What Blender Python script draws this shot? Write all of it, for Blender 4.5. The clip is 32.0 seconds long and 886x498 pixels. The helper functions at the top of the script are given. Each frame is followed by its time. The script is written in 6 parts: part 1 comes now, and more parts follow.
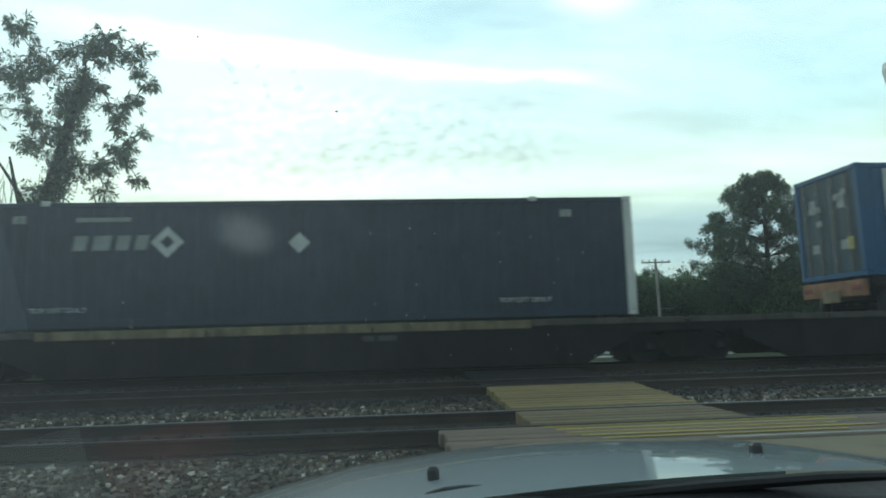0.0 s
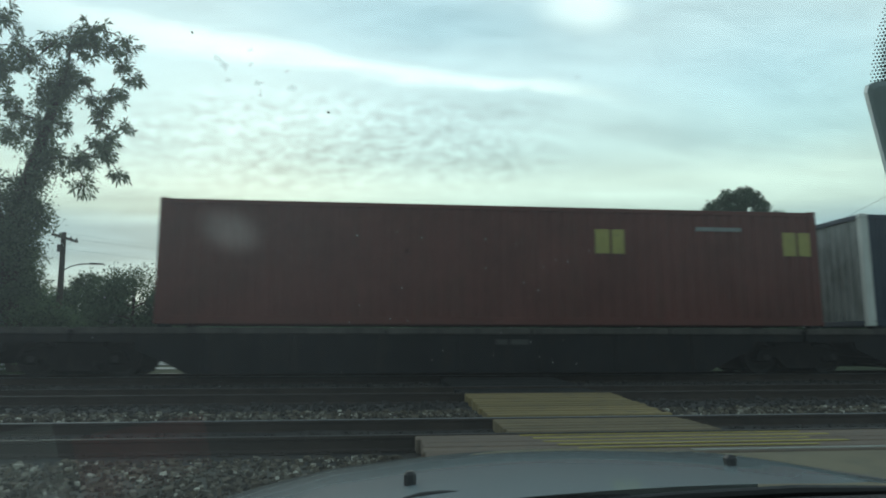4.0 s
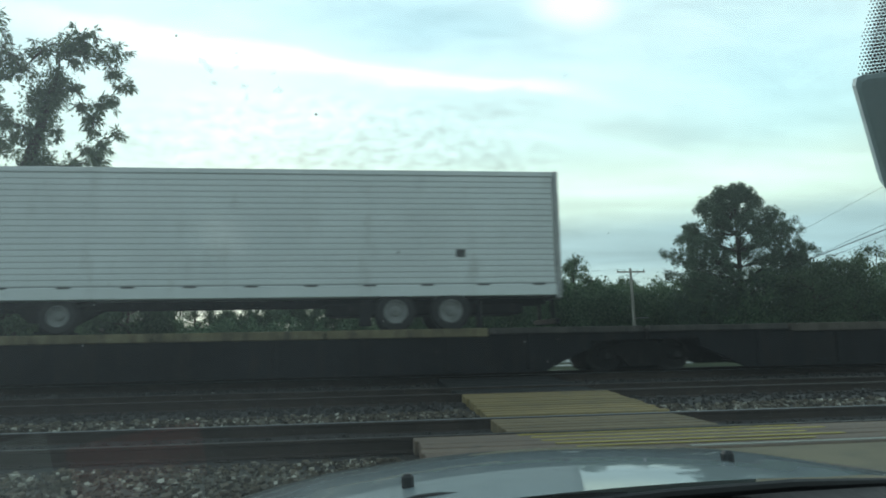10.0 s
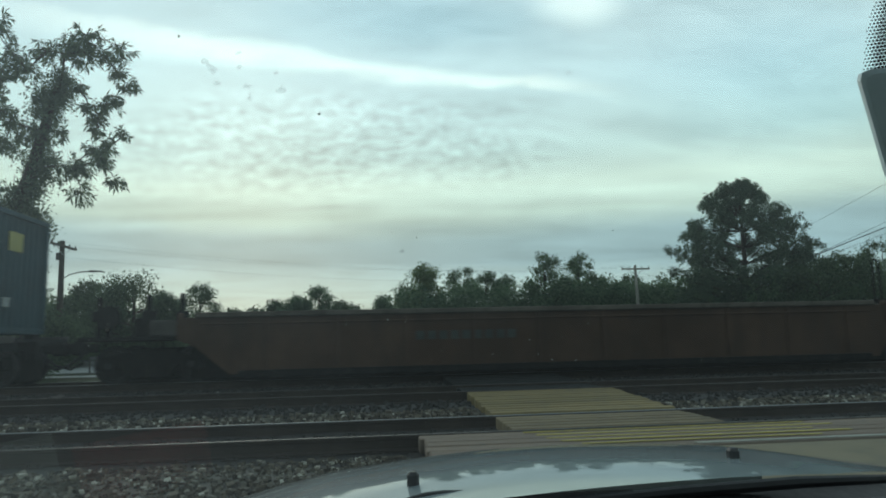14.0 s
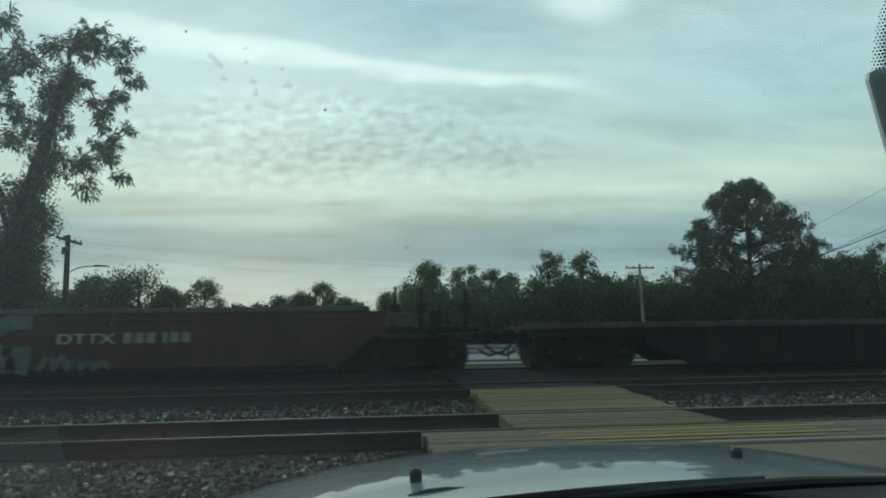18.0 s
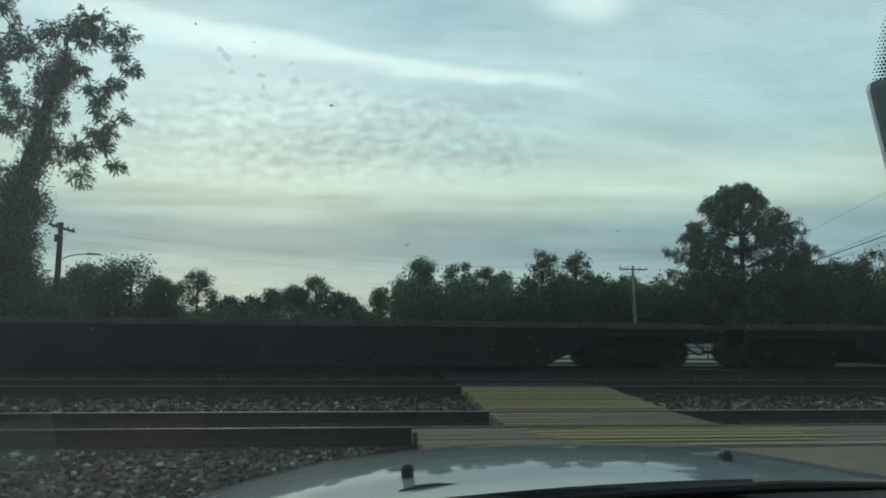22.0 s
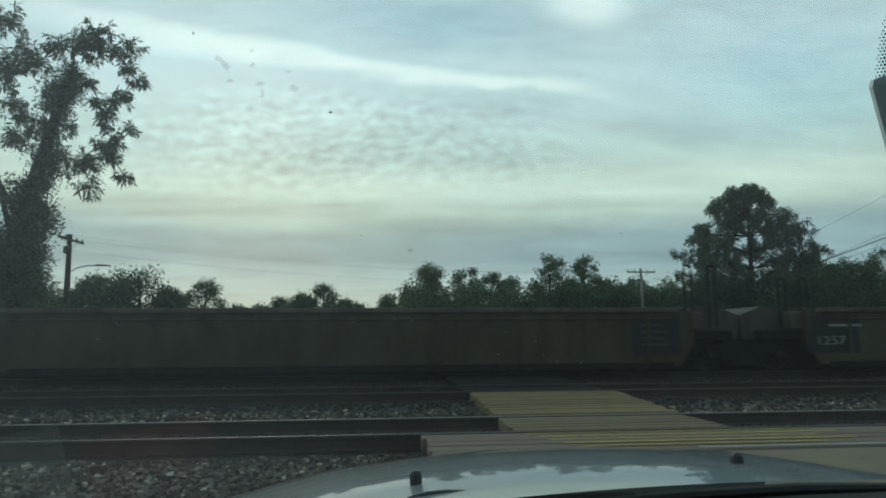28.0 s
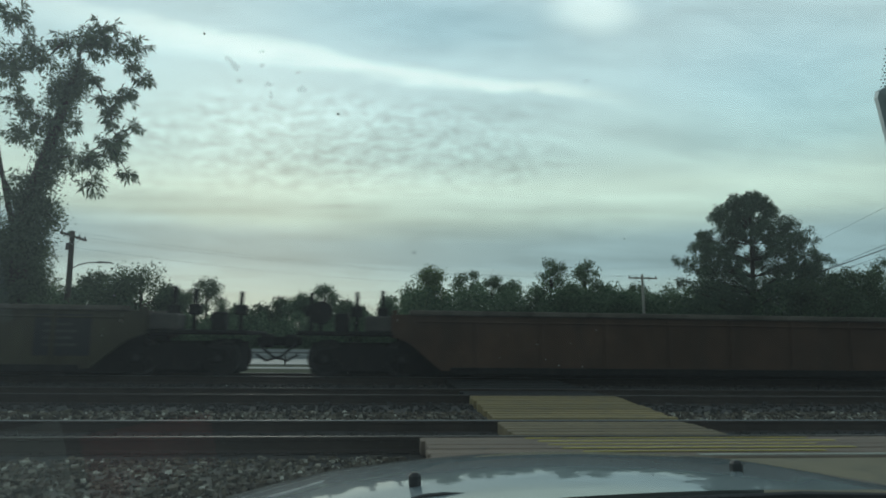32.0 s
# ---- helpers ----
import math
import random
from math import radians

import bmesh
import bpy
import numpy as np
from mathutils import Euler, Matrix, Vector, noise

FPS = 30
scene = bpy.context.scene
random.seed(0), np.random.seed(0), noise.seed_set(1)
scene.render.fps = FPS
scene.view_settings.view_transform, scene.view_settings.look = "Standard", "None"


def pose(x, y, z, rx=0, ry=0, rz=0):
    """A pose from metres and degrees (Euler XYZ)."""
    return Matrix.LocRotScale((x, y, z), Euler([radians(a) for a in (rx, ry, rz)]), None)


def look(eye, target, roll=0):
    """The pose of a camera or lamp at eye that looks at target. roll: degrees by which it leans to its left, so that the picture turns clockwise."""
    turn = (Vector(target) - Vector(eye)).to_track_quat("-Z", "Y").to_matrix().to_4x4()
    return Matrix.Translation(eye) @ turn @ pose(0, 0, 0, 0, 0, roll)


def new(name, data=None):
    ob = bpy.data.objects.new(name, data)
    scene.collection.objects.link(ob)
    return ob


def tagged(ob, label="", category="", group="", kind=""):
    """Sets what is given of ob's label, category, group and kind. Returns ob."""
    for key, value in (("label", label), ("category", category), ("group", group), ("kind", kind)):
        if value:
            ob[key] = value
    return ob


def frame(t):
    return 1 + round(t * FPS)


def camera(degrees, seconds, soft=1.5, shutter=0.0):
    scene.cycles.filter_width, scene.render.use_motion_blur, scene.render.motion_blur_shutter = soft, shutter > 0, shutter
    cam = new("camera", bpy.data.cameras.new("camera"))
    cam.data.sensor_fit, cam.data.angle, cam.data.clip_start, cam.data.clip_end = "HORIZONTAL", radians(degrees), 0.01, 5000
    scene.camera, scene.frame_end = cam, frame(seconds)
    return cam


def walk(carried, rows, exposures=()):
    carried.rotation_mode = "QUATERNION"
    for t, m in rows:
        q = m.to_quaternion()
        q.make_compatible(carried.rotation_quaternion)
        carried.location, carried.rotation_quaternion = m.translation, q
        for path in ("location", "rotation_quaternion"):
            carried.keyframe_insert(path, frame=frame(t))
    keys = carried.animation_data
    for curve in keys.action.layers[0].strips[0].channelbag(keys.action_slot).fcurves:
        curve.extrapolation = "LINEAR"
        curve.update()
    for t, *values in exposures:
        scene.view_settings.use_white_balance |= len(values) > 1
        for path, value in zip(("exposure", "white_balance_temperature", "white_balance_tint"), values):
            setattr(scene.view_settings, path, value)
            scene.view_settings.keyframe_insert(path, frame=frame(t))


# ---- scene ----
def aim(x, y, z, yaw, pitch, roll):
    return pose(x, y, z, 90 + pitch, 0, yaw) @ pose(0, 0, 0, 0, 0, roll)


# World: x along the tracks, y away from the car, z up from the far rail's top.
cam = camera(68.37, 32.0, soft=1.9, shutter=0.22)
walk(cam, [
    (0.0, aim(0.0025, 0.0006, 0.8735, -4.629, 7.363, -1.585)),
    (0.5, aim(-0.0002, -0.0002, 0.8730, -4.902, 7.255, -0.935)),
    (1.0, aim(-0.0013, -0.0010, 0.8724, -5.235, 7.333, -0.339)),
    (1.5, aim(-0.0039, -0.0024, 0.8721, -5.575, 7.517, 0.206)),
    (2.0, aim(-0.0021, -0.0012, 0.8721, -5.850, 7.739, 0.274)),
    (2.5, aim(-0.0023, -0.0017, 0.8727, -6.025, 7.866, 0.227)),
    (3.0, aim(-0.0024, -0.0019, 0.8728, -6.115, 7.869, 0.117)),
    (3.5, aim(-0.0019, -0.0015, 0.8723, -6.180, 7.846, 0.148)),
    (5.5, aim(-0.0007, -0.0002, 0.8722, -6.322, 7.828, -0.482)),
    (6.0, aim(-0.0003, -0.0002, 0.8729, -6.424, 7.612, -0.537)),
    (6.5, aim(-0.0006, -0.0001, 0.8721, -6.478, 7.421, -0.819)),
    (7.0, aim(0.0010, 0.0009, 0.8727, -6.516, 7.424, -0.976)),
    (7.5, aim(0.0016, 0.0008, 0.8722, -6.571, 7.582, -1.187)),
    (8.0, aim(0.0008, 0.0009, 0.8722, -6.642, 7.716, -1.106)),
    (8.5, aim(0.0017, 0.0009, 0.8724, -6.643, 7.843, -0.973)),
    (9.0, aim(0.0009, 0.0004, 0.8725, -6.658, 7.945, -0.966)),
    (9.5, aim(0.0017, 0.0011, 0.8720, -6.660, 8.013, -1.066)),
    (10.0, aim(0.0018, 0.0016, 0.8724, -6.651, 7.932, -1.082)),
    (10.5, aim(0.0024, 0.0022, 0.8727, -6.674, 7.817, -1.277)),
    (11.0, aim(0.0033, 0.0022, 0.8730, -6.587, 7.720, -1.451)),
    (11.5, aim(0.0026, 0.0020, 0.8725, -6.524, 7.694, -1.460)),
    (12.0, aim(0.0030, 0.0019, 0.8723, -6.423, 7.650, -1.427)),
    (12.5, aim(0.0014, 0.0014, 0.8716, -6.432, 7.601, -1.275)),
    (13.0, aim(0.0030, 0.0020, 0.8724, -6.391, 7.624, -1.395)),
    (13.5, aim(0.0023, 0.0018, 0.8729, -6.337, 7.686, -1.333)),
    (14.0, aim(0.0022, 0.0016, 0.8729, -6.270, 7.765, -1.344)),
    (14.5, aim(0.0013, 0.0013, 0.8725, -6.275, 7.820, -1.113)),
    (16.5, aim(0.0006, 0.0011, 0.8726, -6.325, 7.802, -0.801)),
    (17.0, aim(0.0010, 0.0006, 0.8721, -6.201, 7.682, -0.846)),
    (17.5, aim(0.0018, 0.0013, 0.8729, -6.039, 7.541, -0.856)),
    (18.0, aim(0.0017, 0.0015, 0.8725, -5.896, 7.539, -0.840)),
    (18.5, aim(0.0015, 0.0015, 0.8728, -5.816, 7.602, -0.725)),
    (19.0, aim(-0.0002, -0.0001, 0.8723, -5.867, 7.696, -0.560)),
    (19.5, aim(0.0003, 0.0009, 0.8722, -5.971, 7.783, -0.319)),
    (20.0, aim(-0.0008, 0.0004, 0.8723, -6.152, 7.781, -0.178)),
    (20.5, aim(-0.0013, -0.0001, 0.8724, -6.240, 7.747, -0.117)),
    (21.0, aim(-0.0017, 0.0004, 0.8738, -6.227, 7.620, -0.165)),
    (21.5, aim(-0.0022, -0.0001, 0.8740, -6.291, 7.416, 0.053)),
    (22.0, aim(-0.0044, -0.0015, 0.8728, -6.401, 7.258, 0.526)),
    (22.5, aim(-0.0025, -0.0006, 0.8728, -6.446, 7.100, 0.478)),
    (23.0, aim(0.0005, 0.0016, 0.8738, -6.033, 7.169, -0.059)),
    (23.5, aim(0.0013, 0.0017, 0.8738, -5.470, 7.249, -0.789)),
    (24.0, aim(0.0026, 0.0024, 0.8740, -4.840, 7.251, -1.363)),
    (24.5, aim(0.0035, 0.0006, 0.8727, -4.361, 7.321, -1.410)),
    (25.0, aim(0.0005, -0.0007, 0.8722, -4.197, 7.444, -1.355)),
    (25.5, aim(0.0012, 0.0006, 0.8728, -4.299, 7.635, -1.103)),
    (27.5, aim(-0.0019, -0.0003, 0.8723, -5.545, 7.922, -0.234)),
    (28.0, aim(-0.0003, 0.0001, 0.8726, -5.795, 7.759, -0.316)),
    (28.5, aim(-0.0021, -0.0009, 0.8732, -5.963, 7.666, -0.039)),
    (29.0, aim(-0.0017, -0.0005, 0.8729, -5.891, 7.499, 0.358)),
    (29.5, aim(-0.0060, -0.0035, 0.8716, -5.893, 7.472, 0.998)),
    (30.0, aim(-0.0044, -0.0027, 0.8717, -6.050, 7.529, 1.330)),
    (30.5, aim(-0.0054, -0.0044, 0.8715, -5.960, 7.615, 1.367)),
    (31.0, aim(-0.0027, -0.0024, 0.8721, -5.798, 7.731, 0.836)),
    (31.5, aim(-0.0044, -0.0032, 0.8714, -5.672, 7.865, 1.159)),
    (32.0, aim(-0.0027, -0.0024, 0.8720, -5.635, 8.000, 0.660)),
], exposures=[
    (0.0, 0.27), (1.0, 0.26), (2.0, 0.18), (2.5, -0.15), (3.2, -0.34), (4.2, 0.0), (5.5, 0.25), (7.0, 0.25), (8.5, 0.24),
    (9.5, 0.21), (10.0, 0.21), (10.5, -0.08), (11.0, -0.20), (11.5, -0.30), (12.0, -0.24), (12.6, 0.14), (13.1, 0.15),
    (14.0, -0.20), (14.6, -0.33), (18.0, -0.41), (32.0, -0.41)])

# ---- light ----
SUN_AZ, SUN_EL = -11.0, 17.0      # degrees from +y towards +x, and up
world = bpy.data.worlds.new("overcast_sky")
scene.world = world
world.use_nodes = True


def sky():
    nt = world.node_tree
    nt.nodes.clear()
    N, L = nt.nodes.new, nt.links.new
    out = N("ShaderNodeOutputWorld")
    bg = N("ShaderNodeBackground")
    L(bg.outputs[0], out.inputs[0])
    tc = N("ShaderNodeTexCoord")
    sep = N("ShaderNodeSeparateXYZ")
    L(tc.outputs["Generated"], sep.inputs[0])

    def math_(op, a, b=None, clamp=False):
        n = N("ShaderNodeMath")
        n.operation, n.use_clamp = op, clamp
        for i, v in enumerate((a, b)):
            if v is None:
                continue
            if isinstance(v, (int, float)):
                n.inputs[i].default_value = v
            else:
                L(v, n.inputs[i])
        return n.outputs[0]

    up = math_("MAXIMUM", sep.outputs[2], 0.0)
    # cloud plane coordinates
    den = math_("ADD", up, 0.09)
    cx, cy = math_("DIVIDE", sep.outputs[0], den), math_("DIVIDE", sep.outputs[1], den)
    comb = N("ShaderNodeCombineXYZ")
    L(cx, comb.inputs[0]), L(cy, comb.inputs[1])

    def noise_(scale, detail, rough, stretch, shift=(0, 0, 0), distort=0.0, turn=0.0):
        mp = N("ShaderNodeMapping")
        mp.inputs["Scale"].default_value = stretch
        mp.inputs["Location"].default_value = shift
        mp.inputs["Rotation"].default_value = (0, 0, turn)
        L(comb.outputs[0], mp.inputs[0])
        n = N("ShaderNodeTexNoise")
        n.inputs["Scale"].default_value, n.inputs["Detail"].default_value = scale, detail
        n.inputs["Roughness"].default_value, n.inputs["Distortion"].default_value = rough, distort
        L(mp.outputs[0], n.inputs["Vector"])
        return n.outputs["Fac"]

    broad = noise_(0.85, 4, 0.5, (0.55, 1.0, 1), (3.1, 1.2, 0), 0.4, 0.25)
    streak = noise_(1.3, 6, 0.58, (0.40, 1.2, 1), (7.4, 2.0, 0), 0.9, -0.35)
    # height above the horizon, nudged by the clouds
    h = math_("ADD", up, math_("MULTIPLY", math_("SUBTRACT", broad, 0.5), 0.05))
    ramp = N("ShaderNodeValToRGB")
    L(h, ramp.inputs[0])
    cr = ramp.color_ramp
    stops = [(0.0, (0.458, 0.580, 0.578)), (0.05, (0.476, 0.610, 0.588)), (0.085, (0.450, 0.600, 0.592)), (0.115, (0.375, 0.540, 0.575)), (0.150, (0.400, 0.560, 0.575)),
             (0.18, (0.656, 0.820, 0.710)), (0.22, (0.779, 0.950, 0.820)), (0.27, (0.656, 0.850, 0.800)), (0.38, (0.728, 0.950, 0.970)),
             (0.48, (0.738, 0.950, 0.990)), (1.0, (0.246, 0.310, 0.350))]
    while len(cr.elements) < len(stops):
        cr.elements.new(0.5)
    for e, (p, c) in zip(cr.elements, stops):
        e.position, e.color = p, (*c, 1)
    # slopes across and up, for the clouds ahead
    ahead_y = math_("MAXIMUM", sep.outputs[1], 0.12)
    sa, sb = math_("DIVIDE", sep.outputs[0], ahead_y), math_("DIVIDE", up, ahead_y)
    front = math_("MULTIPLY", math_("SUBTRACT", sep.outputs[1], 0.2), 3.0, True)
    flat2 = N("ShaderNodeCombineXYZ")
    L(sa, flat2.inputs[0]), L(sb, flat2.inputs[1])

    def wisps(scale, stretch, detail=5, rough=0.6, distort=0.3, turn=0.0):
        mp = N("ShaderNodeMapping")
        mp.inputs["Scale"].default_value, mp.inputs["Rotation"].default_value = stretch, (0, 0, turn)
        L(flat2.outputs[0], mp.inputs[0])
        n = N("ShaderNodeTexNoise")
        n.inputs["Scale"].default_value, n.inputs["Detail"].default_value = scale, detail
        n.inputs["Roughness"].default_value, n.inputs["Distortion"].default_value = rough, distort
        L(mp.outputs[0], n.inputs["Vector"])
        return math_("SUBTRACT", n.outputs["Fac"], 0.5)

    def smooth(v, lo, hi):
        n = N("ShaderNodeMapRange")
        n.interpolation_type = "SMOOTHSTEP"
        n.inputs["From Min"].default_value, n.inputs["From Max"].default_value = lo, hi
        L(v, n.inputs["Value"])
        return n.outputs[0]
    warp = wisps(4.0, (0.7, 1.6, 1), 6, 0.62)
    fray = wisps(11.0, (0.6, 1.9, 1), 5, 0.65, 0.6, 0.25)

    def cloud_at(a0, b0, ra, rb, soft=1.0, bend=0.5):
        """A soft patch of cloud, frayed at its rim."""
        da = math_("DIVIDE", math_("SUBTRACT", sa, a0), ra)
        db = math_("DIVIDE", math_("SUBTRACT", sb, b0), rb)
        d = math_("SQRT", math_("ADD", math_("MULTIPLY", da, da), math_("MULTIPLY", db, db)))
        d = math_("ADD", d, math_("MULTIPLY", math_("ADD", warp, math_("MULTIPLY", fray, 0.6)), bend * 3))
        return math_("SUBTRACT", 1.0, smooth(d, 1.0 - soft, 1.0 + soft))
    # long white streak, sharp along its upper side, with a clear blue gap above it
    line = math_("ADD", math_("ADD", math_("MULTIPLY", sa, -0.118), 0.432), math_("MULTIPLY", math_("MULTIPLY", sa, sa), 0.09))
    off = math_("ADD", math_("SUBTRACT", sb, line), math_("ADD", math_("MULTIPLY", warp, 0.07), math_("MULTIPLY", fray, 0.03)))
    edge = math_("MULTIPLY", math_("SUBTRACT", 1.0, smooth(off, -0.002, 0.022)), smooth(math_("DIVIDE", off, math_("MAXIMUM", math_("SUBTRACT", 0.62, math_("MULTIPLY", sa, 1.1)), 0.35)), -0.050, -0.003))
    span = math_("MULTIPLY", smooth(sa, -0.75, -0.25), math_("SUBTRACT", 1.0, smooth(sa, 0.22, 0.46)))
    edge = math_("MULTIPLY", edge, span)
    gap = cloud_at(0.05, 0.512, 0.20, 0.058, 0.9, 0.4)
    gap2 = cloud_at(0.74, 0.42, 0.24, 0.10, 0.9, 0.3)
    puff = cloud_at(0.350, 0.552, 0.062, 0.034, 0.75, 0.45)
    left = cloud_at(-0.42, 0.42, 0.26, 0.10, 0.9, 0.3)
    grain = math_("MULTIPLY", wisps(47.0, (0.80, 1.55, 1), 3, 0.62, 0.1, -0.25), cloud_at(-0.10, 0.305, 0.34, 0.075, 0.6, 0.35))
    low = math_("ADD", cloud_at(-0.24, 0.197, 0.22, 0.016, 0.8, 0.3), cloud_at(0.10, 0.172, 0.20, 0.018, 0.8, 0.3))
    low = math_("ADD", low, cloud_at(-0.10, 0.130, 0.50, 0.030, 0.8, 0.25))
    gain = math_("ADD", math_("MULTIPLY", math_("SUBTRACT", streak, 0.46), 0.75), 1.0)
    for field, k in ((edge, 0.30), (gap, -0.17), (gap2, -0.05), (puff, 0.40), (left, 0.16), (grain, 1.2), (low, -0.20), (fray, 0.36)):
        gain = math_("ADD", gain, math_("MULTIPLY", math_("MULTIPLY", field, front), k))
    gain = math_("MINIMUM", math_("MAXIMUM", gain, 0.70), 1.45)
    # evening sky: the light stands ahead, behind the car it is duller
    ahead = math_("ADD", math_("MULTIPLY", sep.outputs[1], 0.27), 0.75)
    gain = math_("MULTIPLY", gain, math_("MINIMUM", ahead, 1.0))
    cloud = N("ShaderNodeMix")
    cloud.data_type, cloud.blend_type = "RGBA", "MULTIPLY"
    cloud.inputs["Factor"].default_value = 1.0
    L(ramp.outputs[0], cloud.inputs[6])
    grey = N("ShaderNodeCombineColor")
    clear = math_("MULTIPLY", math_("ADD", gap, gap2), front)
    warm = math_("MULTIPLY", math_("ADD", edge, puff), front)
    for i, (k, w) in enumerate(((-0.10, 0.16), (0.0, 0.02), (0.05, -0.06))):
        L(math_("ADD", math_("ADD", gain, math_("MULTIPLY", clear, k)), math_("MULTIPLY", warm, w)), grey.inputs[i])
    L(grey.outputs[0], cloud.inputs[7])
    blue = N("ShaderNodeTexSky")
    blue.sky_type, blue.sun_disc = "NISHITA", False
    blue.sun_elevation, blue.sun_rotation = radians(SUN_EL), radians(SUN_AZ)
    dim = N("ShaderNodeMix")
    dim.data_type, dim.blend_type = "RGBA", "MULTIPLY"
    dim.inputs["Factor"].default_value = 1.0
    L(blue.outputs[0], dim.inputs[6])
    dim.inputs[7].default_value = (0.07, 0.07, 0.07, 1)
    both = N("ShaderNodeMix")
    both.data_type = "RGBA"
    both.inputs["Factor"].default_value = 0.90
    L(dim.outputs[2], both.inputs[6]), L(cloud.outputs[2], both.inputs[7])
    L(both.outputs[2], bg.inputs["Color"])
    bg.inputs["Strength"].default_value = 1.14


sky()
sun = new("sun", bpy.data.lights.new("sun", "SUN"))
sun.data.energy, sun.data.angle, sun.data.color = 0.5, radians(14), (1.0, 0.93, 0.80)
sx, sy, sz = (math.sin(radians(SUN_AZ)) * math.cos(radians(SUN_EL)), math.cos(radians(SUN_AZ)) * math.cos(radians(SUN_EL)),
              math.sin(radians(SUN_EL)))
sun.matrix_world = look((sx * 100, sy * 100, sz * 100), (0, 0, 0))


# ---- materials ----
def mat(name, col, rough=0.6, metal=0.0, var=0.18, scale=1.5, fine=30.0, bump=0.15, dirt=None, amount=0.3, island=0.0,
        stretch=(1, 1, 1), spec=0.5, obj_random=0.0):
    m = bpy.data.materials.new(name)
    m.use_nodes = True
    nt = m.node_tree
    N, L = nt.nodes.new, nt.links.new
    b = nt.nodes["Principled BSDF"]
    b.inputs["Metallic"].default_value = metal
    b.inputs["Specular IOR Level"].default_value = spec
    tc, mp = N("ShaderNodeTexCoord"), N("ShaderNodeMapping")
    mp.inputs["Scale"].default_value = stretch
    L(tc.outputs["Object"], mp.inputs[0])
    n1, n2 = N("ShaderNodeTexNoise"), N("ShaderNodeTexNoise")
    for n, s, d in ((n1, scale, 5), (n2, fine, 4)):
        n.inputs["Scale"].default_value, n.inputs["Detail"].default_value = s, d
        n.inputs["Roughness"].default_value = 0.6
        L(mp.outputs[0], n.inputs["Vector"])
    r = N("ShaderNodeMapRange")
    L(n1.outputs["Fac"], r.inputs["Value"])
    r.inputs["From Min"].default_value, r.inputs["From Max"].default_value = 0.3, 0.7
    r.inputs["To Min"].default_value, r.inputs["To Max"].default_value = 1 - var, 1 + var
    f = N("ShaderNodeMapRange")
    L(n2.outputs["Fac"], f.inputs["Value"])
    f.inputs["To Min"].default_value, f.inputs["To Max"].default_value = 1 - var * 0.8, 1 + var * 0.8
    k = N("ShaderNodeMath")
    k.operation = "MULTIPLY"
    L(r.outputs[0], k.inputs[0]), L(f.outputs[0], k.inputs[1])
    gain = k.outputs[0]
    for sock, spread in (("island", island), ("obj", obj_random)):
        if not spread:
            continue
        src = N("ShaderNodeNewGeometry").outputs["Random Per Island"] if sock == "island" else N("ShaderNodeObjectInfo").outputs["Random"]
        q, p = N("ShaderNodeMapRange"), N("ShaderNodeMath")
        L(src, q.inputs["Value"])
        q.inputs["To Min"].default_value, q.inputs["To Max"].default_value = 1 - spread, 1 + spread
        p.operation = "MULTIPLY"
        L(gain, p.inputs[0]), L(q.outputs[0], p.inputs[1])
        gain = p.outputs[0]
    mul = N("ShaderNodeVectorMath")
    mul.operation = "SCALE"
    mul.inputs[0].default_value = col
    L(gain, mul.inputs["Scale"])
    colour = mul.outputs[0]
    if dirt:
        t = N("ShaderNodeTexNoise")
        t.inputs["Scale"].default_value, t.inputs["Detail"].default_value = scale * 1.7, 8
        t.inputs["Roughness"].default_value = 0.7
        mp2 = N("ShaderNodeMapping")
        mp2.inputs["Scale"].default_value = (1.6, 1.6, 0.5)
        L(tc.outputs["Object"], mp2.inputs[0]), L(mp2.outputs[0], t.inputs["Vector"])
        w = N("ShaderNodeMapRange")
        L(t.outputs["Fac"], w.inputs["Value"])
        w.inputs["From Min"].default_value, w.inputs["From Max"].default_value = 0.62 - amount * 0.35, 0.80 - amount * 0.2
        mx = N("ShaderNodeMix")
        mx.data_type = "RGBA"
        L(w.outputs[0], mx.inputs["Factor"]), L(colour, mx.inputs[6])
        mx.inputs[7].default_value = (*dirt, 1)
        colour = mx.outputs[2]
    L(colour, b.inputs["Base Color"])
    rr = N("ShaderNodeMapRange")
    L(n2.outputs["Fac"], rr.inputs["Value"])
    rr.inputs["To Min"].default_value, rr.inputs["To Max"].default_value = max(0.03, rough - 0.12), min(1.0, rough + 0.12)
    L(rr.outputs[0], b.inputs["Roughness"])
    if bump:
        bp = N("ShaderNodeBump")
        bp.inputs["Strength"].default_value, bp.inputs["Distance"].default_value = bump, 0.01
        L(n2.outputs["Fac"], bp.inputs["Height"]), L(bp.outputs[0], b.inputs["Normal"])
    return m


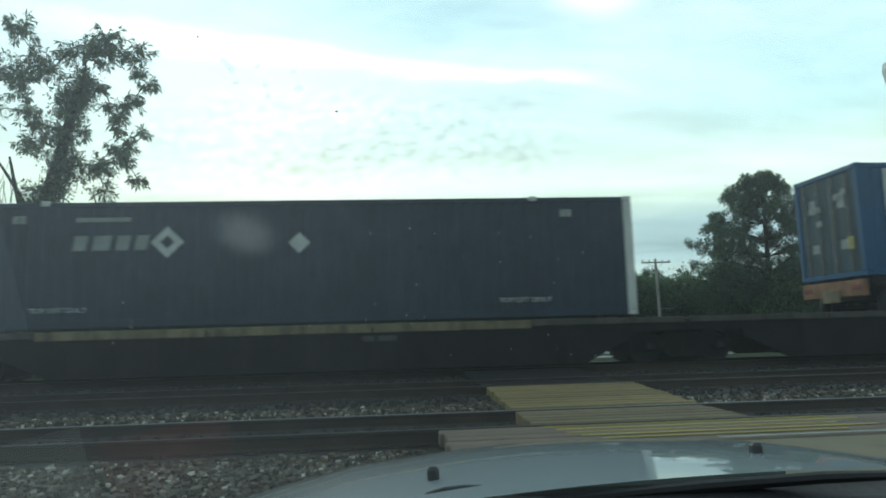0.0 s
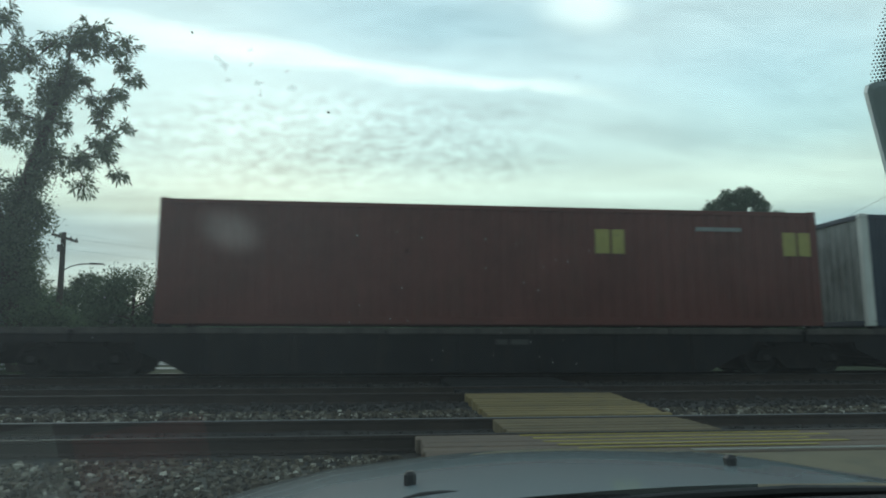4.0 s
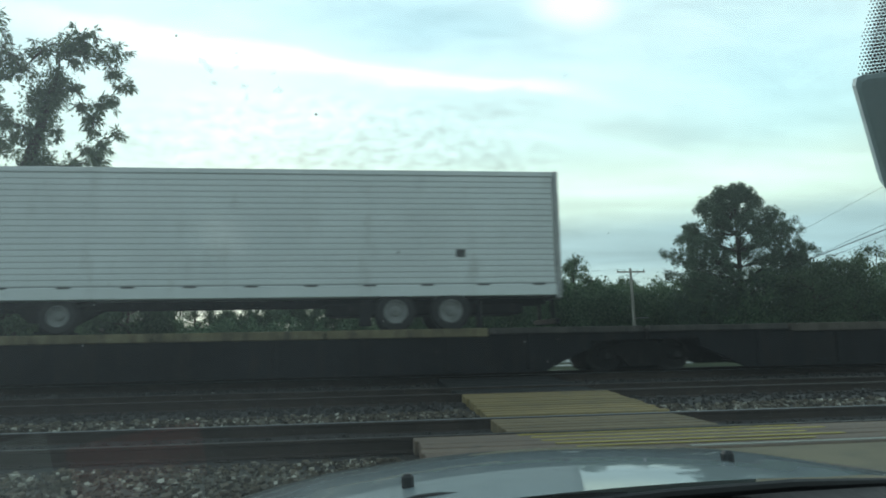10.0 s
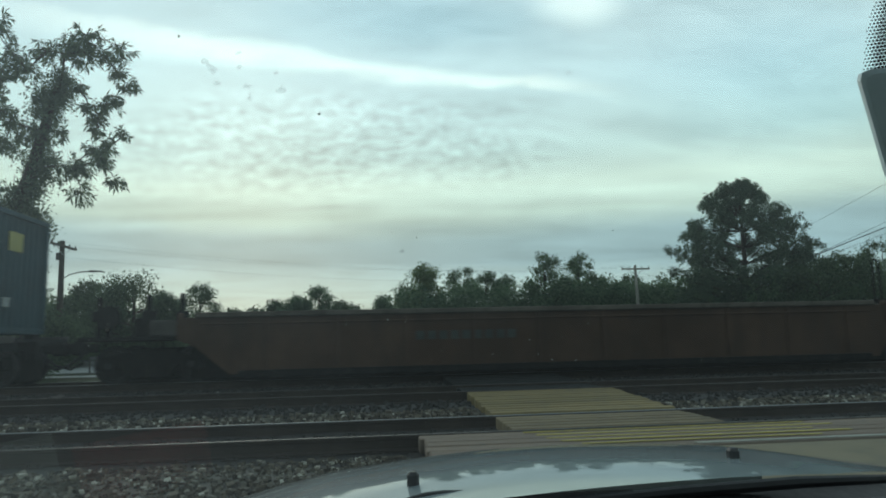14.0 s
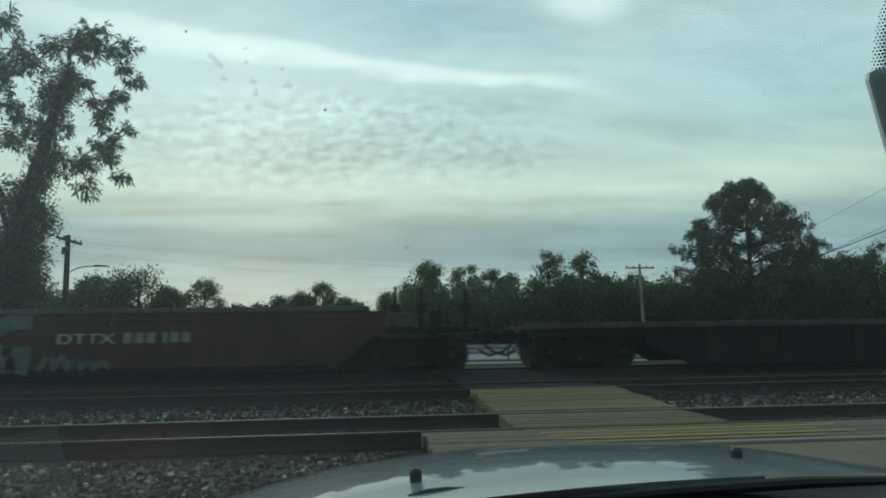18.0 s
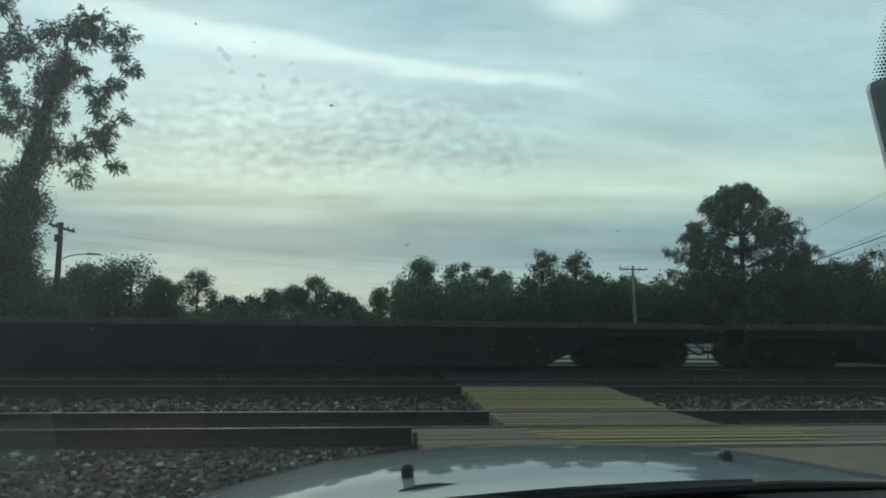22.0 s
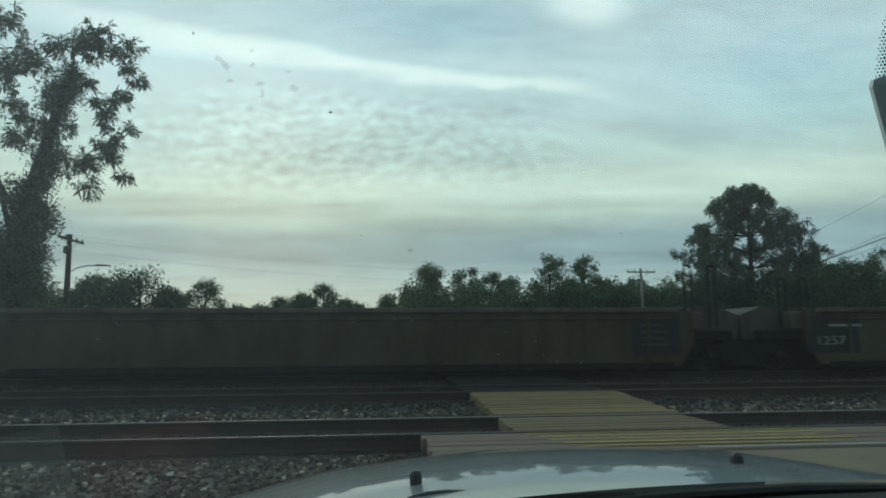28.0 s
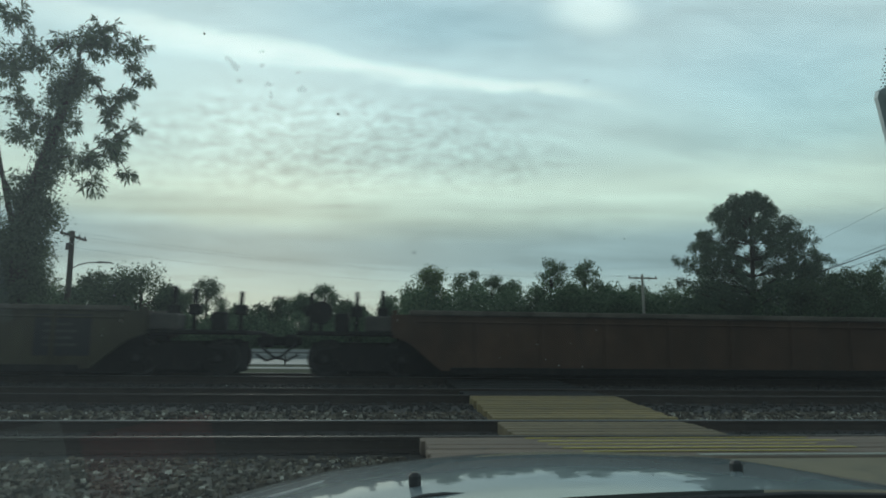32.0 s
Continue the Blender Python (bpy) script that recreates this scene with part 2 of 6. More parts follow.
def stonemat(name, tones):
    """Broken stone: a tone for each piece, with grain on it."""
    m = mat(name, (1, 1, 1), 0.92, var=0.28, scale=8, fine=60, bump=0.5)
    nt = m.node_tree
    N, L = nt.nodes.new, nt.links.new
    b = nt.nodes["Principled BSDF"]
    old = b.inputs["Base Color"].links[0].from_socket
    ramp = N("ShaderNodeValToRGB")
    ramp.color_ramp.interpolation = "CONSTANT"
    while len(ramp.color_ramp.elements) < len(tones):
        ramp.color_ramp.elements.new(0.5)
    for e, (p, c) in zip(ramp.color_ramp.elements, tones):
        e.position, e.color = p, (*c, 1)
    L(N("ShaderNodeNewGeometry").outputs["Random Per Island"], ramp.inputs[0])
    mx = N("ShaderNodeMix")
    mx.data_type, mx.blend_type = "RGBA", "MULTIPLY"
    mx.inputs["Factor"].default_value = 1.0
    L(ramp.outputs[0], mx.inputs[6]), L(old, mx.inputs[7]), L(mx.outputs[2], b.inputs["Base Color"])
    return m


def leafmat(name, dark, light, clear=0.28):
    m = bpy.data.materials.new(name)
    m.use_nodes = True
    nt = m.node_tree
    N, L = nt.nodes.new, nt.links.new
    b, out = nt.nodes["Principled BSDF"], nt.nodes["Material Output"]
    g = N("ShaderNodeNewGeometry")
    ramp = N("ShaderNodeValToRGB")
    ramp.color_ramp.elements[0].color, ramp.color_ramp.elements[1].color = (*dark, 1), (*light, 1)
    L(g.outputs["Random Per Island"], ramp.inputs[0])
    L(ramp.outputs[0], b.inputs["Base Color"])
    b.inputs["Roughness"].default_value = 0.65
    b.inputs["Specular IOR Level"].default_value = 0.25
    t = N("ShaderNodeBsdfTranslucent")
    L(ramp.outputs[0], t.inputs["Color"])
    mx = N("ShaderNodeMixShader")
    mx.inputs[0].default_value = clear
    L(b.outputs[0], mx.inputs[1]), L(t.outputs[0], mx.inputs[2]), L(mx.outputs[0], out.inputs["Surface"])
    return m


M_GROUND = mat("dark_soil_and_gravel", (0.085, 0.078, 0.065), 0.95, var=0.35, scale=0.4, fine=14, bump=0.8)
M_BALLAST = stonemat("broken_stone_ballast", [(0.0, (0.04, 0.032, 0.024)), (0.235, (0.083, 0.065, 0.048)), (0.458, (0.104, 0.089, 0.069)), (0.65, (0.143, 0.117, 0.087)), (0.818, (0.164, 0.151, 0.123)), (0.87, (0.264, 0.235, 0.192)), (0.955, (0.484, 0.451, 0.385))])
M_FAINT = mat("nearly_worn_off_lettering", (0.048, 0.048, 0.046), 0.8, var=0.3, scale=3, fine=40, bump=0.0)
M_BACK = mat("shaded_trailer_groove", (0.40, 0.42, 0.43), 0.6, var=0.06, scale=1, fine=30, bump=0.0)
M_CINDER = mat("oily_dark_ballast", (0.034, 0.030, 0.028), 0.95, var=0.35, scale=0.8, fine=22, bump=0.8)
M_RAIL = mat("rusty_rail_web", (0.040, 0.028, 0.022), 0.85, var=0.3, scale=2, fine=50, bump=0.3)
M_RAILTOP = mat("polished_rail_head", (0.22, 0.22, 0.225), 0.62, metal=0.8, var=0.12, scale=3, fine=60, bump=0.05, stretch=(0.1, 1, 1))
# darker and less metallic than the bright rail head
M_RAILDULL = mat("dull_dark_rail_head", (0.045, 0.037, 0.032), 0.6, metal=0.3, var=0.2, scale=3, fine=60, bump=0.05, stretch=(0.1, 1, 1))
M_TIE = mat("creosoted_sleeper_wood", (0.045, 0.036, 0.030), 0.9, var=0.3, scale=3, fine=30, bump=0.5, stretch=(1, 0.2, 1), obj_random=0.25)
M_PLANK = mat("yellow_painted_crossing_plank", (0.25, 0.183, 0.080), 0.8, var=0.20, scale=1.2, fine=24, bump=0.35, stretch=(0.2, 1, 1),
              dirt=(0.17, 0.13, 0.08), amount=0.35, obj_random=0.10)
M_PLANKB = mat("worn_brown_crossing_plank", (0.17, 0.120, 0.088), 0.85, var=0.2, scale=1.5, fine=24, bump=0.35, stretch=(0.2, 1, 1),
               dirt=(0.10, 0.085, 0.07), amount=0.3, obj_random=0.15)
M_PLANKC = mat("worn_olive_crossing_plank", (0.20, 0.146, 0.078), 0.85, var=0.2, scale=1.5, fine=24, bump=0.35, stretch=(0.2, 1, 1),
               dirt=(0.10, 0.08, 0.055), amount=0.3, obj_random=0.12)
M_YELLOW = mat("bright_yellow_road_paint", (0.40, 0.31, 0.05), 0.7, var=0.15, scale=2, fine=30, bump=0.2, dirt=(0.22, 0.17, 0.08), amount=0.3)
M_WHITEPAINT = mat("white_road_paint", (0.30, 0.30, 0.26), 0.7, var=0.15, scale=2, fine=30, bump=0.1, dirt=(0.25, 0.23, 0.19), amount=0.3)
M_RUBBER = mat("shade_darkened_rubber_pad", (0.020, 0.020, 0.020), 0.9, spec=0.2, var=0.25, scale=2, fine=20, bump=0.3)
M_ROADNEAR = mat("pale_yellowish_concrete", (0.20, 0.165, 0.105), 0.9, var=0.15, scale=0.8, fine=25, bump=0.25, dirt=(0.13, 0.118, 0.088), amount=0.3)
M_PALE = mat("pale_concrete_road", (0.31, 0.315, 0.31), 0.75, var=0.12, scale=0.2, fine=8, bump=0.1)
M_GRASS = mat("rough_dark_grass", (0.034, 0.046, 0.024), 0.95, spec=0.05, var=0.4, scale=0.3, fine=6, bump=0.8)
M_NAVY = mat("dark_navy_container_paint", (0.022, 0.040, 0.066), 0.6, spec=0.2, var=0.18, scale=0.8, fine=25, bump=0.08, dirt=(0.036, 0.054, 0.076), amount=0.25)
M_BLUE40 = mat("faded_blue_container_paint", (0.014, 0.092, 0.20), 0.6, spec=0.2, var=0.15, scale=0.7, fine=25, bump=0.08, dirt=(0.026, 0.085, 0.155), amount=0.3)
M_BLUE = mat("deep_blue_container_paint", (0.028, 0.076, 0.195), 0.6, spec=0.2, var=0.15, scale=0.7, fine=25, bump=0.08, dirt=(0.035, 0.05, 0.11), amount=0.25)
M_TEAL = mat("dark_blue_green_container_paint", (0.016, 0.054, 0.070), 0.6, spec=0.2, var=0.18, scale=0.7, fine=25, bump=0.08, dirt=(0.018, 0.042, 0.052), amount=0.25)
M_RED = mat("faded_red_container_paint", (0.135, 0.042, 0.035), 0.65, spec=0.2, var=0.18, scale=0.7, fine=25, bump=0.1, dirt=(0.12, 0.045, 0.035), amount=0.35)
M_ORANGERED = mat("orange_red_frame_paint", (0.24, 0.042, 0.040), 0.5, var=0.12, scale=2, fine=30, bump=0.05)
M_WHITE = mat("dirty_white_paint", (0.62, 0.64, 0.62), 0.55, var=0.10, scale=1.5, fine=30, bump=0.06, dirt=(0.34, 0.34, 0.30), amount=0.25)
M_MARK = mat("white_marking_paint", (0.50, 0.52, 0.52), 0.6, var=0.15, scale=3, fine=40, bump=0.0, dirt=(0.25, 0.27, 0.28), amount=0.3)
M_MARKDIM = mat("faded_white_marking", (0.26, 0.28, 0.28), 0.7, var=0.2, scale=3, fine=40, bump=0.0, dirt=(0.12, 0.12, 0.11), amount=0.35)
M_MARKYEL = mat("yellow_marking_paint", (0.38, 0.34, 0.09), 0.6, var=0.15, scale=3, fine=40, bump=0.0, dirt=(0.28, 0.26, 0.10), amount=0.3)
M_MARKORA = mat("orange_marking_paint", (0.42, 0.16, 0.05), 0.6, var=0.15, scale=3, fine=40, bump=0.0)
M_MARKRED = mat("rusty_orange_marking", (0.24, 0.11, 0.07), 0.7, var=0.2, scale=3, fine=40, bump=0.0)
M_GRAFBLUE = mat("pale_blue_spray_paint", (0.090, 0.135, 0.132), 0.7, var=0.3, scale=2, fine=20, bump=0.0)
M_GRAFBLACK = mat("black_spray_paint", (0.012, 0.013, 0.015), 0.7, var=0.2, scale=2, fine=20, bump=0.0)
M_GRAFWHITE = mat("white_spray_paint", (0.42, 0.44, 0.44), 0.7, var=0.2, scale=2, fine=20, bump=0.0)
M_BLACKCAR = mat("grimy_black_railcar_paint", (0.010, 0.011, 0.013), 0.8, spec=0.2, var=0.3, scale=1, fine=20, bump=0.2, dirt=(0.022, 0.018, 0.016), amount=0.4)
M_BOGIE = mat("dusty_cast_steel", (0.010, 0.0095, 0.0095), 0.9, spec=0.15, var=0.3, scale=3, fine=25, bump=0.3, dirt=(0.03, 0.025, 0.02), amount=0.3)
M_WHEEL = mat("worn_steel_wheel", (0.020, 0.019, 0.019), 0.7, metal=0.2, var=0.25, scale=3, fine=30, bump=0.1)
M_OCHRE = mat("weathered_ochre_railcar_paint", (0.112, 0.072, 0.034), 0.8, spec=0.2, var=0.25, scale=0.6, fine=18, bump=0.15, dirt=(0.060, 0.042, 0.028), amount=0.45)
M_OLIVE = mat("grimy_yellow_brown_railcar_paint", (0.070, 0.062, 0.040), 0.8, spec=0.2, var=0.25, scale=0.6, fine=18, bump=0.15, dirt=(0.045, 0.038, 0.026), amount=0.45)
M_MAROON = mat("grimy_brown_red_railcar_paint", (0.078, 0.043, 0.028), 0.8, spec=0.2, var=0.28, scale=0.6, fine=18, bump=0.15, dirt=(0.055, 0.034, 0.024), amount=0.45)
# lightened in colour so the soft shade under the chord reads stronger
M_CHORD = mat("lightened_railcar_trim", (0.115, 0.098, 0.082), 0.85, spec=0.2, var=0.28, scale=0.8, fine=18, bump=0.15, dirt=(0.055, 0.045, 0.036), amount=0.4)
M_DECK = mat("worn_tan_deck_edge", (0.185, 0.152, 0.084), 0.8, var=0.3, scale=1.2, fine=20, bump=0.2, dirt=(0.06, 0.05, 0.04), amount=0.5)
M_DECKDIM = mat("grimy_deck_edge", (0.07, 0.062, 0.055), 0.8, var=0.3, scale=1.2, fine=20, bump=0.2, dirt=(0.03, 0.028, 0.027), amount=0.5)
M_ALU = mat("white_ribbed_trailer_side", (0.80, 0.83, 0.84), 0.4, metal=0.0, var=0.06, scale=0.6, fine=30, bump=0.05, dirt=(0.55, 0.56, 0.55), amount=0.2)
M_GREYMETAL = mat("galvanised_steel", (0.35, 0.36, 0.36), 0.5, metal=0.6, var=0.15, scale=3, fine=30, bump=0.1)
M_DULLBAR = mat("dull_painted_steel", (0.10, 0.10, 0.10), 0.6, metal=0.2, var=0.2, scale=3, fine=30, bump=0.1)
M_DULLDOOR = mat("dull_grey_blue_door_paint", (0.050, 0.082, 0.100), 0.65, spec=0.2, var=0.2, scale=1.2, fine=25, bump=0.08, dirt=(0.075, 0.085, 0.085), amount=0.35)
M_TANBAR = mat("rusty_tan_bumper_paint", (0.26, 0.135, 0.080), 0.75, spec=0.2, var=0.22, scale=3, fine=30, bump=0.1, dirt=(0.10, 0.065, 0.045), amount=0.35)
M_REDLENS = mat("dull_red_lamp_lens", (0.20, 0.025, 0.020), 0.4, var=0.1, scale=5, fine=40, bump=0.0)
M_RIM = mat("dusty_grey_wheel_rim", (0.26, 0.26, 0.255), 0.6, metal=0.2, var=0.25, scale=4, fine=30, bump=0.1)
M_ENDGREY = mat("dirty_pale_grey_end_paint", (0.30, 0.31, 0.30), 0.7, spec=0.2, var=0.2, scale=1.2, fine=25, bump=0.08, dirt=(0.12, 0.125, 0.12), amount=0.4)
M_TYRE = mat("dusty_black_tyre", (0.022, 0.022, 0.023), 0.85, var=0.2, scale=4, fine=30, bump=0.2)
M_BARK = mat("dark_bark", (0.055, 0.045, 0.035), 0.95, var=0.35, scale=3, fine=25, bump=0.9, stretch=(1, 1, 0.25))
M_POLE = mat("weathered_pole_wood", (0.36, 0.34, 0.30), 0.9, var=0.25, scale=2, fine=25, bump=0.4, stretch=(1, 1, 0.15))
M_WIRE = mat("black_cable", (0.03, 0.03, 0.032), 0.7, var=0.1, bump=0.0)
M_LEAFA = leafmat("dark_broad_leaf", (0.042, 0.070, 0.042), (0.125, 0.178, 0.096), 0.48)
M_LEAFB = leafmat("mid_green_leaf", (0.054, 0.100, 0.060), (0.165, 0.240, 0.135), 0.5)
M_LEAFC = leafmat("yellow_green_leaf", (0.078, 0.128, 0.052), (0.205, 0.270, 0.125), 0.5)
M_LEAFV = leafmat("thin_hanging_leaf", (0.050, 0.080, 0.050), (0.145, 0.200, 0.115), 0.55)
M_NEEDLE = leafmat("dark_pine_needle", (0.056, 0.096, 0.070), (0.150, 0.210, 0.135), 0.42)
M_HOOD = mat("silver_blue_car_paint", (0.275, 0.332, 0.352), 0.6, metal=0.0, var=0.03, scale=1, fine=60, bump=0.0, spec=0.05)
_coat = M_HOOD.node_tree.nodes["Principled BSDF"]
_coat.inputs["Coat Weight"].default_value, _coat.inputs["Coat Roughness"].default_value = 1.0, 0.03
M_PLASTIC = mat("black_car_plastic", (0.014, 0.014, 0.016), 0.55, var=0.2, scale=5, fine=60, bump=0.1)
M_HOUSING = mat("grey_mirror_housing_plastic", (0.58, 0.71, 0.73), 0.5, var=0.1, scale=6, fine=80, bump=0.08)
M_DASH = mat("dark_dashboard_vinyl", (0.03, 0.03, 0.033), 0.8, var=0.15, scale=5, fine=90, bump=0.2)
M_FRIT = mat("black_ceramic_dots", (0.012, 0.013, 0.015), 0.5, var=0.1, bump=0.0)


# ---- mesh helpers ----
class Build:
    """Gathers plain shapes into one mesh."""

    def __init__(self):
        self.v, self.f = [], []

    def add(self, verts, faces):
        k = len(self.v)
        self.v += [tuple(p) for p in verts]
        self.f += [tuple(k + i for i in q) for q in faces]
        return self

    def box(self, x0, x1, y0, y1, z0, z1, c=0.0):
        if c <= 0:
            return self.add([(x, y, z) for x in (x0, x1) for y in (y0, y1) for z in (z0, z1)],
                            [(0, 1, 3, 2), (4, 6, 7, 5), (0, 4, 5, 1), (2, 3, 7, 6), (0, 2, 6, 4), (1, 5, 7, 3)])
        c = min(c, (x1 - x0) * 0.45, (y1 - y0) * 0.45, (z1 - z0) * 0.45)
        vs, ix = [], {}
        for i, x in enumerate((x0, x1)):
            for j, y in enumerate((y0, y1)):
                for k, z in enumerate((z0, z1)):
                    sx_, sy_, sz_ = (1, -1)[i] * c, (1, -1)[j] * c, (1, -1)[k] * c
                    for ax, p in enumerate(((x, y + sy_, z + sz_), (x + sx_, y, z + sz_), (x + sx_, y + sy_, z))):
                        ix[i, j, k, ax] = len(vs)
                        vs.append(p)
        g = lambda i, j, k, ax: ix[i, j, k, ax]
        fs = []
        for s in (0, 1):
            fs.append((g(s, 0, 0, 0), g(s, 1, 0, 0), g(s, 1, 1, 0), g(s, 0, 1, 0)))
            fs.append((g(0, s, 0, 1), g(1, s, 0, 1), g(1, s, 1, 1), g(0, s, 1, 1)))
            fs.append((g(0, 0, s, 2), g(1, 0, s, 2), g(1, 1, s, 2), g(0, 1, s, 2)))
        for a in (0, 1):
            for b in (0, 1):
                fs.append((g(a, b, 0, 0), g(a, b, 1, 0), g(a, b, 1, 1), g(a, b, 0, 1)))
                fs.append((g(a, 0, b, 0), g(a, 1, b, 0), g(a, 1, b, 2), g(a, 0, b, 2)))
                fs.append((g(0, a, b, 1), g(1, a, b, 1), g(1, a, b, 2), g(0, a, b, 2)))
                for d in (0, 1):
                    fs.append((g(a, b, d, 0), g(a, b, d, 1), g(a, b, d, 2)))
        return self.add(vs, fs)

    def prism(self, poly, y0, y1):
        """A polygon in x and z, drawn out along y."""
        n = len(poly)
        return self.add([(x, y0, z) for x, z in poly] + [(x, y1, z) for x, z in poly],
                        [tuple(range(n)), tuple(range(2 * n - 1, n - 1, -1))] +
                        [(i, i + n, (i + 1) % n + n, (i + 1) % n) for i in range(n)])

    def prism_x(self, poly, x0, x1):
        """A polygon in y and z, drawn out along x."""
        n = len(poly)
        return self.add([(x0, y, z) for y, z in poly] + [(x1, y, z) for y, z in poly],
                        [tuple(range(n)), tuple(range(2 * n - 1, n - 1, -1))] +
                        [(i, i + n, (i + 1) % n + n, (i + 1) % n) for i in range(n)])

    def tube(self, pts, radii, n=8, caps=True):
        """A round bar along points."""
        pts = [Vector(p) for p in pts]
        if isinstance(radii, (int, float)):
            radii = [radii] * len(pts)
        rings, vs = [], []
        for i, p in enumerate(pts):
            d = (pts[min(i + 1, len(pts) - 1)] - pts[max(i - 1, 0)]).normalized()
            a = d.cross(Vector((0, 0, 1)) if abs(d.z) < 0.9 else Vector((1, 0, 0))).normalized()
            b = d.cross(a)
            vs += [p + (a * math.cos(2 * math.pi * k / n) + b * math.sin(2 * math.pi * k / n)) * radii[i] for k in range(n)]
        fs = [(i * n + k, i * n + (k + 1) % n, (i + 1) * n + (k + 1) % n, (i + 1) * n + k)
              for i in range(len(pts) - 1) for k in range(n)]
        if caps:
            fs += [tuple(range(n)), tuple(range(len(vs) - n, len(vs)))]
        return self.add(vs, fs)

    def lathe(self, prof, centre, n=24, caps=True):
        """A profile of (radius, y) turned about an axis along y through centre."""
        cx_, cy_, cz_ = centre
        vs = [(cx_ + r * math.cos(2 * math.pi * k / n), cy_ + y, cz_ + r * math.sin(2 * math.pi * k / n))
              for r, y in prof for k in range(n)]
        m = len(prof)
        fs = [(i * n + k, i * n + (k + 1) % n, (i + 1) * n + (k + 1) % n, (i + 1) * n + k) for i in range(m - 1) for k in range(n)]
        if caps:
            fs += [tuple(range(n)), tuple(range((m - 1) * n, m * n))]
        return self.add(vs, fs)

    def mesh(self, name, material, smooth=False):
        me = bpy.data.meshes.new(name)
        me.from_pydata(self.v, [], self.f)
        me.materials.append(material)
        bm = bmesh.new()
        bm.from_mesh(me)
        bmesh.ops.recalc_face_normals(bm, faces=bm.faces)
        bm.to_mesh(me)
        bm.free()
        if smooth:
            me.shade_smooth()
        return me


def part(name, b, material, parent, label="", smooth=False):
    me = b if isinstance(b, bpy.types.Mesh) else b.mesh(name, material, smooth)
    ob = new(name, me)
    ob.parent = parent
    if label:
        tagged(ob, label)
    return ob


def thing(name, label, category, group="", kind="", at=(0, 0, 0)):
    ob = new(name)
    ob.empty_display_size = 0.2
    ob.location = at
    return tagged(ob, label, category, group, kind)


def raw_mesh(name, verts, faces, material):
    me = bpy.data.meshes.new(name)
    me.from_pydata(verts, [], faces)
    me.materials.append(material)
    return me


rng = np.random.default_rng(7)


def lettering(name, text, size, material, parent, x, y, z, label="", width=None):
    """Flat letters on a side that faces -y, left end at x, baseline z."""
    cu = bpy.data.curves.new(name, "FONT")
    cu.body, cu.size, cu.extrude = text, size, 0.002
    tmp = bpy.data.objects.new(name, cu)
    scene.collection.objects.link(tmp)
    me = bpy.data.meshes.new_from_object(tmp.evaluated_get(bpy.context.evaluated_depsgraph_get()))
    bpy.data.objects.remove(tmp)
    me.materials.clear()
    me.materials.append(material)
    sx_ = 1.0
    if width:
        sx_ = width / (max(v.co.x for v in me.vertices) - min(v.co.x for v in me.vertices))
    me.transform(Matrix.Translation((x, y, z)) @ Euler((radians(90), 0, 0)).to_matrix().to_4x4() @ Matrix.Diagonal((sx_, 1, 1, 1)))
    return part(name, me, material, parent, label)


# ---- the large structure ----
PROFILE = [(-80, -0.45), (2.0, -0.44), (5.2, -0.43), (7.2, -0.41), (9.3, -0.39), (9.7, -0.27), (11.4, -0.25), (11.8, -0.27), (13.4, -0.28),
           (13.9, -0.20), (15.2, -0.19), (17.8, -0.19), (18.8, -0.40), (21.0, -0.50), (90.0, -0.60), (4000.0, -0.60)]


def ground_z(y):
    for (y0, z0), (y1, z1) in zip(PROFILE, PROFILE[1:]):
        if y <= y1:
            return z0 + (z1 - z0) * (y - y0) / (y1 - y0)
    return PROFILE[-1][1]


def build_ground():
    xs = [-4000, -300, -80] + [-40 + i * 0.8 for i in range(101)] + [80, 300, 4000]
    ys = [-4000, -300, -80, -30] + [-10 + i * 0.5 for i in range(63)] + [25, 35, 50, 90, 300, 4000]
    vs, fs = [], []
    for y in ys:
        for x in xs:
            z = ground_z(y)
            if -40 < x < 40 and 2 < y < 21:
                z += 0.02 * noise.noise((x * 0.7, y * 0.9, 0.0)) + 0.012 * noise.noise((x * 2.9, y * 2.9, 4.0))
            vs.append((x, y, z))
    n = len(xs)
    for j in range(len(ys) - 1):
        for i in range(n - 1):
            fs.append((j * n + i, j * n + i + 1, (j + 1) * n + i + 1, (j + 1) * n + i))
    me = raw_mesh("ground", vs, fs, M_CINDER)
    me.materials.append(M_GRASS)
    me.materials.append(M_GROUND)
    k = 0
    for j in range(len(ys) - 1):
        for i in range(n - 1):
            ym = (ys[j] + ys[j + 1]) / 2
            me.polygons[k].material_index = 1 if ym > 19.5 else (2 if ym < 7.0 else 0)
            k += 1
    me.shade_smooth()
    tagged(new("ground", me), "dark gritty railway ground with grass beyond the tracks", "ground", kind="structure")


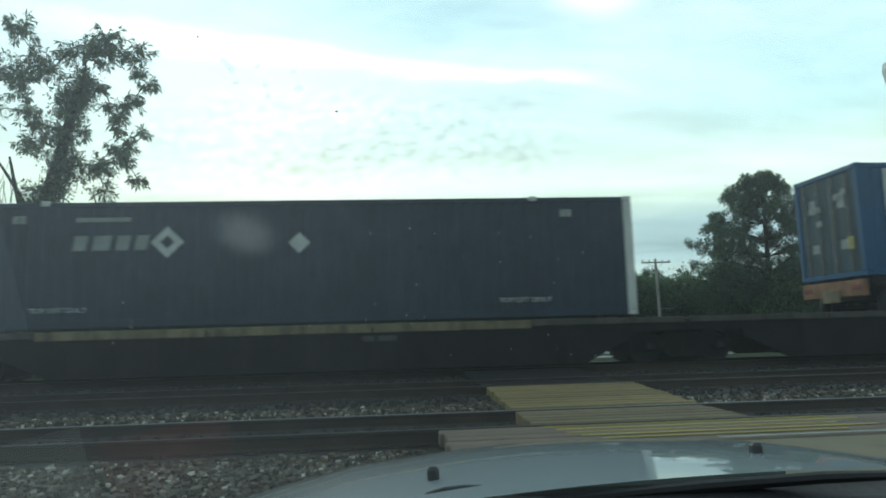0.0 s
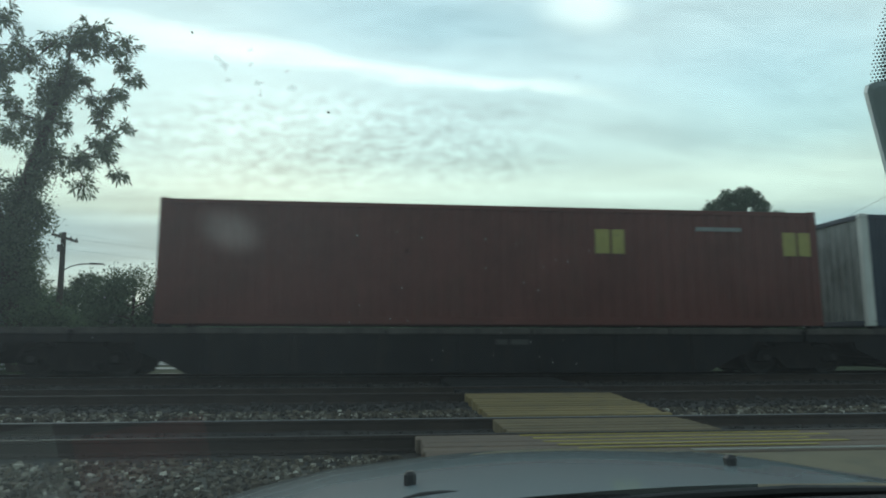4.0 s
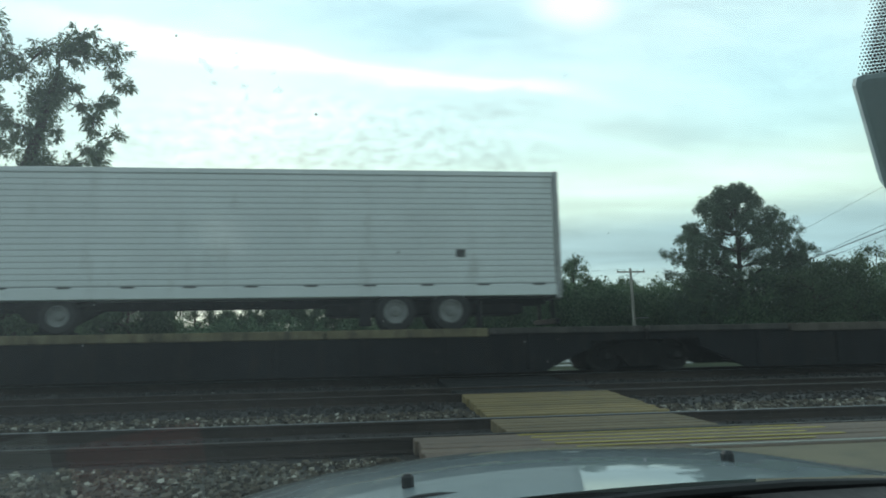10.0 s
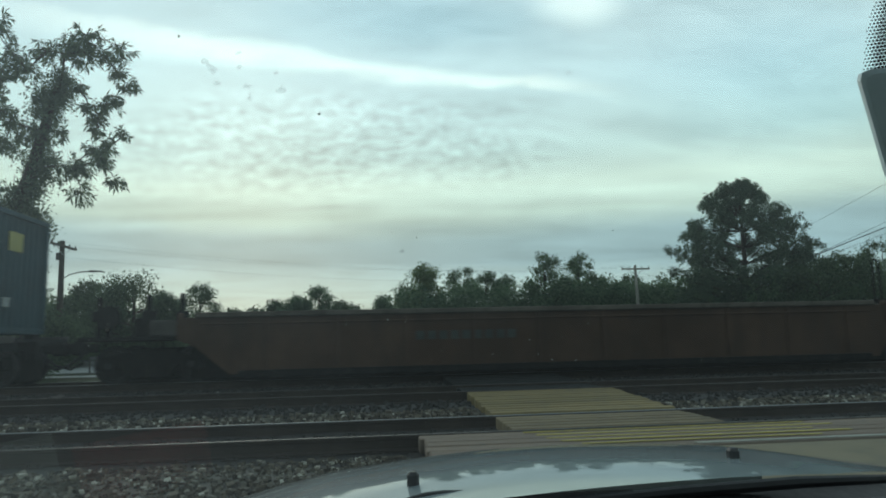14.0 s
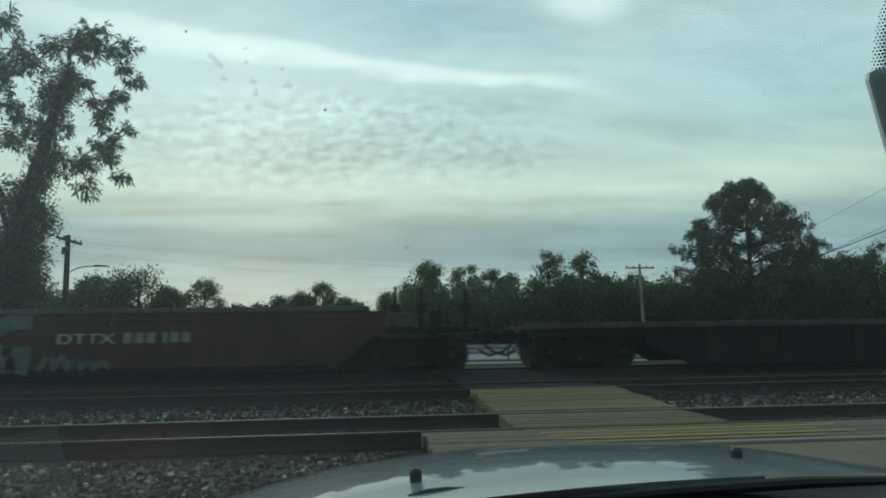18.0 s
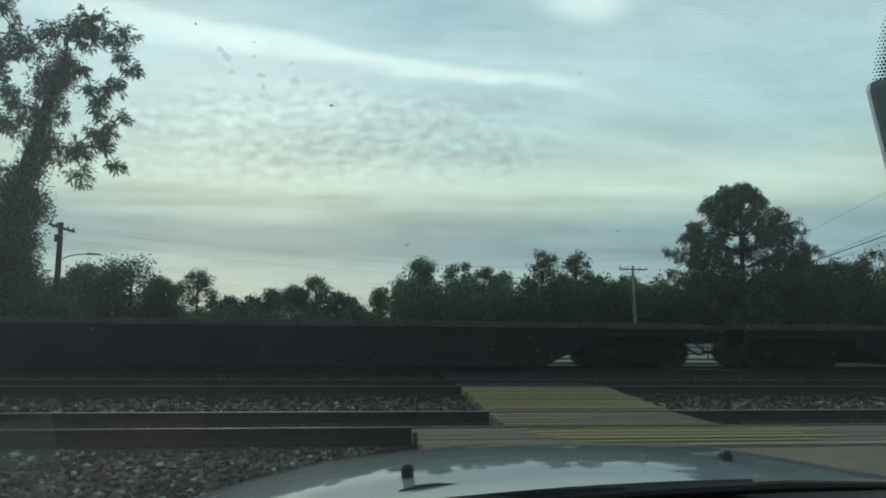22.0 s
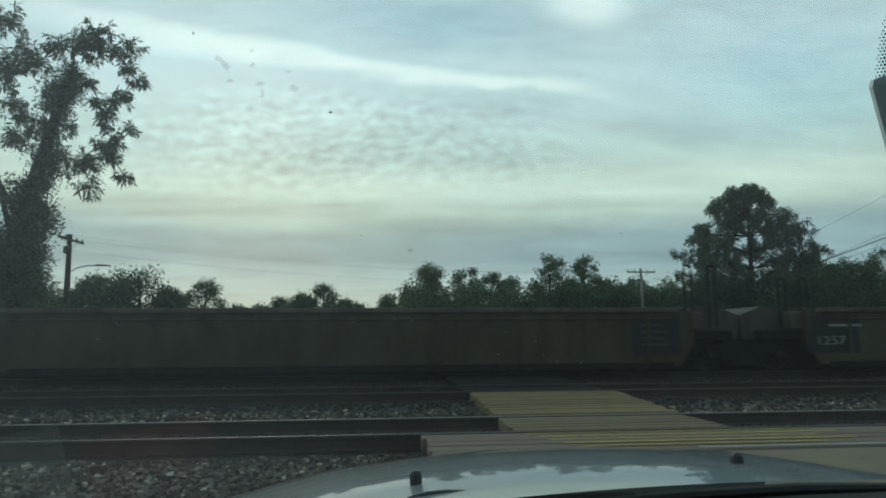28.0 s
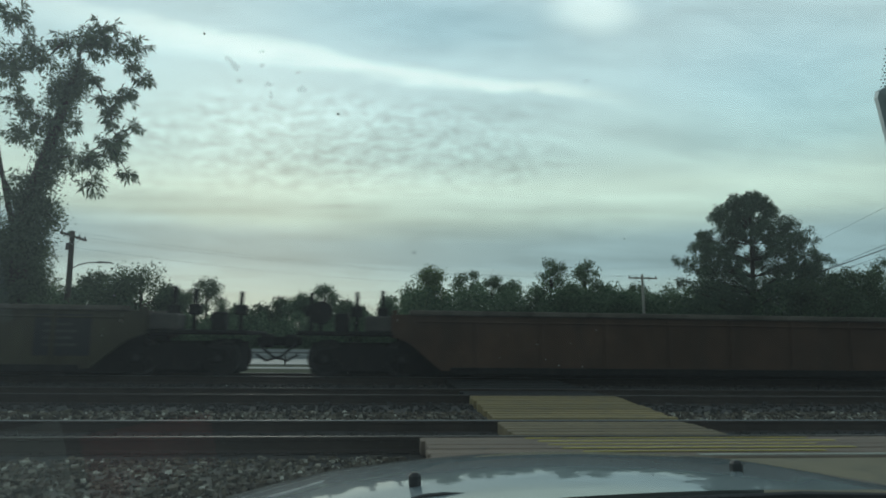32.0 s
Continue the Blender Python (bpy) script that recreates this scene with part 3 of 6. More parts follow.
def build_stones():
    """Broken stones, each a small lump of its own shape."""
    base = np.array([(x, y, z) for x in (-1, 1) for y in (-1, 1) for z in (-1, 1)], float)
    quad = [(0, 1, 3, 2), (4, 6, 7, 5), (0, 4, 5, 1), (2, 3, 7, 6), (0, 2, 6, 4), (1, 5, 7, 3)]

    def bed(name, label, zones, material):
        vs, fs = [], []
        for x0, x1, y0, y1, count, s0, s1 in zones:
            for _ in range(count):
                x, y = rng.uniform(x0, x1), rng.uniform(y0, y1)
                if 0.45 < x < 9.0 and 6.2 < y < 7.8 or 1.6 < x < 4.42 and y > 7.6:
                    continue
                s = rng.uniform(s0, s1) * (1.0 if rng.random() < 0.85 else 1.5)
                p = base * rng.uniform(0.55, 1.0, (8, 3)) * s * rng.uniform(0.6, 1.0, 3)
                a, b = rng.uniform(0, 6.28), rng.uniform(-0.7, 0.7)
                ca, sa, cb, sb = math.cos(a), math.sin(a), math.cos(b), math.sin(b)
                p = p @ np.array([[ca, sa, 0], [-sa, ca, 0], [0, 0, 1]]) @ np.array([[1, 0, 0], [0, cb, sb], [0, -sb, cb]])
                p += (x, y, ground_z(y) + s * 0.35)
                k = len(vs)
                vs += p.tolist()
                fs += [tuple(k + i for i in q) for q in quad]
        tagged(new(name, raw_mesh(name, vs, fs, material)), label, "gravel", kind="stuff")

    bed("ballast_stones", "grey and brown broken ballast stones beside the near track",
        [(-7.5, 1.6, 2.6, 7.35, 15000, 0.012, 0.032), (-16, -7.5, 5.0, 7.35, 2200, 0.014, 0.034), (7.0, 14.0, 5.2, 7.3, 700, 0.02, 0.042)], M_BALLAST)
    bed("track_ballast", "coarse pale ballast stones between the tracks",
        [(-11, 14, 9.35, 10.45, 7500, 0.014, 0.036), (-20, -11, 9.35, 10.45, 1200, 0.015, 0.038), (14, 24, 9.35, 10.45, 1200, 0.015, 0.038)], M_BALLAST)
    bed("oily_ballast", "dark oily ballast stones round the sleepers",
        [(-10, 12, 7.95, 9.0, 2500, 0.02, 0.04), (-14, 18, 10.4, 15.6, 7800, 0.02, 0.045)], M_CINDER)


def build_track(name, yc, ztop, label, heads):
    t = thing(name, label, "railway track", "railway tracks", "structure", (0, yc, ztop))
    prof = [(-0.07, -0.18), (0.07, -0.18), (0.07, -0.165), (0.012, -0.145), (0.012, -0.045), (0.036, -0.035), (0.036, -0.006),
            (-0.036, -0.006), (-0.036, -0.035), (-0.012, -0.045), (-0.012, -0.145), (-0.07, -0.165)]
    for side, head in zip((-0.7535, 0.7535), heads):
        b = Build().prism_x([(side + y, z) for y, z in prof], -90, 90)
        rail = part("rail", b, M_RAIL, t, "rust-brown steel rail")
        part("rail_head", Build().prism_x([(side - 0.036, -0.006), (side + 0.036, -0.006), (side + 0.03, 0.0), (side - 0.03, 0.0)], -90, 90),
             head, rail, "dull dark running surface" if head is M_RAILDULL else "worn bright running surface")
    tie = Build().box(-0.11, 0.11, -1.3, 1.3, -0.33, -0.185, 0.012).mesh("sleeper", M_TIE)
    plate = Build()
    for side in (-0.7535, 0.7535):
        plate.box(-0.09, 0.09, side - 0.15, side + 0.15, -0.183, -0.172)
        for dx in (-0.05, 0.05):
            for dy in (-0.09, 0.09):
                plate.box(dx - 0.012, dx + 0.012, side + dy - 0.02, side + dy + 0.02, -0.172, -0.150)
    plate = plate.mesh("tie_plate", M_RAIL)
    for i in range(-36, 37):
        x = i * 0.52 + rng.uniform(-0.03, 0.03)
        s = part("sleeper", tie, M_TIE, t)
        s.location = (x, rng.uniform(-0.05, 0.05), 0)
        p = part("tie_plate", plate, M_RAIL, s)
    return t


build_ground()
build_track("track_near", 8.472, -0.217, "near railway track with rusty rails and dark sleepers in ballast", (M_RAILDULL, M_RAILTOP))
build_track("track_middle", 12.58, -0.085, "middle railway track with rusty rails on dark sleepers", (M_RAILDULL, M_RAILDULL))
build_track("track_far", 16.62, 0.0, "far railway track under the passing train", (M_RAILTOP, M_RAILTOP))
build_stones()


def build_crossing():
    c = thing("crossing", "plank level crossing over the tracks with worn yellow paint", "level crossing", kind="structure")
    X0, X1 = 1.66, 4.36

    def planks(y0, y1, n, z0, z1, x0, x1, material, label="", gap=0.020):
        w = (y1 - y0) / n
        for i in range(n):
            za = z0 + (z1 - z0) * (i + 0.5) / n + rng.uniform(-0.004, 0.004)
            b = Build().box(x0 + rng.uniform(-0.03, 0.03), x1 + rng.uniform(-0.04, 0.04), y0 + i * w + gap, y0 + (i + 1) * w - gap,
                            za - 0.16, za, 0.012)
            part("plank", b, material, c, label)
    planks(9.33, 11.74, 11, -0.205, -0.085, X0, X1, M_PLANK, gap=0.034)
    planks(7.85, 9.10, 5, -0.222, -0.222, X0, X1, M_PLANKC, gap=0.026)
    planks(6.30, 7.64, 5, -0.225, -0.222, 0.53, 9.5, M_PLANKB, "worn brown timber plank", gap=0.007)
    # near-black pads: the train's shade is put into their colour
    planks(12.00, 13.16, 4, -0.115, -0.115, X0, X1, M_RUBBER, "dark rubber crossing pad with shade in its colour")
    planks(13.42, 15.80, 6, -0.095, -0.035, X0, X1, M_RUBBER, "dark rubber crossing pad with shade in its colour")
    for i, (y, w, x0, x1) in enumerate(((7.52, 0.05, 1.70, 5.1), (7.30, 0.07, 1.80, 5.3), (7.06, 0.05, 1.85, 4.9), (6.84, 0.07, 1.95, 5.2), (6.62, 0.05, 2.1, 4.7))):
        part("yellow_stripe", Build().box(x0, x1, y - w / 2, y + w / 2, -0.219, -0.213), M_YELLOW, c, "bright yellow painted stripe")
    part("white_line", Build().box(3.2, 9.4, 6.36, 6.44, -0.220, -0.214), M_WHITEPAINT, c, "worn white painted line")


build_crossing()


def build_near_road():
    """The pavement on which the car waits, up to the crossing."""
    b = Build()
    b.add([(0.62, 6.28, -0.235), (14, 6.28, -0.235), (14, -25, -0.36), (-2.9, -25, -0.36), (-2.9, 0.9, -0.36), (0.2, 2.2, -0.352), (0.52, 4.2, -0.30)],
          [(0, 1, 2, 3, 4, 5, 6)])
    b.add([(0.62, 6.28, -0.45), (14, 6.28, -0.45), (14, -25, -0.46), (-2.9, -25, -0.46), (-2.9, 0.9, -0.46), (0.2, 2.2, -0.46), (0.52, 4.2, -0.46)],
          [(6, 5, 4, 3, 2, 1, 0)])
    b.add(b.v[:], [(i, i + 7, (i + 1) % 7 + 7, (i + 1) % 7) for i in range(7)])
    tagged(new("road", b.mesh("road", M_ROADNEAR)), "pale yellowish concrete road up to the crossing", "road", kind="structure")
    k = Build().box(-90, 90, 31.6, 33.2, -0.70, -0.50, 0.03)
    tagged(new("far_footway", k.mesh("far_footway", M_PALE)), "pale concrete footway beyond the railway", "footway", kind="structure")
    b = Build().box(-90, 90, 36.4, 46.9, -0.70, -0.49)
    tagged(new("far_road", b.mesh("far_road", M_PALE)), "pale concrete road beyond the railway", "road", kind="structure")
    w = Build().prism_x([(47.0, -0.62), (47.0, -0.30), (47.12, -0.18), (47.18, 0.16), (47.36, 0.16), (47.42, -0.18), (47.54, -0.30), (47.54, -0.62)], -90, 90)
    tagged(new("barrier_wall", w.mesh("barrier_wall", M_PALE)), "low pale concrete barrier beside the far road", "barrier", kind="structure")


build_near_road()


def build_low_fence():
    g = thing("low_fence", "low thin steel fence along the far road", "fence", kind="structure", at=(0, 35.6, -0.58))
    post = Build().box(-0.035, 0.035, -0.05, 0.05, -0.05, 0.80, 0.01).mesh("post", M_DULLBAR)
    for i in range(-26, 27):
        p = part("post", post, M_DULLBAR, g)
        p.location = (i * 2.4, 0, 0)
    part("beam", Build().prism_x([(-0.03, 0.70), (-0.05, 0.73), (-0.03, 0.76), (0.02, 0.76), (0.02, 0.70)], -65, 65), M_DULLBAR, g, "thin steel top bar")


build_low_fence()


# ---- the train ----
D = 15.32          # near side of the loads
SPEED = 13.0
KEYED = []         # (thing, position along the train, height)
WHEELS = []        # (wheelset, position in the car, position along the train)


def container(name, label, L, body, post, u, z, H=2.9, group="containers on the train", door_left=True, post_w=0.22, rails=None):
    c = thing(name, label, "shipping container", group)
    W = 2.6
    for side, y0, sgn in (("near", 0.012, 1), ("far", W - 0.012, -1)):
        b = Build()
        x, zs = post_w, (0.18, H - 0.14)
        pts = []
        while x < L - post_w - 0.01:
            for dx, dy in ((0.0, 0.0), (0.13, 0.0), (0.165, 0.036), (0.275, 0.036)):
                if x + dx < L - post_w:
                    pts.append((x + dx, y0 + sgn * dy))
            x += 0.31
        pts.append((L - post_w, y0))
        n = len(pts)
        b.add([(px, py, zz) for zz in zs for px, py in pts], [(i, i + 1, n + i + 1, n + i) for i in range(n - 1)])
        b.add([(px, py + sgn * 0.02, zz) for zz in zs for px, py in pts], [(i, i + 1, n + i + 1, n + i) for i in range(n - 1)])
        part("side_wall", b, body, c, "vertically corrugated steel side")
    for y0, y1 in ((0.0, 0.09), (W - 0.09, W)):
        part("bottom_rail", Build().box(post_w, L - post_w, y0, y1, 0.0, 0.18, 0.012), body, c)
        part("top_rail", Build().box(post_w, L - post_w, y0 + 0.004, y1, H - 0.14, H - 0.02, 0.012), body, c)
    for x0, x1 in ((0, post_w), (L - post_w, L)):
        for y0, y1 in ((-0.004, 0.16), (W - 0.16, W + 0.004)):
            part("corner_post", Build().box(x0, x1, y0, y1, 0.12, H - 0.12, 0.02), post, c)
            for z0, z1 in ((0.0, 0.12), (H - 0.12, H)):
                part("corner_casting", Build().box(x0, x1, y0, y1, z0, z1, 0.018), post, c)
    b = Build()
    n = int((L - 0.3) / 0.5)
    for i in range(n):
        b.box(0.2 + i * 0.5, 0.2 + i * 0.5 + 0.42, 0.12, W - 0.12, H - 0.06, H - 0.025)
    b.box(0.05, L - 0.05, 0.05, W - 0.05, H - 0.09, H - 0.045)
    part("roof", b, body, c, "ribbed steel roof")
    part("floor", Build().box(0.1, L - 0.1, 0.1, W - 0.1, 0.08, 0.16), body, c)
    for end, x in (("left", 0.06), ("right", L - 0.06)):
        s = -1 if end == "left" else 1
        if (end == "left") == door_left:
            for y0, y1 in ((0.17, W / 2 - 0.01), (W / 2 + 0.01, W - 0.17)):
                d = part("door", Build().box(x - 0.025, x + 0.025, y0, y1, 0.14, H - 0.14, 0.012), body, c, "container door leaf")
                for yy in (y0 + 0.28, y1 - 0.28):
                    part("locking_bar", Build().tube([(x + s * 0.055, yy, 0.1), (x + s * 0.055, yy, H - 0.1)], 0.018, 8), M_DULLBAR, d, "dull steel locking bar")
                    for zz in (0.5, 1.1, 1.8, 2.4):
                        part("bar_bracket", Build().box(x + s * 0.05 - 0.03, x + s * 0.05 + 0.03, yy - 0.05, yy + 0.05, zz - 0.03, zz + 0.03), M_DULLBAR, d)
                part("label_plate", Build().box(x + s * 0.028, x + s * 0.034, y0 + 0.42, y1 - 0.42, 1.85, 2.25), M_MARKDIM, d, "white information plate")
                part("label_plate", Build().box(x + s * 0.028, x + s * 0.034, y0 + 0.42, y1 - 0.42, 0.75, 1.0), M_MARKDIM, d, "faded information plate")
        else:
            b, pts = Build(), []
            for i in range(9):
                y0 = 0.16 + i * (W - 0.32) / 9
                pts += [(y0, 0.0), (y0 + 0.11, 0.0), (y0 + 0.14, 0.035), (y0 + 0.22, 0.035)]
            pts.append((W - 0.16, 0.0))
            n = len(pts)
            b.add([(x - s * 0.02 + s * d - s * 0.03 * k, py, zz) for k in (0, 1) for zz in (0.14, H - 0.14) for py, d in pts],
                  [(o + i, o + i + 1, o + n + i + 1, o + n + i) for o in (0, 2 * n) for i in range(n - 1)])
            part("end_wall", b, body, c, "corrugated end wall")
        for z0, z1 in ((0.0, 0.14), (H - 0.14, H - 0.01)):
            part("end_rail", Build().box(x - 0.06, x + 0.06, 0.16, W - 0.16, z0, z1, 0.015), rails or post, c)
    KEYED.append((c, u, D, z))
    return c


def flat(parent, name, material, x0, x1, z0, z1, label="", y=0.004):
    return part(name, Build().box(x0, x1, y - 0.004, y, z0, z1), material, parent, label)


def poly_flat(parent, name, material, poly, label="", y=0.004):
    return part(name, Build().prism(poly, y - 0.004, y), material, parent, label)


def ring_diamond(parent, x, z, r, label):
    b = Build()
    outer = [(x, z + r), (x + r, z), (x, z - r), (x - r, z)]
    inner = [(x, z + r * 0.42), (x + r * 0.42, z), (x, z - r * 0.42), (x - r * 0.42, z)]
    for i in range(4):
        j = (i + 1) % 4
        b.prism([outer[i], outer[j], inner[j], inner[i]], 0.0, 0.004)
    part("emblem", b, M_MARK, parent, label)


def strokes(parent, name, material, lines, w, label="", y=0.004):
    """Flat bars along short lines in x and z."""
    b = Build()
    for line in lines:
        for (x0, z0), (x1, z1) in zip(line, line[1:]):
            d = Vector((x1 - x0, z1 - z0))
            if d.length < 1e-6:
                continue
            d.normalize()
            nx, nz = -d.y * w / 2, d.x * w / 2
            ex, ez = d.x * w * 0.3, d.y * w * 0.3
            b.prism([(x0 - ex + nx, z0 - ez + nz), (x1 + ex + nx, z1 + ez + nz), (x1 + ex - nx, z1 + ez - nz), (x0 - ex - nx, z0 - ez - nz)], y - 0.004, y)
    return part(name, b, material, parent, label)


def white_post_container(u, diamond, red_bolt=False):
    c = container("shipping_container", "dark navy corrugated container with white end posts and a white emblem", 16.15, M_NAVY, M_WHITE, u, 1.2, door_left=False, rails=M_NAVY)
    # the brand stands as plain blocks and a hollow diamond
    for x0, x1 in ((3.03, 3.38), (3.46, 3.90), (3.98, 4.32), (4.40, 4.73)):
        part("brand_block", Build().prism([(x0, 1.76), (x1 - 0.06, 1.76), (x1, 2.10), (x0 + 0.06, 2.10)], 0.0, 0.004), M_MARKDIM, c, "white brand block")
    ring_diamond(c, 5.13, 1.93, 0.37, "white hollow diamond emblem")
    for x in (2.15, 12.8):
        lettering("handling_note", "TOP LIFT ONLY", 0.16, M_MARK, c, x, 0.002, 0.36, "small white stencilled note", 1.25)
    flat(c, "code_bar", M_MARKDIM, 3.1, 4.3, 2.42, 2.52, "faded bar of lettering")
    for x in (1.85, 14.5):
        flat(c, "lift_mark", M_MARKDIM, x - 0.14, x + 0.14, 2.40, 2.58, "faded white lift mark")
    for x in (2.4, 13.7):
        part("lift_casting", Build().box(x - 0.10, x + 0.10, -0.012, 0.10, 2.79, 2.92, 0.02), M_WHITE, c, "white lifting casting")
    for part_ in c.children:
        if part_.name.startswith("end_wall"):
            part_.data.materials[0] = M_ENDGREY
    part("edge_trim", Build().box(16.152, 16.162, 2.42, 2.60, 0.14, 2.78), M_WHITE, c, "white painted edge of the door frame")
    part("edge_trim", Build().box(16.152, 16.162, 0.10, 2.50, 2.72, 2.84), M_WHITE, c, "white painted head of the door frame")
    for i, z in enumerate((0.42, 0.74, 1.30, 1.58, 2.12, 2.42)):
        part("door_strip", Build().box(16.152, 16.160, 0.30 + 0.1 * (i % 2), 2.25 - 0.12 * (i % 3), z, z + 0.09), M_MARKDIM, c, "faded pale strip across the doors")
    if diamond:
        poly_flat(c, "hazard_diamond", M_MARK, [(8.13, 2.12), (8.38, 1.87), (8.13, 1.62), (7.88, 1.87)], "white diamond placard")
    return c


def blue_orange_container(u):
    c = container("shipping_container", "deep blue corrugated container with orange-red end posts", 16.15, M_BLUE, M_ORANGERED, u, 1.2)
    tones = (M_MARKORA, M_MARKORA, M_MARKRED, M_MARKRED, M_MARKRED)
    for i in range(5):
        x = 5.1 + i * 0.45
        flat(c, "brand_block", tones[i], x, x + 0.30, 1.30 if i else 1.28, 1.72 if i else 1.86, "orange brand block")
    for i in range(10):
        x = 7.42 + i * 0.385
        flat(c, "brand_block", M_MARK, x, x + (0.20 if i == 8 else 0.30), 1.30, 1.72 if i else 1.88, "white brand block")
    poly_flat(c, "emblem", M_MARK, [(2.45, 2.42), (2.85, 2.05), (2.45, 1.68), (2.10, 2.05)], "white diamond emblem")
    for i in range(9):
        z = 1.73 + i * 0.08
        flat(c, "emblem_line", M_MARKDIM, 2.75 - abs(4 - i) * 0.04, 3.75 - abs(4 - i) * 0.06, z, z + 0.028, "thin pale speed line")
    flat(c, "white_tag", M_MARK, 8.0, 8.45, 2.25, 2.60, "white square tag")
    flat(c, "yellow_tag", M_MARKYEL, 14.75, 14.92, 0.52, 0.68, "small yellow tag")
    flat(c, "white_tag", M_MARK, 14.60, 15.03, 1.38, 1.72, "white square tag")
    lettering("length_mark", "53", 0.42, M_MARK, c, 14.62, 0.002, 1.85, "white length figures", 0.42)
    flat(c, "code_bar", M_MARKDIM, 13.1, 13.85, 2.38, 2.48, "faded bar of lettering")
    flat(c, "lower_band", M_TEAL, 0.25, 15.9, 0.30, 0.34, "dark scuffed line")
    return c


def teal_container(u):
    c = container("shipping_container", "dark blue-green corrugated container with a yellow bracketed emblem", 16.15, M_TEAL, M_TEAL, u, 1.2)
    y = M_MARKYEL
    strokes(c, "bracket", y, [[(8.55, 2.30), (8.31, 2.30), (8.31, 0.98), (8.55, 0.98)]], 0.17, "yellow bracket")
    strokes(c, "bracket", y, [[(11.67, 2.30), (11.91, 2.30), (11.91, 0.98), (11.67, 0.98)]], 0.17, "yellow bracket")
    for x0, x1 in ((8.98, 9.70), (9.80, 10.42), (10.52, 11.30)):
        flat(c, "brand_block", y, x0, x1, 1.42, 2.22, "yellow brand block")
    for i in range(8):
        flat(c, "brand_bar", y, 9.02 + i * 0.285, 9.22 + i * 0.285, 1.13, 1.32, "small yellow block of lettering")
    for x in (8.78, 9.18, 11.1, 11.52):
        part("dot", Build().lathe([(0.13, 0), (0.13, 0.004)], (x, 0.0, 0.80), 20), y, c, "round yellow dot")
    for i in range(9):
        flat(c, "code_bar", M_FAINT, 4.6 + i * 0.42, 4.93 + i * 0.42, 1.62, 1.80, "faded bar of lettering")
    for x, z in ((1.25, 0.72), (2.75, 0.75), (13.95, 0.80), (15.25, 0.80)):
        flat(c, "white_tag", M_MARKDIM, x - 0.14, x + 0.14, z - 0.12, z + 0.12, "faded white tag")
    for x in (2.4, 13.7):
        part("lift_casting", Build().box(x - 0.14, x + 0.14, -0.010, 0.10, 2.82, 2.92, 0.02), M_TEAL, c)
    part("yellow_tag", Build().box(16.12, 16.128, 0.75, 1.35, 1.95, 2.40), M_MARKYEL, c, "faded yellow patch on the end wall")
    part("white_tag", Build().box(16.12, 16.128, 0.62, 0.92, 0.62, 0.84), M_MARKDIM, c, "faded white tag on the end wall")
    return c


def red_container(u):
    c = container("shipping_container", "faded red corrugated container with pale emblems", 16.15, M_RED, M_RED, u, 1.2)
    for x in (10.3, 15.2):
        flat(c, "emblem", M_MARKYEL, x, x + 0.36, 1.75, 2.35, "pale yellow emblem block")
        flat(c, "emblem", M_MARKYEL, x + 0.42, x + 0.74, 1.75, 2.35, "pale yellow emblem block")
    flat(c, "code_bar", M_MARKDIM, 12.9, 14.1, 2.35, 2.45, "faded bar of lettering")
    return c


def wheel_tyre(parent, x, y, z, r=0.50, w=0.28, label="", rim=None):
    t = part("tyre", Build().lathe([(r * 0.58, 0), (r * 0.90, 0), (r, 0.05), (r, w - 0.05), (r * 0.9, w), (r * 0.58, w), (r * 0.58, 0)], (x, y, z), 28, False), M_TYRE, parent, smooth=False)
    part("rim", Build().lathe([(r * 0.59, 0.012), (r * 0.52, 0.012), (r * 0.48, 0.07), (r * 0.26, 0.09), (r * 0.22, 0.03), (r * 0.12, 0.02), (0.02, 0.02), (0.02, 0.1)],
         (x, y, z), 28, False), rim or M_RIM, t, label)
    return t


def blue_box_on_chassis():
    u, z0 = 11.82, 2.02
    c = container("shipping_container", "faded blue container with a white panel on a road chassis", 12.19, M_BLUE40, M_BLUE40, u, z0, post_w=0.14)
    p = flat(c, "white_panel", M_MARK, 0.70, 1.13, 0.42, 2.72, "tall white panel with rows of faint marks")
    for i in range(16):
        flat(p, "mark_bar", M_MARKDIM, 0.81, 0.99 - 0.03 * (i % 3), 0.52 + i * 0.135, 0.59 + i * 0.135, y=-0.001)
    flat(c, "yellow_tag", M_MARKYEL, 11.50, 11.77, 0.52, 0.88, "yellow tag")
    flat(c, "code_bar", M_DULLDOOR, 11.35, 11.75, 2.1, 2.3, "faded bar of lettering")
    # doors are duller and greyer than the container's sides
    for d in c.children:
        if d.name.startswith("door"):
            d.data.materials[0] = M_DULLDOOR
    tag = Build().box(-0.006, 0.0, 0.34, 0.56, 0.72, 1.05)
    part("yellow_tag", tag, M_MARKYEL, c, "yellow tag on the door")
    for y, z in ((1.62, 1.95), (1.90, 1.95), (1.60, 1.55), (0.55, 2.25), (0.85, 2.15)):
        part("white_tag", Build().box(-0.006, 0.0, y - 0.10, y + 0.10, z - 0.08, z + 0.08), M_MARKDIM, c, "small white tag on the door")
    # chassis
    k = thing("container_chassis", "dark steel road chassis with twin axles under the blue container", "trailer chassis")
    for y in (0.75, 1.65):
        part("frame_beam", Build().prism([(0.1, 0.0), (8.9, 0.0), (9.6, 0.12), (12.0, 0.12), (12.0, 0.28), (0.1, 0.28)], y, y + 0.14), M_BLACKCAR, k)
    for x in (0.15, 3.0, 5.8, 8.8, 11.8):
        part("cross_beam", Build().box(x, x + 0.14, 0.05, 2.55, 0.10, 0.27, 0.01), M_BLACKCAR, k)
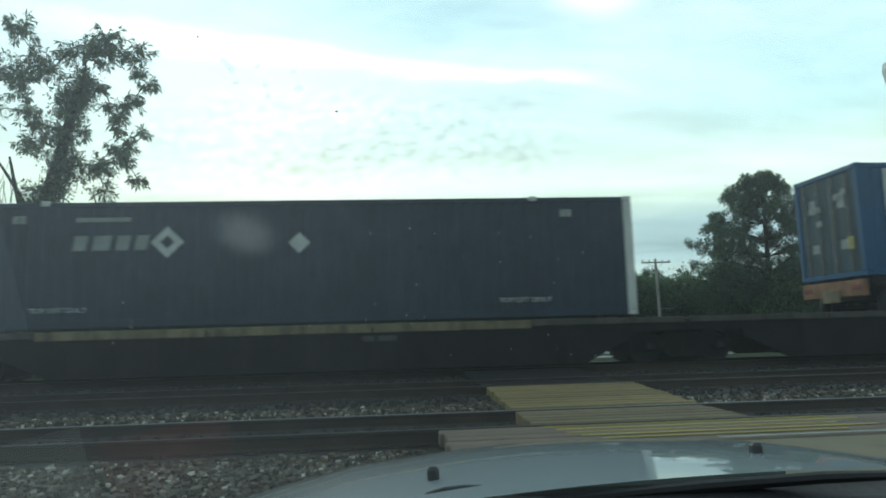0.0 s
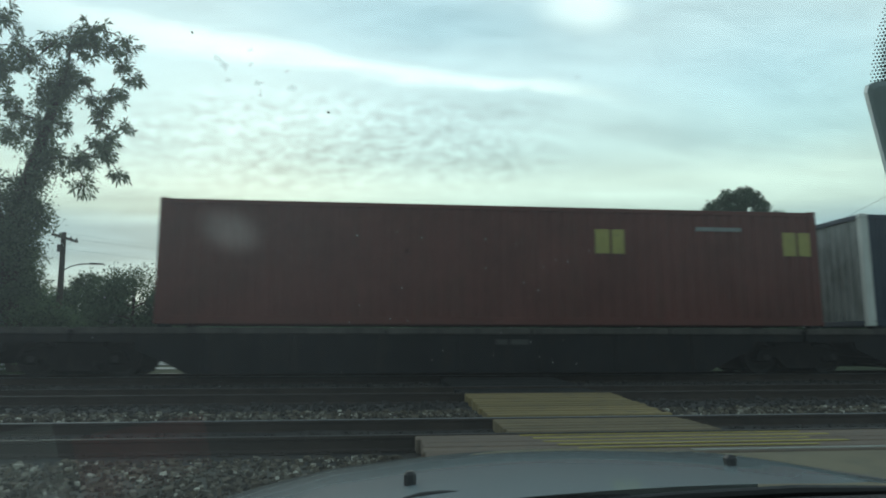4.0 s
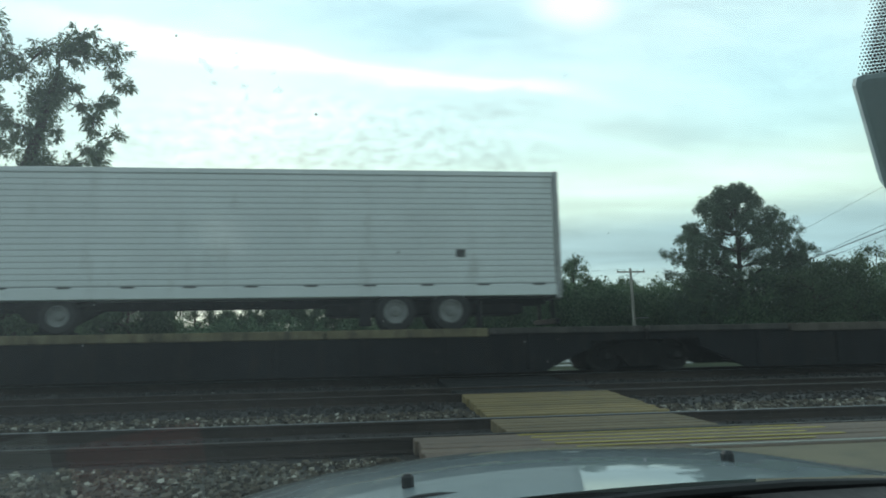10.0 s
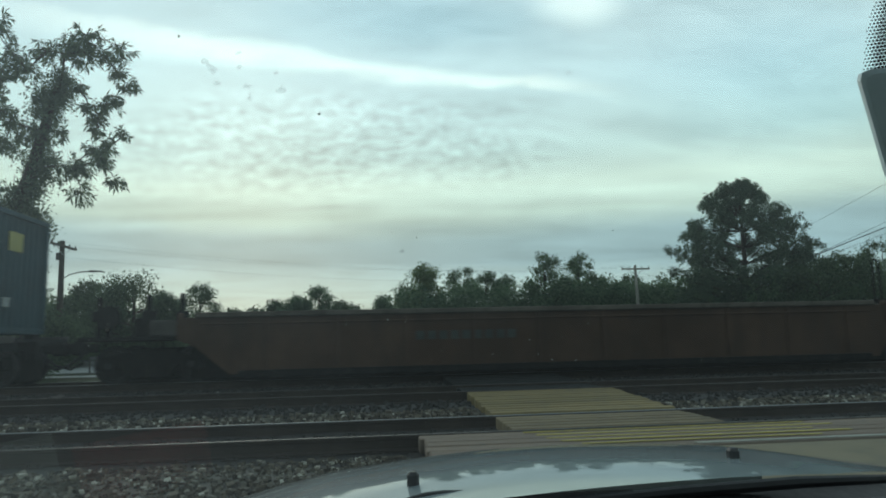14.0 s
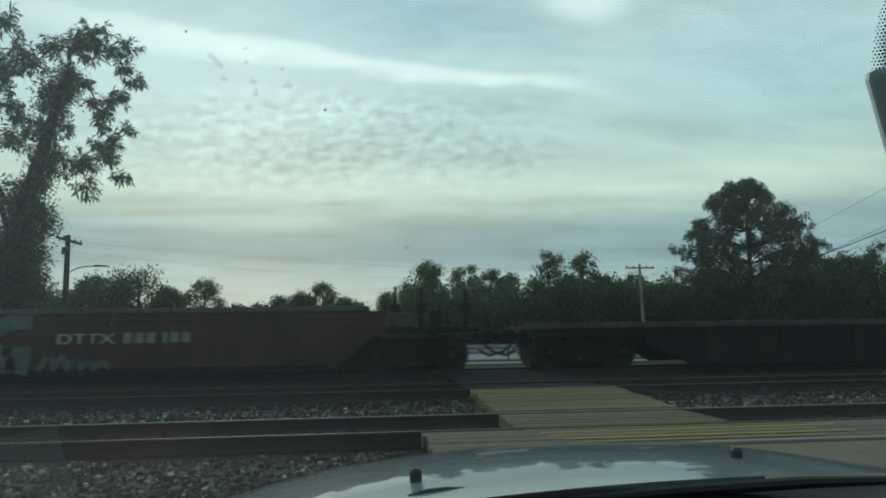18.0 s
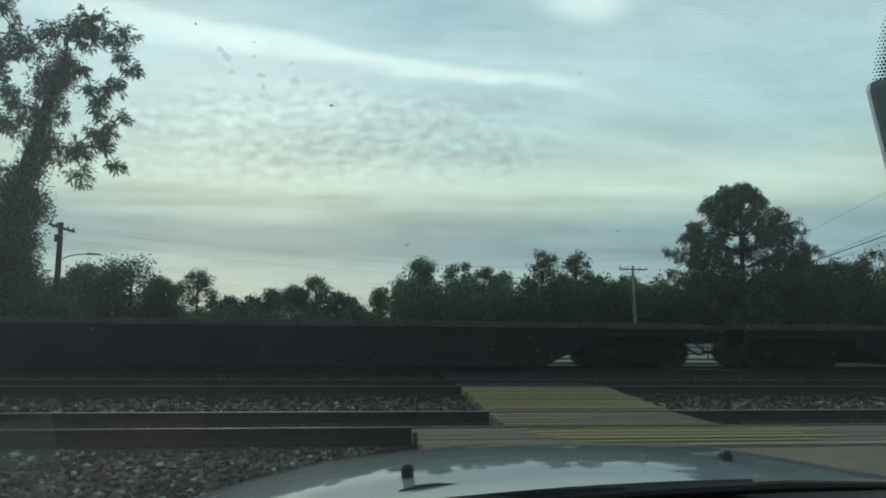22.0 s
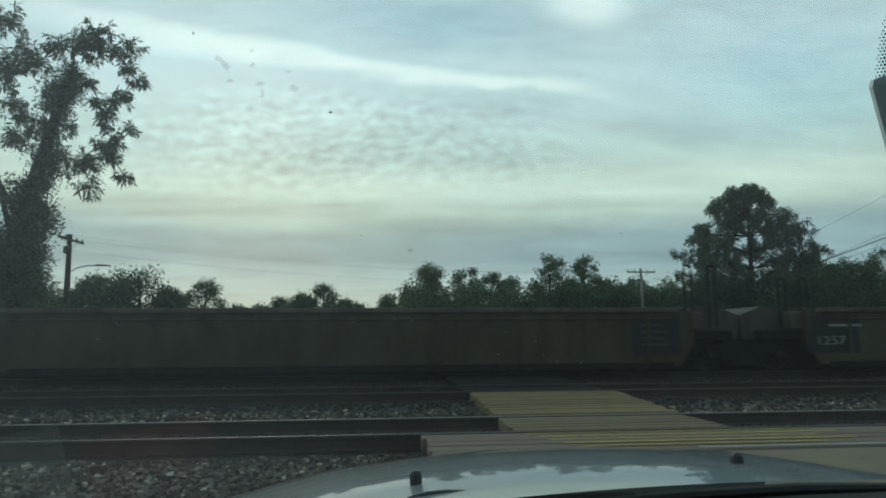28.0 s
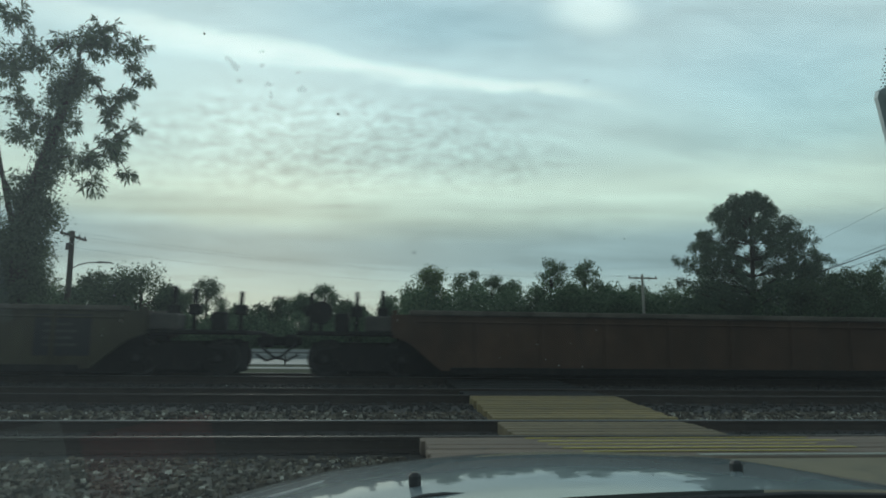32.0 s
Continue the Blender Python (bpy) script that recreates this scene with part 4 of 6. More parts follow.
    part("side_sill", Build().box(0.2, 11.9, 0.05, 0.13, 0.02, 0.27, 0.01), M_BLACKCAR, k)
    bar = part("rear_bumper", Build().box(-0.06, 0.08, 0.08, 2.52, -0.22, 0.20, 0.02), M_TANBAR, k, "rusty tan rear cross bar")
    part("plate_holder", Build().box(-0.10, -0.062, 0.95, 1.65, -0.36, -0.02, 0.015), M_DECK, bar, "pale tan plate holder")
    for y in (0.22, 0.42, 2.18, 2.38):
        part("tail_lamp", Build().box(-0.085, -0.062, y - 0.07, y + 0.07, -0.06, 0.08, 0.015), M_REDLENS, bar, "dull red tail lamp")
    part("suspension", Build().box(0.45, 2.6, 0.45, 2.15, -0.35, 0.02, 0.03), M_BLACKCAR, k)
    part("mud_flap", Build().box(2.75, 3.02, 0.05, 0.6, -0.98, 0.1, 0.01), M_PLASTIC, k)
    for x in (0.85, 1.95):
        for y in (0.03, 2.29):
            wheel_tyre(k, x, y, -0.48, 0.50, rim=M_DULLBAR)
        part("axle", Build().tube([(x, 0.2, -0.48), (x, 2.4, -0.48)], 0.07, 10), M_BLACKCAR, k)
    for x in (8.6,):
        for y in (0.5, 1.95):
            part("landing_leg", Build().box(x, x + 0.14, y, y + 0.14, -0.55, 0.05, 0.01), M_BLACKCAR, k)
            part("landing_foot", Build().box(x - 0.06, x + 0.2, y - 0.05, y + 0.2, -0.60, -0.55, 0.01), M_BLACKCAR, k)
        part("gear_brace", Build().tube([(x + 0.07, 0.57, -0.35), (x - 0.9, 0.8, 0.02)], 0.03), M_BLACKCAR, k)
    KEYED.append((k, u, D, 2.02 - 0.28))


def reefer_trailer():
    u, z0, L, H, W = 118.6, 1.84, 16.05, 3.10, 2.6
    t = thing("refrigerated_trailer", "white ribbed refrigerated road trailer with a cooling unit on its nose", "semi trailer")
    part("body_core", Build().box(0.05, L - 0.05, 0.03, W - 0.03, 0.05, H - 0.02, 0.02), M_ALU, t)
    n = 19
    zs = [0.36 + i * (H - 0.50) / n for i in range(n + 1)]
    for i in range(n):
        part("side_rib", Build().box(0.20, L - 0.14, 0.0, 0.03, zs[i] + 0.009, zs[i + 1] - 0.009, 0.006), M_ALU, t)
    # shade in the grooves between ribs is set as this grey backing
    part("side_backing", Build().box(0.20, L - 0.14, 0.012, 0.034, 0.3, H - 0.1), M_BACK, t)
    part("base_rail", Build().box(0.05, L - 0.05, -0.012, 0.05, 0.06, 0.33, 0.012), M_ALU, t, "pale lower side rail")
    part("top_rail", Build().box(0.05, L - 0.05, -0.012, 0.05, H - 0.12, H, 0.012), M_ALU, t)
    for i in range(12):
        x = 0.5 + i * 1.35
        part("marker_strip", Build().box(x, x + 0.30, -0.016, -0.010, 0.30, 0.345), M_DULLBAR, t, "dark reflective strip")
    part("nose_post", Build().box(-0.02, 0.17, -0.02, W + 0.02, 0.0, H, 0.05), M_WHITE, t, "rounded pale nose corner")
    part("rear_frame", Build().box(L - 0.13, L + 0.02, -0.02, W + 0.02, -0.02, H + 0.01, 0.02), M_GREYMETAL, t, "steel rear door frame")
    for y0, y1 in ((0.14, W / 2 - 0.01), (W / 2 + 0.01, W - 0.14)):
        d = part("rear_door", Build().box(L + 0.01, L + 0.05, y0, y1, 0.15, H - 0.12, 0.015), M_WHITE, t, "dirty white swing door")
        part("locking_bar", Build().tube([(L + 0.08, y0 + 0.4, 0.1), (L + 0.08, y0 + 0.4, H - 0.1)], 0.02), M_GREYMETAL, d)
        part("hinge_row", Build().box(L + 0.05, L + 0.075, y0 + 0.02, y0 + 0.14, 0.5, 0.62).box(L + 0.05, L + 0.075, y0 + 0.02, y0 + 0.14, 1.8, 1.92), M_GREYMETAL, d)
    part("bumper", Build().box(L - 0.1, L, 0.2, W - 0.2, -0.62, -0.50, 0.01).box(L - 0.08, L - 0.02, 0.6, 0.7, -0.5, 0.02).box(L - 0.08, L - 0.02, 1.9, 2.0, -0.5, 0.02), M_BLACKCAR, t)
    # cooling unit
    r = part("cooling_unit", Build().prism([(-0.04, 0.52), (-0.46, 0.52), (-0.58, 0.72), (-0.62, 1.8), (-0.58, 2.30), (-0.42, 2.60), (-0.04, 2.70)], 0.32, W - 0.32), M_WHITE, t, "white moulded cooling unit")
    part("grille", Build().prism([(-0.645, 1.55), (-0.60, 2.33), (-0.44, 2.64), (-0.04, 2.74), (-0.04, 2.70), (-0.42, 2.61), (-0.58, 2.31), (-0.625, 1.55)], 0.30, W - 0.30), M_PLASTIC, r, "dark air grille")
    part("side_cheek", Build().prism([(-0.05, 0.72), (-0.40, 0.72), (-0.50, 1.1), (-0.48, 2.1), (-0.32, 2.42), (-0.05, 2.50)], 0.22, 0.33), M_WHITE, r, "pale curved cheek")
    part("vent", Build().box(-0.30, -0.14, 0.205, 0.222, 1.02, 1.17).box(-0.24, -0.15, 0.205, 0.222, 1.24, 1.36), M_PLASTIC, r, "small dark vent")
    part("under_guard", Build().box(-0.42, -0.08, 0.4, W - 0.4, 0.50, 0.63, 0.03), M_PLASTIC, r)
    for x0, x1, z0_, z1_, m in ((0.25, 1.35, 2.38, 2.50, M_GREYMETAL), (0.92, 1.42, 0.98, 1.16, M_GREYMETAL), (1.1, 1.28, 0.90, 0.97, M_PLASTIC), (0.75, 0.98, 0.74, 0.86, M_GREYMETAL),
                               (2.85, 3.06, 1.0, 1.17, M_DULLBAR), (13.5, 13.72, 0.98, 1.17, M_DULLBAR), (0.25, 0.40, 0.78, 0.84, M_PLASTIC), (0.25, 0.36, 0.66, 0.70, M_PLASTIC)):
        flat(t, "lettering_bar", m, x0, x1, z0_, z1_, "faded grey bar of lettering", y=-0.003)
    r.location = (0, 0, 0.22)
    # running gear
    part("coupler_plate", Build().prism([(0.1, 0.04), (0.4, -0.10), (4.6, -0.12), (5.2, 0.04)], 0.25, W - 0.25), M_BLACKCAR, t)
    for y in (0.75, 1.70):
        part("frame_beam", Build().box(5.0, L - 0.2, y, y + 0.12, -0.12, 0.06), M_BLACKCAR, t)
    part("slider_box", Build().box(10.4, 15.2, 0.45, 2.15, -0.36, -0.08, 0.03), M_BLACKCAR, t)
    for x in (12.05, 13.35):
        for y in (0.02, 2.30):
            wheel_tyre(t, x, y, -0.29, 0.48, label="pale wheel rim")
        part("axle", Build().tube([(x, 0.2, -0.29), (x, 2.4, -0.29)], 0.07, 10), M_BLACKCAR, t)
    part("mud_flap", Build().box(14.05, 14.09, 0.03, 0.62, -0.68, -0.06), M_PLASTIC, t)
    part("fender", Build().box(11.2, 11.5, 0.05, 0.3, -0.62, -0.02, 0.02), M_BLACKCAR, t)
    for y in (0.55, 1.90):
        part("landing_leg", Build().box(3.95, 4.13, y, y + 0.15, -0.62, 0.0, 0.01), M_BLACKCAR, t)
        part("landing_foot", Build().box(3.88, 4.20, y - 0.06, y + 0.2, -0.68, -0.62, 0.01), M_BLACKCAR, t)
        part("gear_brace", Build().tube([(4.04, y + 0.08, -0.50), (4.9, y + 0.2, -0.02)], 0.035), M_BLACKCAR, t)
    part("gear_box", Build().prism([(3.3, 0.0), (3.75, -0.42), (4.25, -0.42), (4.75, 0.0)], 0.5, 2.1), M_BLACKCAR, t, "dark landing gear housing")
    wheel_tyre(t, 4.55, 0.10, -0.29, 0.42, 0.24, label="pale spare wheel rim")
    KEYED.append((t, u, D, z0))


def wheelset_mesh():
    b = Build()
    for y, s in ((0.54, 1), (2.06, -1)):
        b.lathe([(0.10, -0.10 * s), (0.13, -0.02 * s), (0.33, 0.02 * s), (0.345, -0.035 * s), (0.419, -0.035 * s), (0.421, 0.075 * s), (0.445, 0.085 * s), (0.445, 0.11 * s),
                 (0.35, 0.11 * s), (0.32, 0.05 * s), (0.12, 0.05 * s)], (0, y, 0), 28)
    b.tube([(0, 0.40, 0), (0, 2.2, 0)], 0.085, 12)
    # bolted end caps, by which the turning shows
    for y in (0.20, 2.40):
        b.lathe([(0.085, -0.03), (0.085, 0.03)], (0, y, 0), 6)
        for k in range(3):
            a = 2.094 * k
            b.box(0.05 * math.cos(a) - 0.016, 0.05 * math.cos(a) + 0.016, y - 0.045, y + 0.045, 0.05 * math.sin(a) - 0.016, 0.05 * math.sin(a) + 0.016)
    return b.mesh("wheelset", M_WHEEL)


WHEELSET = wheelset_mesh()


def bogie_mesh():
    b = Build()
    for y0, y1 in ((0.22, 0.38), (2.22, 2.38)):
        b.prism([(-1.18, 0.36), (-1.05, 0.60), (-0.55, 0.70), (0.55, 0.70), (1.05, 0.60), (1.18, 0.36), (1.02, 0.30), (0.86, 0.44), (0.62, 0.42), (0.38, 0.16),
                 (-0.38, 0.16), (-0.62, 0.42), (-0.86, 0.44), (-1.02, 0.30)], y0, y1)
        for x in (-0.20, 0.0, 0.20):
            b.tube([(x, (y0 + y1) / 2, 0.19), (x, (y0 + y1) / 2, 0.55)], 0.075, 10)
        for x in (-0.89, 0.89):
            b.box(x - 0.15, x + 0.15, y0 - 0.02, y1 + 0.02, 0.30, 0.56, 0.03)
    b.box(-0.22, 0.22, 0.25, 2.35, 0.38, 0.70, 0.03)
    # solid blocks added so the gaps between the wheels stay dark
    b.box(-1.27, 1.27, 0.70, 1.90, 0.06, 0.80, 0.05)
    b.box(-0.50, 0.50, 0.42, 2.18, 0.12, 0.80, 0.03)
    b.box(-1.0, 1.0, 0.62, 0.70, 0.30, 0.36)
    b.box(-1.0, 1.0, 1.6, 1.7, 0.30, 0.36)
    return b.mesh("bogie_frame", M_BOGIE)


BOGIE = bogie_mesh()


def add_bogie(car, x, u):
    f = part("bogie_frame", BOGIE, M_BOGIE, car, "grimy cast steel bogie frame with its gaps filled dark")
    f.location = (x, 0, 0)
    for dx in (-0.89, 0.89):
        w = part("wheelset", WHEELSET, M_WHEEL, car, "steel wheelset")
        w.location = (x + dx, 0, 0.421)
        WHEELS.append((w, x + dx, u + x + dx))


def coupler(car, x, s):
    part("coupler", Build().box(min(x, x + s * 0.75), max(x, x + s * 0.75), 1.2, 1.4, 0.72, 0.92, 0.03)
         .box(min(x + s * 0.68, x + s * 1.0), max(x + s * 0.68, x + s * 1.0), 1.12, 1.48, 0.66, 0.98, 0.05), M_BOGIE, car, "knuckle coupler")
    part("air_hose", Build().tube([(x + s * 0.1, 0.95, 0.75), (x + s * 0.45, 0.93, 0.45), (x + s * 0.8, 0.95, 0.35), (x + s * 1.05, 1.0, 0.5)], 0.03, 8), M_TYRE, car, "black brake hose")


def spine_unit(u0, u1, first, last, deck=None, label="", hitch=None, tan=None, body=None, load=(), belly=0.09, group="low railcars of the train"):
    """A low platform car between two bogie centres, fish-bellied in the middle."""
    L = u1 - u0
    body = body or M_BLACKCAR
    c = thing("flat_railcar", label, "railcar", group)
    W = 2.6
    e0, e1 = (-1.5 if first else 0.06), (L + 1.5 if last else L - 0.06)
    for y0, y1 in ((0.0, 0.10), (W - 0.10, W)):
        part("side_sill", Build().prism([(e0, 0.80), (1.34, 0.80), (1.38, 0.62), (2.15, 0.28), (2.5, belly), (L - 2.5, belly), (L - 2.15, 0.28), (L - 1.38, 0.62), (L - 1.34, 0.80), (e1, 0.80),
             (e1, 1.02), (e0, 1.02)], y0, y1), body, c, "deep fish-bellied side sill")
    part("centre_sill", Build().prism([(e0, 0.55), (L * 0.2, 0.35), (L * 0.8, 0.35), (e1, 0.55), (e1, 1.0), (e0, 1.0)], 1.0, 1.6), body, c)
    n = max(4, int((L - 5) / 2.0))
    for i in range(n + 1):
        x = 2.9 + i * (L - 5.8) / n
        part("stiffener", Build().box(x - 0.05, x + 0.05, -0.035, 0.0, belly + 0.06, 1.0, 0.01), body, c)
    deck_m = deck or M_DECKDIM
    part("deck", Build().box(e0, e1, 0.05, W - 0.05, 1.0, 1.06), body, c, "grimy steel deck")
    step = (e1 - e0) / 5
    for i in range(5):
        x0 = e0 + i * step
        m = tan if tan and i in (1, 2, 3) else deck_m
        part("deck_edge", Build().box(x0 + 0.02, x0 + step - 0.02, -0.05, 0.10, 0.98 if m is deck_m else 0.93, 1.13, 0.015), m, c)
        part("deck_edge", Build().box(x0 + 0.02, x0 + step - 0.02, W - 0.10, W + 0.05, 0.98, 1.13, 0.015), m, c)
    for x in (2.5, L - 2.8):
        part("cross_member", Build().box(x, x + 0.3, 0.1, W - 0.1, 0.5, 1.0), body, c)
    part("floor_pan", Build().box(3.2, L - 3.2, 0.1, W - 0.1, belly + 0.02, belly + 0.08), body, c)
    if load:
        flat(c, "code_bar", M_FAINT, L * 0.55, L * 0.55 + 0.28, 0.74, 0.86, "worn bar of lettering", y=-0.001)
        flat(c, "code_bar", M_FAINT, L * 0.55 + 0.36, L * 0.55 + 0.8, 0.74, 0.86, "worn bar of lettering", y=-0.001)
        for x in load:
            for y in (0.0, W - 0.22):
                part("pedestal", Build().box(x - u0, x - u0 + 0.26, y, y + 0.22, 1.04, 1.2, 0.015), body, c, "container pedestal")
    if first:
        add_bogie(c, 0, u0)
        coupler(c, e0, -1)
        part("end_ladder", Build().tube([(e0 + 0.05, 0.02, 0.35), (e0 + 0.05, 0.02, 1.0)], 0.015).tube([(e0 + 0.45, 0.02, 0.35), (e0 + 0.45, 0.02, 1.0)], 0.015)
             .tube([(e0 + 0.05, 0.02, 0.4), (e0 + 0.45, 0.02, 0.4)], 0.015).tube([(e0 + 0.05, 0.02, 0.65), (e0 + 0.45, 0.02, 0.65)], 0.015), M_BOGIE, c, "grab irons")
    add_bogie(c, L, u0)
    if last:
        coupler(c, e1, 1)
        part("end_ladder", Build().tube([(e1 - 0.05, 0.02, 0.35), (e1 - 0.05, 0.02, 1.0)], 0.015).tube([(e1 - 0.45, 0.02, 0.35), (e1 - 0.45, 0.02, 1.0)], 0.015)
             .tube([(e1 - 0.05, 0.02, 0.4), (e1 - 0.45, 0.02, 0.4)], 0.015).tube([(e1 - 0.05, 0.02, 0.65), (e1 - 0.45, 0.02, 0.65)], 0.015), M_BOGIE, c, "grab irons")
    if hitch is not None:
        x, up_, lean = hitch
        h = part("trailer_hitch", Build().box(x - 0.45, x + 0.45, 0.6, 2.0, 1.06, 1.14, 0.02), M_BOGIE, c, "hinged trailer hitch")
        for y in (0.85, 1.60):
            part("hitch_leg", Build().prism([(x - 0.35, 1.1), (x - 0.15, 1.1), (x + lean + 0.10, up_), (x + lean - 0.10, up_)], y, y + 0.15), M_BOGIE, h)
        part("hitch_strut", Build().tube([(x + 1.25, 1.3, 1.1), (x + lean, 1.3, up_ - 0.08)], 0.055), M_BOGIE, h)
        part("hitch_head", Build().box(x + lean - 0.30, x + lean + 0.34, 0.8, 1.8, up_ - 0.10, up_ + 0.05, 0.03), M_BOGIE, h)
    KEYED.append((c, u0, D, 0.0))
    return c


def well_unit(u0, u1, first, last, paint, label, group="well cars of the train", posts=True, sill=None):
    """A deep container well between two bogie centres."""
    L, W = u1 - u0, 2.8
    c = thing("well_railcar", label, "railcar", group)
    e0, e1 = (-1.55 if first else 0.08), (L + 1.55 if last else L - 0.08)
    a0, a1 = (0.65 if first else 1.45), (L - 0.65 if last else L - 1.45)
    for y0, y1, near in ((-0.06, 0.06, True), (W - 0.16, W - 0.04, False)):
        low0 = [(0.65, 0.96), (1.05, 0.80), (1.80, 0.18)] if first else [(1.45, 0.70), (1.80, 0.18)]
        low1 = [(L - 1.80, 0.18), (L - 1.05, 0.80), (L - 0.65, 0.96)] if last else [(L - 1.80, 0.18), (L - 1.45, 0.70)]
        part("side_wall", Build().prism(low0 + low1 + [(a1, 1.46), (a0, 1.46)], y0, y1), paint, c, "tall plate side of the well")
        part("top_chord", Build().box(a0 + 0.4, a1 - 0.4, y0 - 0.09, y1 + 0.03, 1.45, 1.57, 0.02), M_CHORD, c, "heavy top chord, lightened against the shade below")
        part("ledge", Build().box(a0 + 0.5, a1 - 0.5, y0 - 0.05, y0, 1.285, 1.325, 0.008), paint, c)
        part("bottom_chord", Build().box(2.0, L - 2.0, y0 - 0.03, y1, 0.09, 0.26, 0.02), M_BOGIE, c)
        for x in (a0, a1 - 0.10):
            part("end_post", Build().box(x, x + 0.10, y0 - 0.05, y1 + 0.01, 0.98, 1.56, 0.015), paint, c, "stout post at the end of the side")
        if near:
            n = int((L - 5) / 1.45)
            for i in range(n + 1):
                x = 2.6 + i * (L - 5.2) / n
                part("rib", Build().box(x - 0.045, x + 0.045, y0 - 0.045, y0, 0.32, 1.44, 0.01), paint, c)
    part("well_floor", Build().box(2.4, L - 2.4, 0.06, W - 0.16, 0.24, 0.32), paint, c)
    for end, e, s in ((first, e0, 1), (last, e1, -1)):
        b0 = 0.0 if s > 0 else L
        span = lambda p, q: (min(b0 + s * p, b0 + s * q), max(b0 + s * p, b0 + s * q))
        part("end_bulkhead", Build().box(*span(2.0, 2.18), 0.06, W - 0.16, 0.34, 1.50), paint, c, "cross bulkhead of the well")
        if end:
            part("end_platform", Build().box(*sorted((e, b0 + s * 2.1)), 0.06, W - 0.16, 0.96, 1.06, 0.02), M_BOGIE, c, "grimy end platform")
            part("end_box", Build().box(*span(0.02, 0.62), 0.05, 0.75, 1.06, 1.42, 0.03), M_DECKDIM, c, "dusty grey equipment box")
            part("end_box", Build().box(*span(-0.75, -0.42), 1.3, 1.75, 1.06, 1.52, 0.03), M_BOGIE, c, "dark equipment box")
            # dark box added to block the bright road beside the end bogie
            part("draft_gear", Build().box(*span(0.8, 2.6), 0.5, 2.2, 0.03, 0.96, 0.05), M_BOGIE, c, "dark underframe block that fills the gap beside the bogie")
            for x, y, top in ((-1.28, 0.55, 1.98), (-0.20, 0.62, 2.02), (0.42, 1.10, 2.10)):
                p, q = span(x - 0.045, x + 0.045)
                part("brake_stand", Build().box(p, q, y, y + 0.10, 1.04, top, 0.015).box(p - 0.09, q + 0.09, y - 0.05, y + 0.15, 1.42, 1.66, 0.02), M_BOGIE, c, "dark upright brake stand")
        else:
            part("end_sill", Build().prism([(b0 + s * 2.05, 1.50), (b0 + s * 2.05, 0.62), (b0 + s * 1.2, 0.80), (b0 + s * 0.06, 0.82), (b0 + s * 0.06, 1.42), (b0 + s * 0.6, 1.62), (b0 + s * 1.3, 1.62)], 0.42, W - 0.52),
                 sill or M_BOGIE, c, "grimy sill over the shared bogie")
            # same added filler, hiding bright gaps at the shared bogie
            part("draft_gear", Build().box(*span(1.15, 2.4), 0.5, 2.2, 0.03, 0.9, 0.05), M_BOGIE, c, "dark underframe block that fills the gap beside the bogie")
            part("side_bearer", Build().box(*span(0.35, 1.70), 0.10, 0.40, 0.78, 1.02, 0.03), M_BOGIE, c, "dark side bearer")
            part("end_box", Build().box(*span(1.15, 1.55), 0.06, 0.40, 1.04, 1.48, 0.03), M_CHORD, c, "dusty equipment box")
    if posts:
        for x, top in ([] if first else [(1.14, 2.33), (1.73, 2.33)]) + ([] if last else [(L - 1.34, 2.64), (L - 0.72, 2.64)]):
            hoop = [(x - 0.09, 0.33, 1.12), (x - 0.09, 0.33, top - 0.05), (x - 0.05, 0.33, top), (x + 0.05, 0.33, top), (x + 0.09, 0.33, top - 0.05), (x + 0.09, 0.33, 1.12)]
            part("hand_rail", Build().tube(hoop, 0.022, 6), M_BOGIE, c, "tall hooped hand rail")
    if first:
        add_bogie(c, 0, u0)
        coupler(c, e0, -1)
        part("hand_brake", Build().lathe([(0.26, 0), (0.28, 0.03), (0.26, 0.06)], (e0 + 0.5, 0.5, 1.50), 20).box(e0 + 0.46, e0 + 0.54, 0.55, 0.62, 1.04, 1.6), M_BOGIE, c, "hand brake wheel")
    add_bogie(c, L, u0)
    if last:
        coupler(c, e1, 1)
        part("grab_iron", Build().tube([(e1 - 0.05, -0.08, 0.75), (e1 - 0.5, -0.08, 0.75)], 0.018).tube([(e1 - 0.05, -0.08, 1.0), (e1 - 0.5, -0.08, 1.0)], 0.018), M_BOGIE, c, "grab irons")
    KEYED.append((c, u0, D, 0.0))
    return c


SP = "grimy black fish-bellied flat railcar "
spine_unit(-10.2, 7.1, True, False, label=SP + "under a navy container", tan=M_DECK, load=(-10.0, 5.5))
spine_unit(7.1, 23.3, False, True, label=SP + "under a chassis and blue container", hitch=(15.6, 1.75, 0.35))
spine_unit(28.3, 45.4, True, False, label=SP + "riding empty with its hitch raised", hitch=(0.0, 1.62, 0.45), belly=0.25)
spine_unit(45.4, 62.7, False, False, label=SP + "under a red container", load=(47.2, 62.9))
spine_unit(62.7, 79.9, False, False, label=SP + "under a navy container", tan=M_DECK, load=(64.6, 80.3))
spine_unit(79.9, 97.2, False, False, label=SP + "under a blue container", tan=M_DECK, load=(82.3, 98.0))
spine_unit(97.2, 114.0, False, True, label=SP + "under a navy container", tan=M_DECK, load=(100.1, 115.8))
spine_unit(119.1, 136.7, True, False, label=SP + "with tan edges under a white trailer", tan=M_DECK, hitch=(0.55, 1.70, 0.55))
e2 = spine_unit(136.7, 155.2, False, False, label="empty low railcar, half black and half weathered ochre, hitch raised", tan=M_CHORD, hitch=(16.4, 1.95, 0.9))
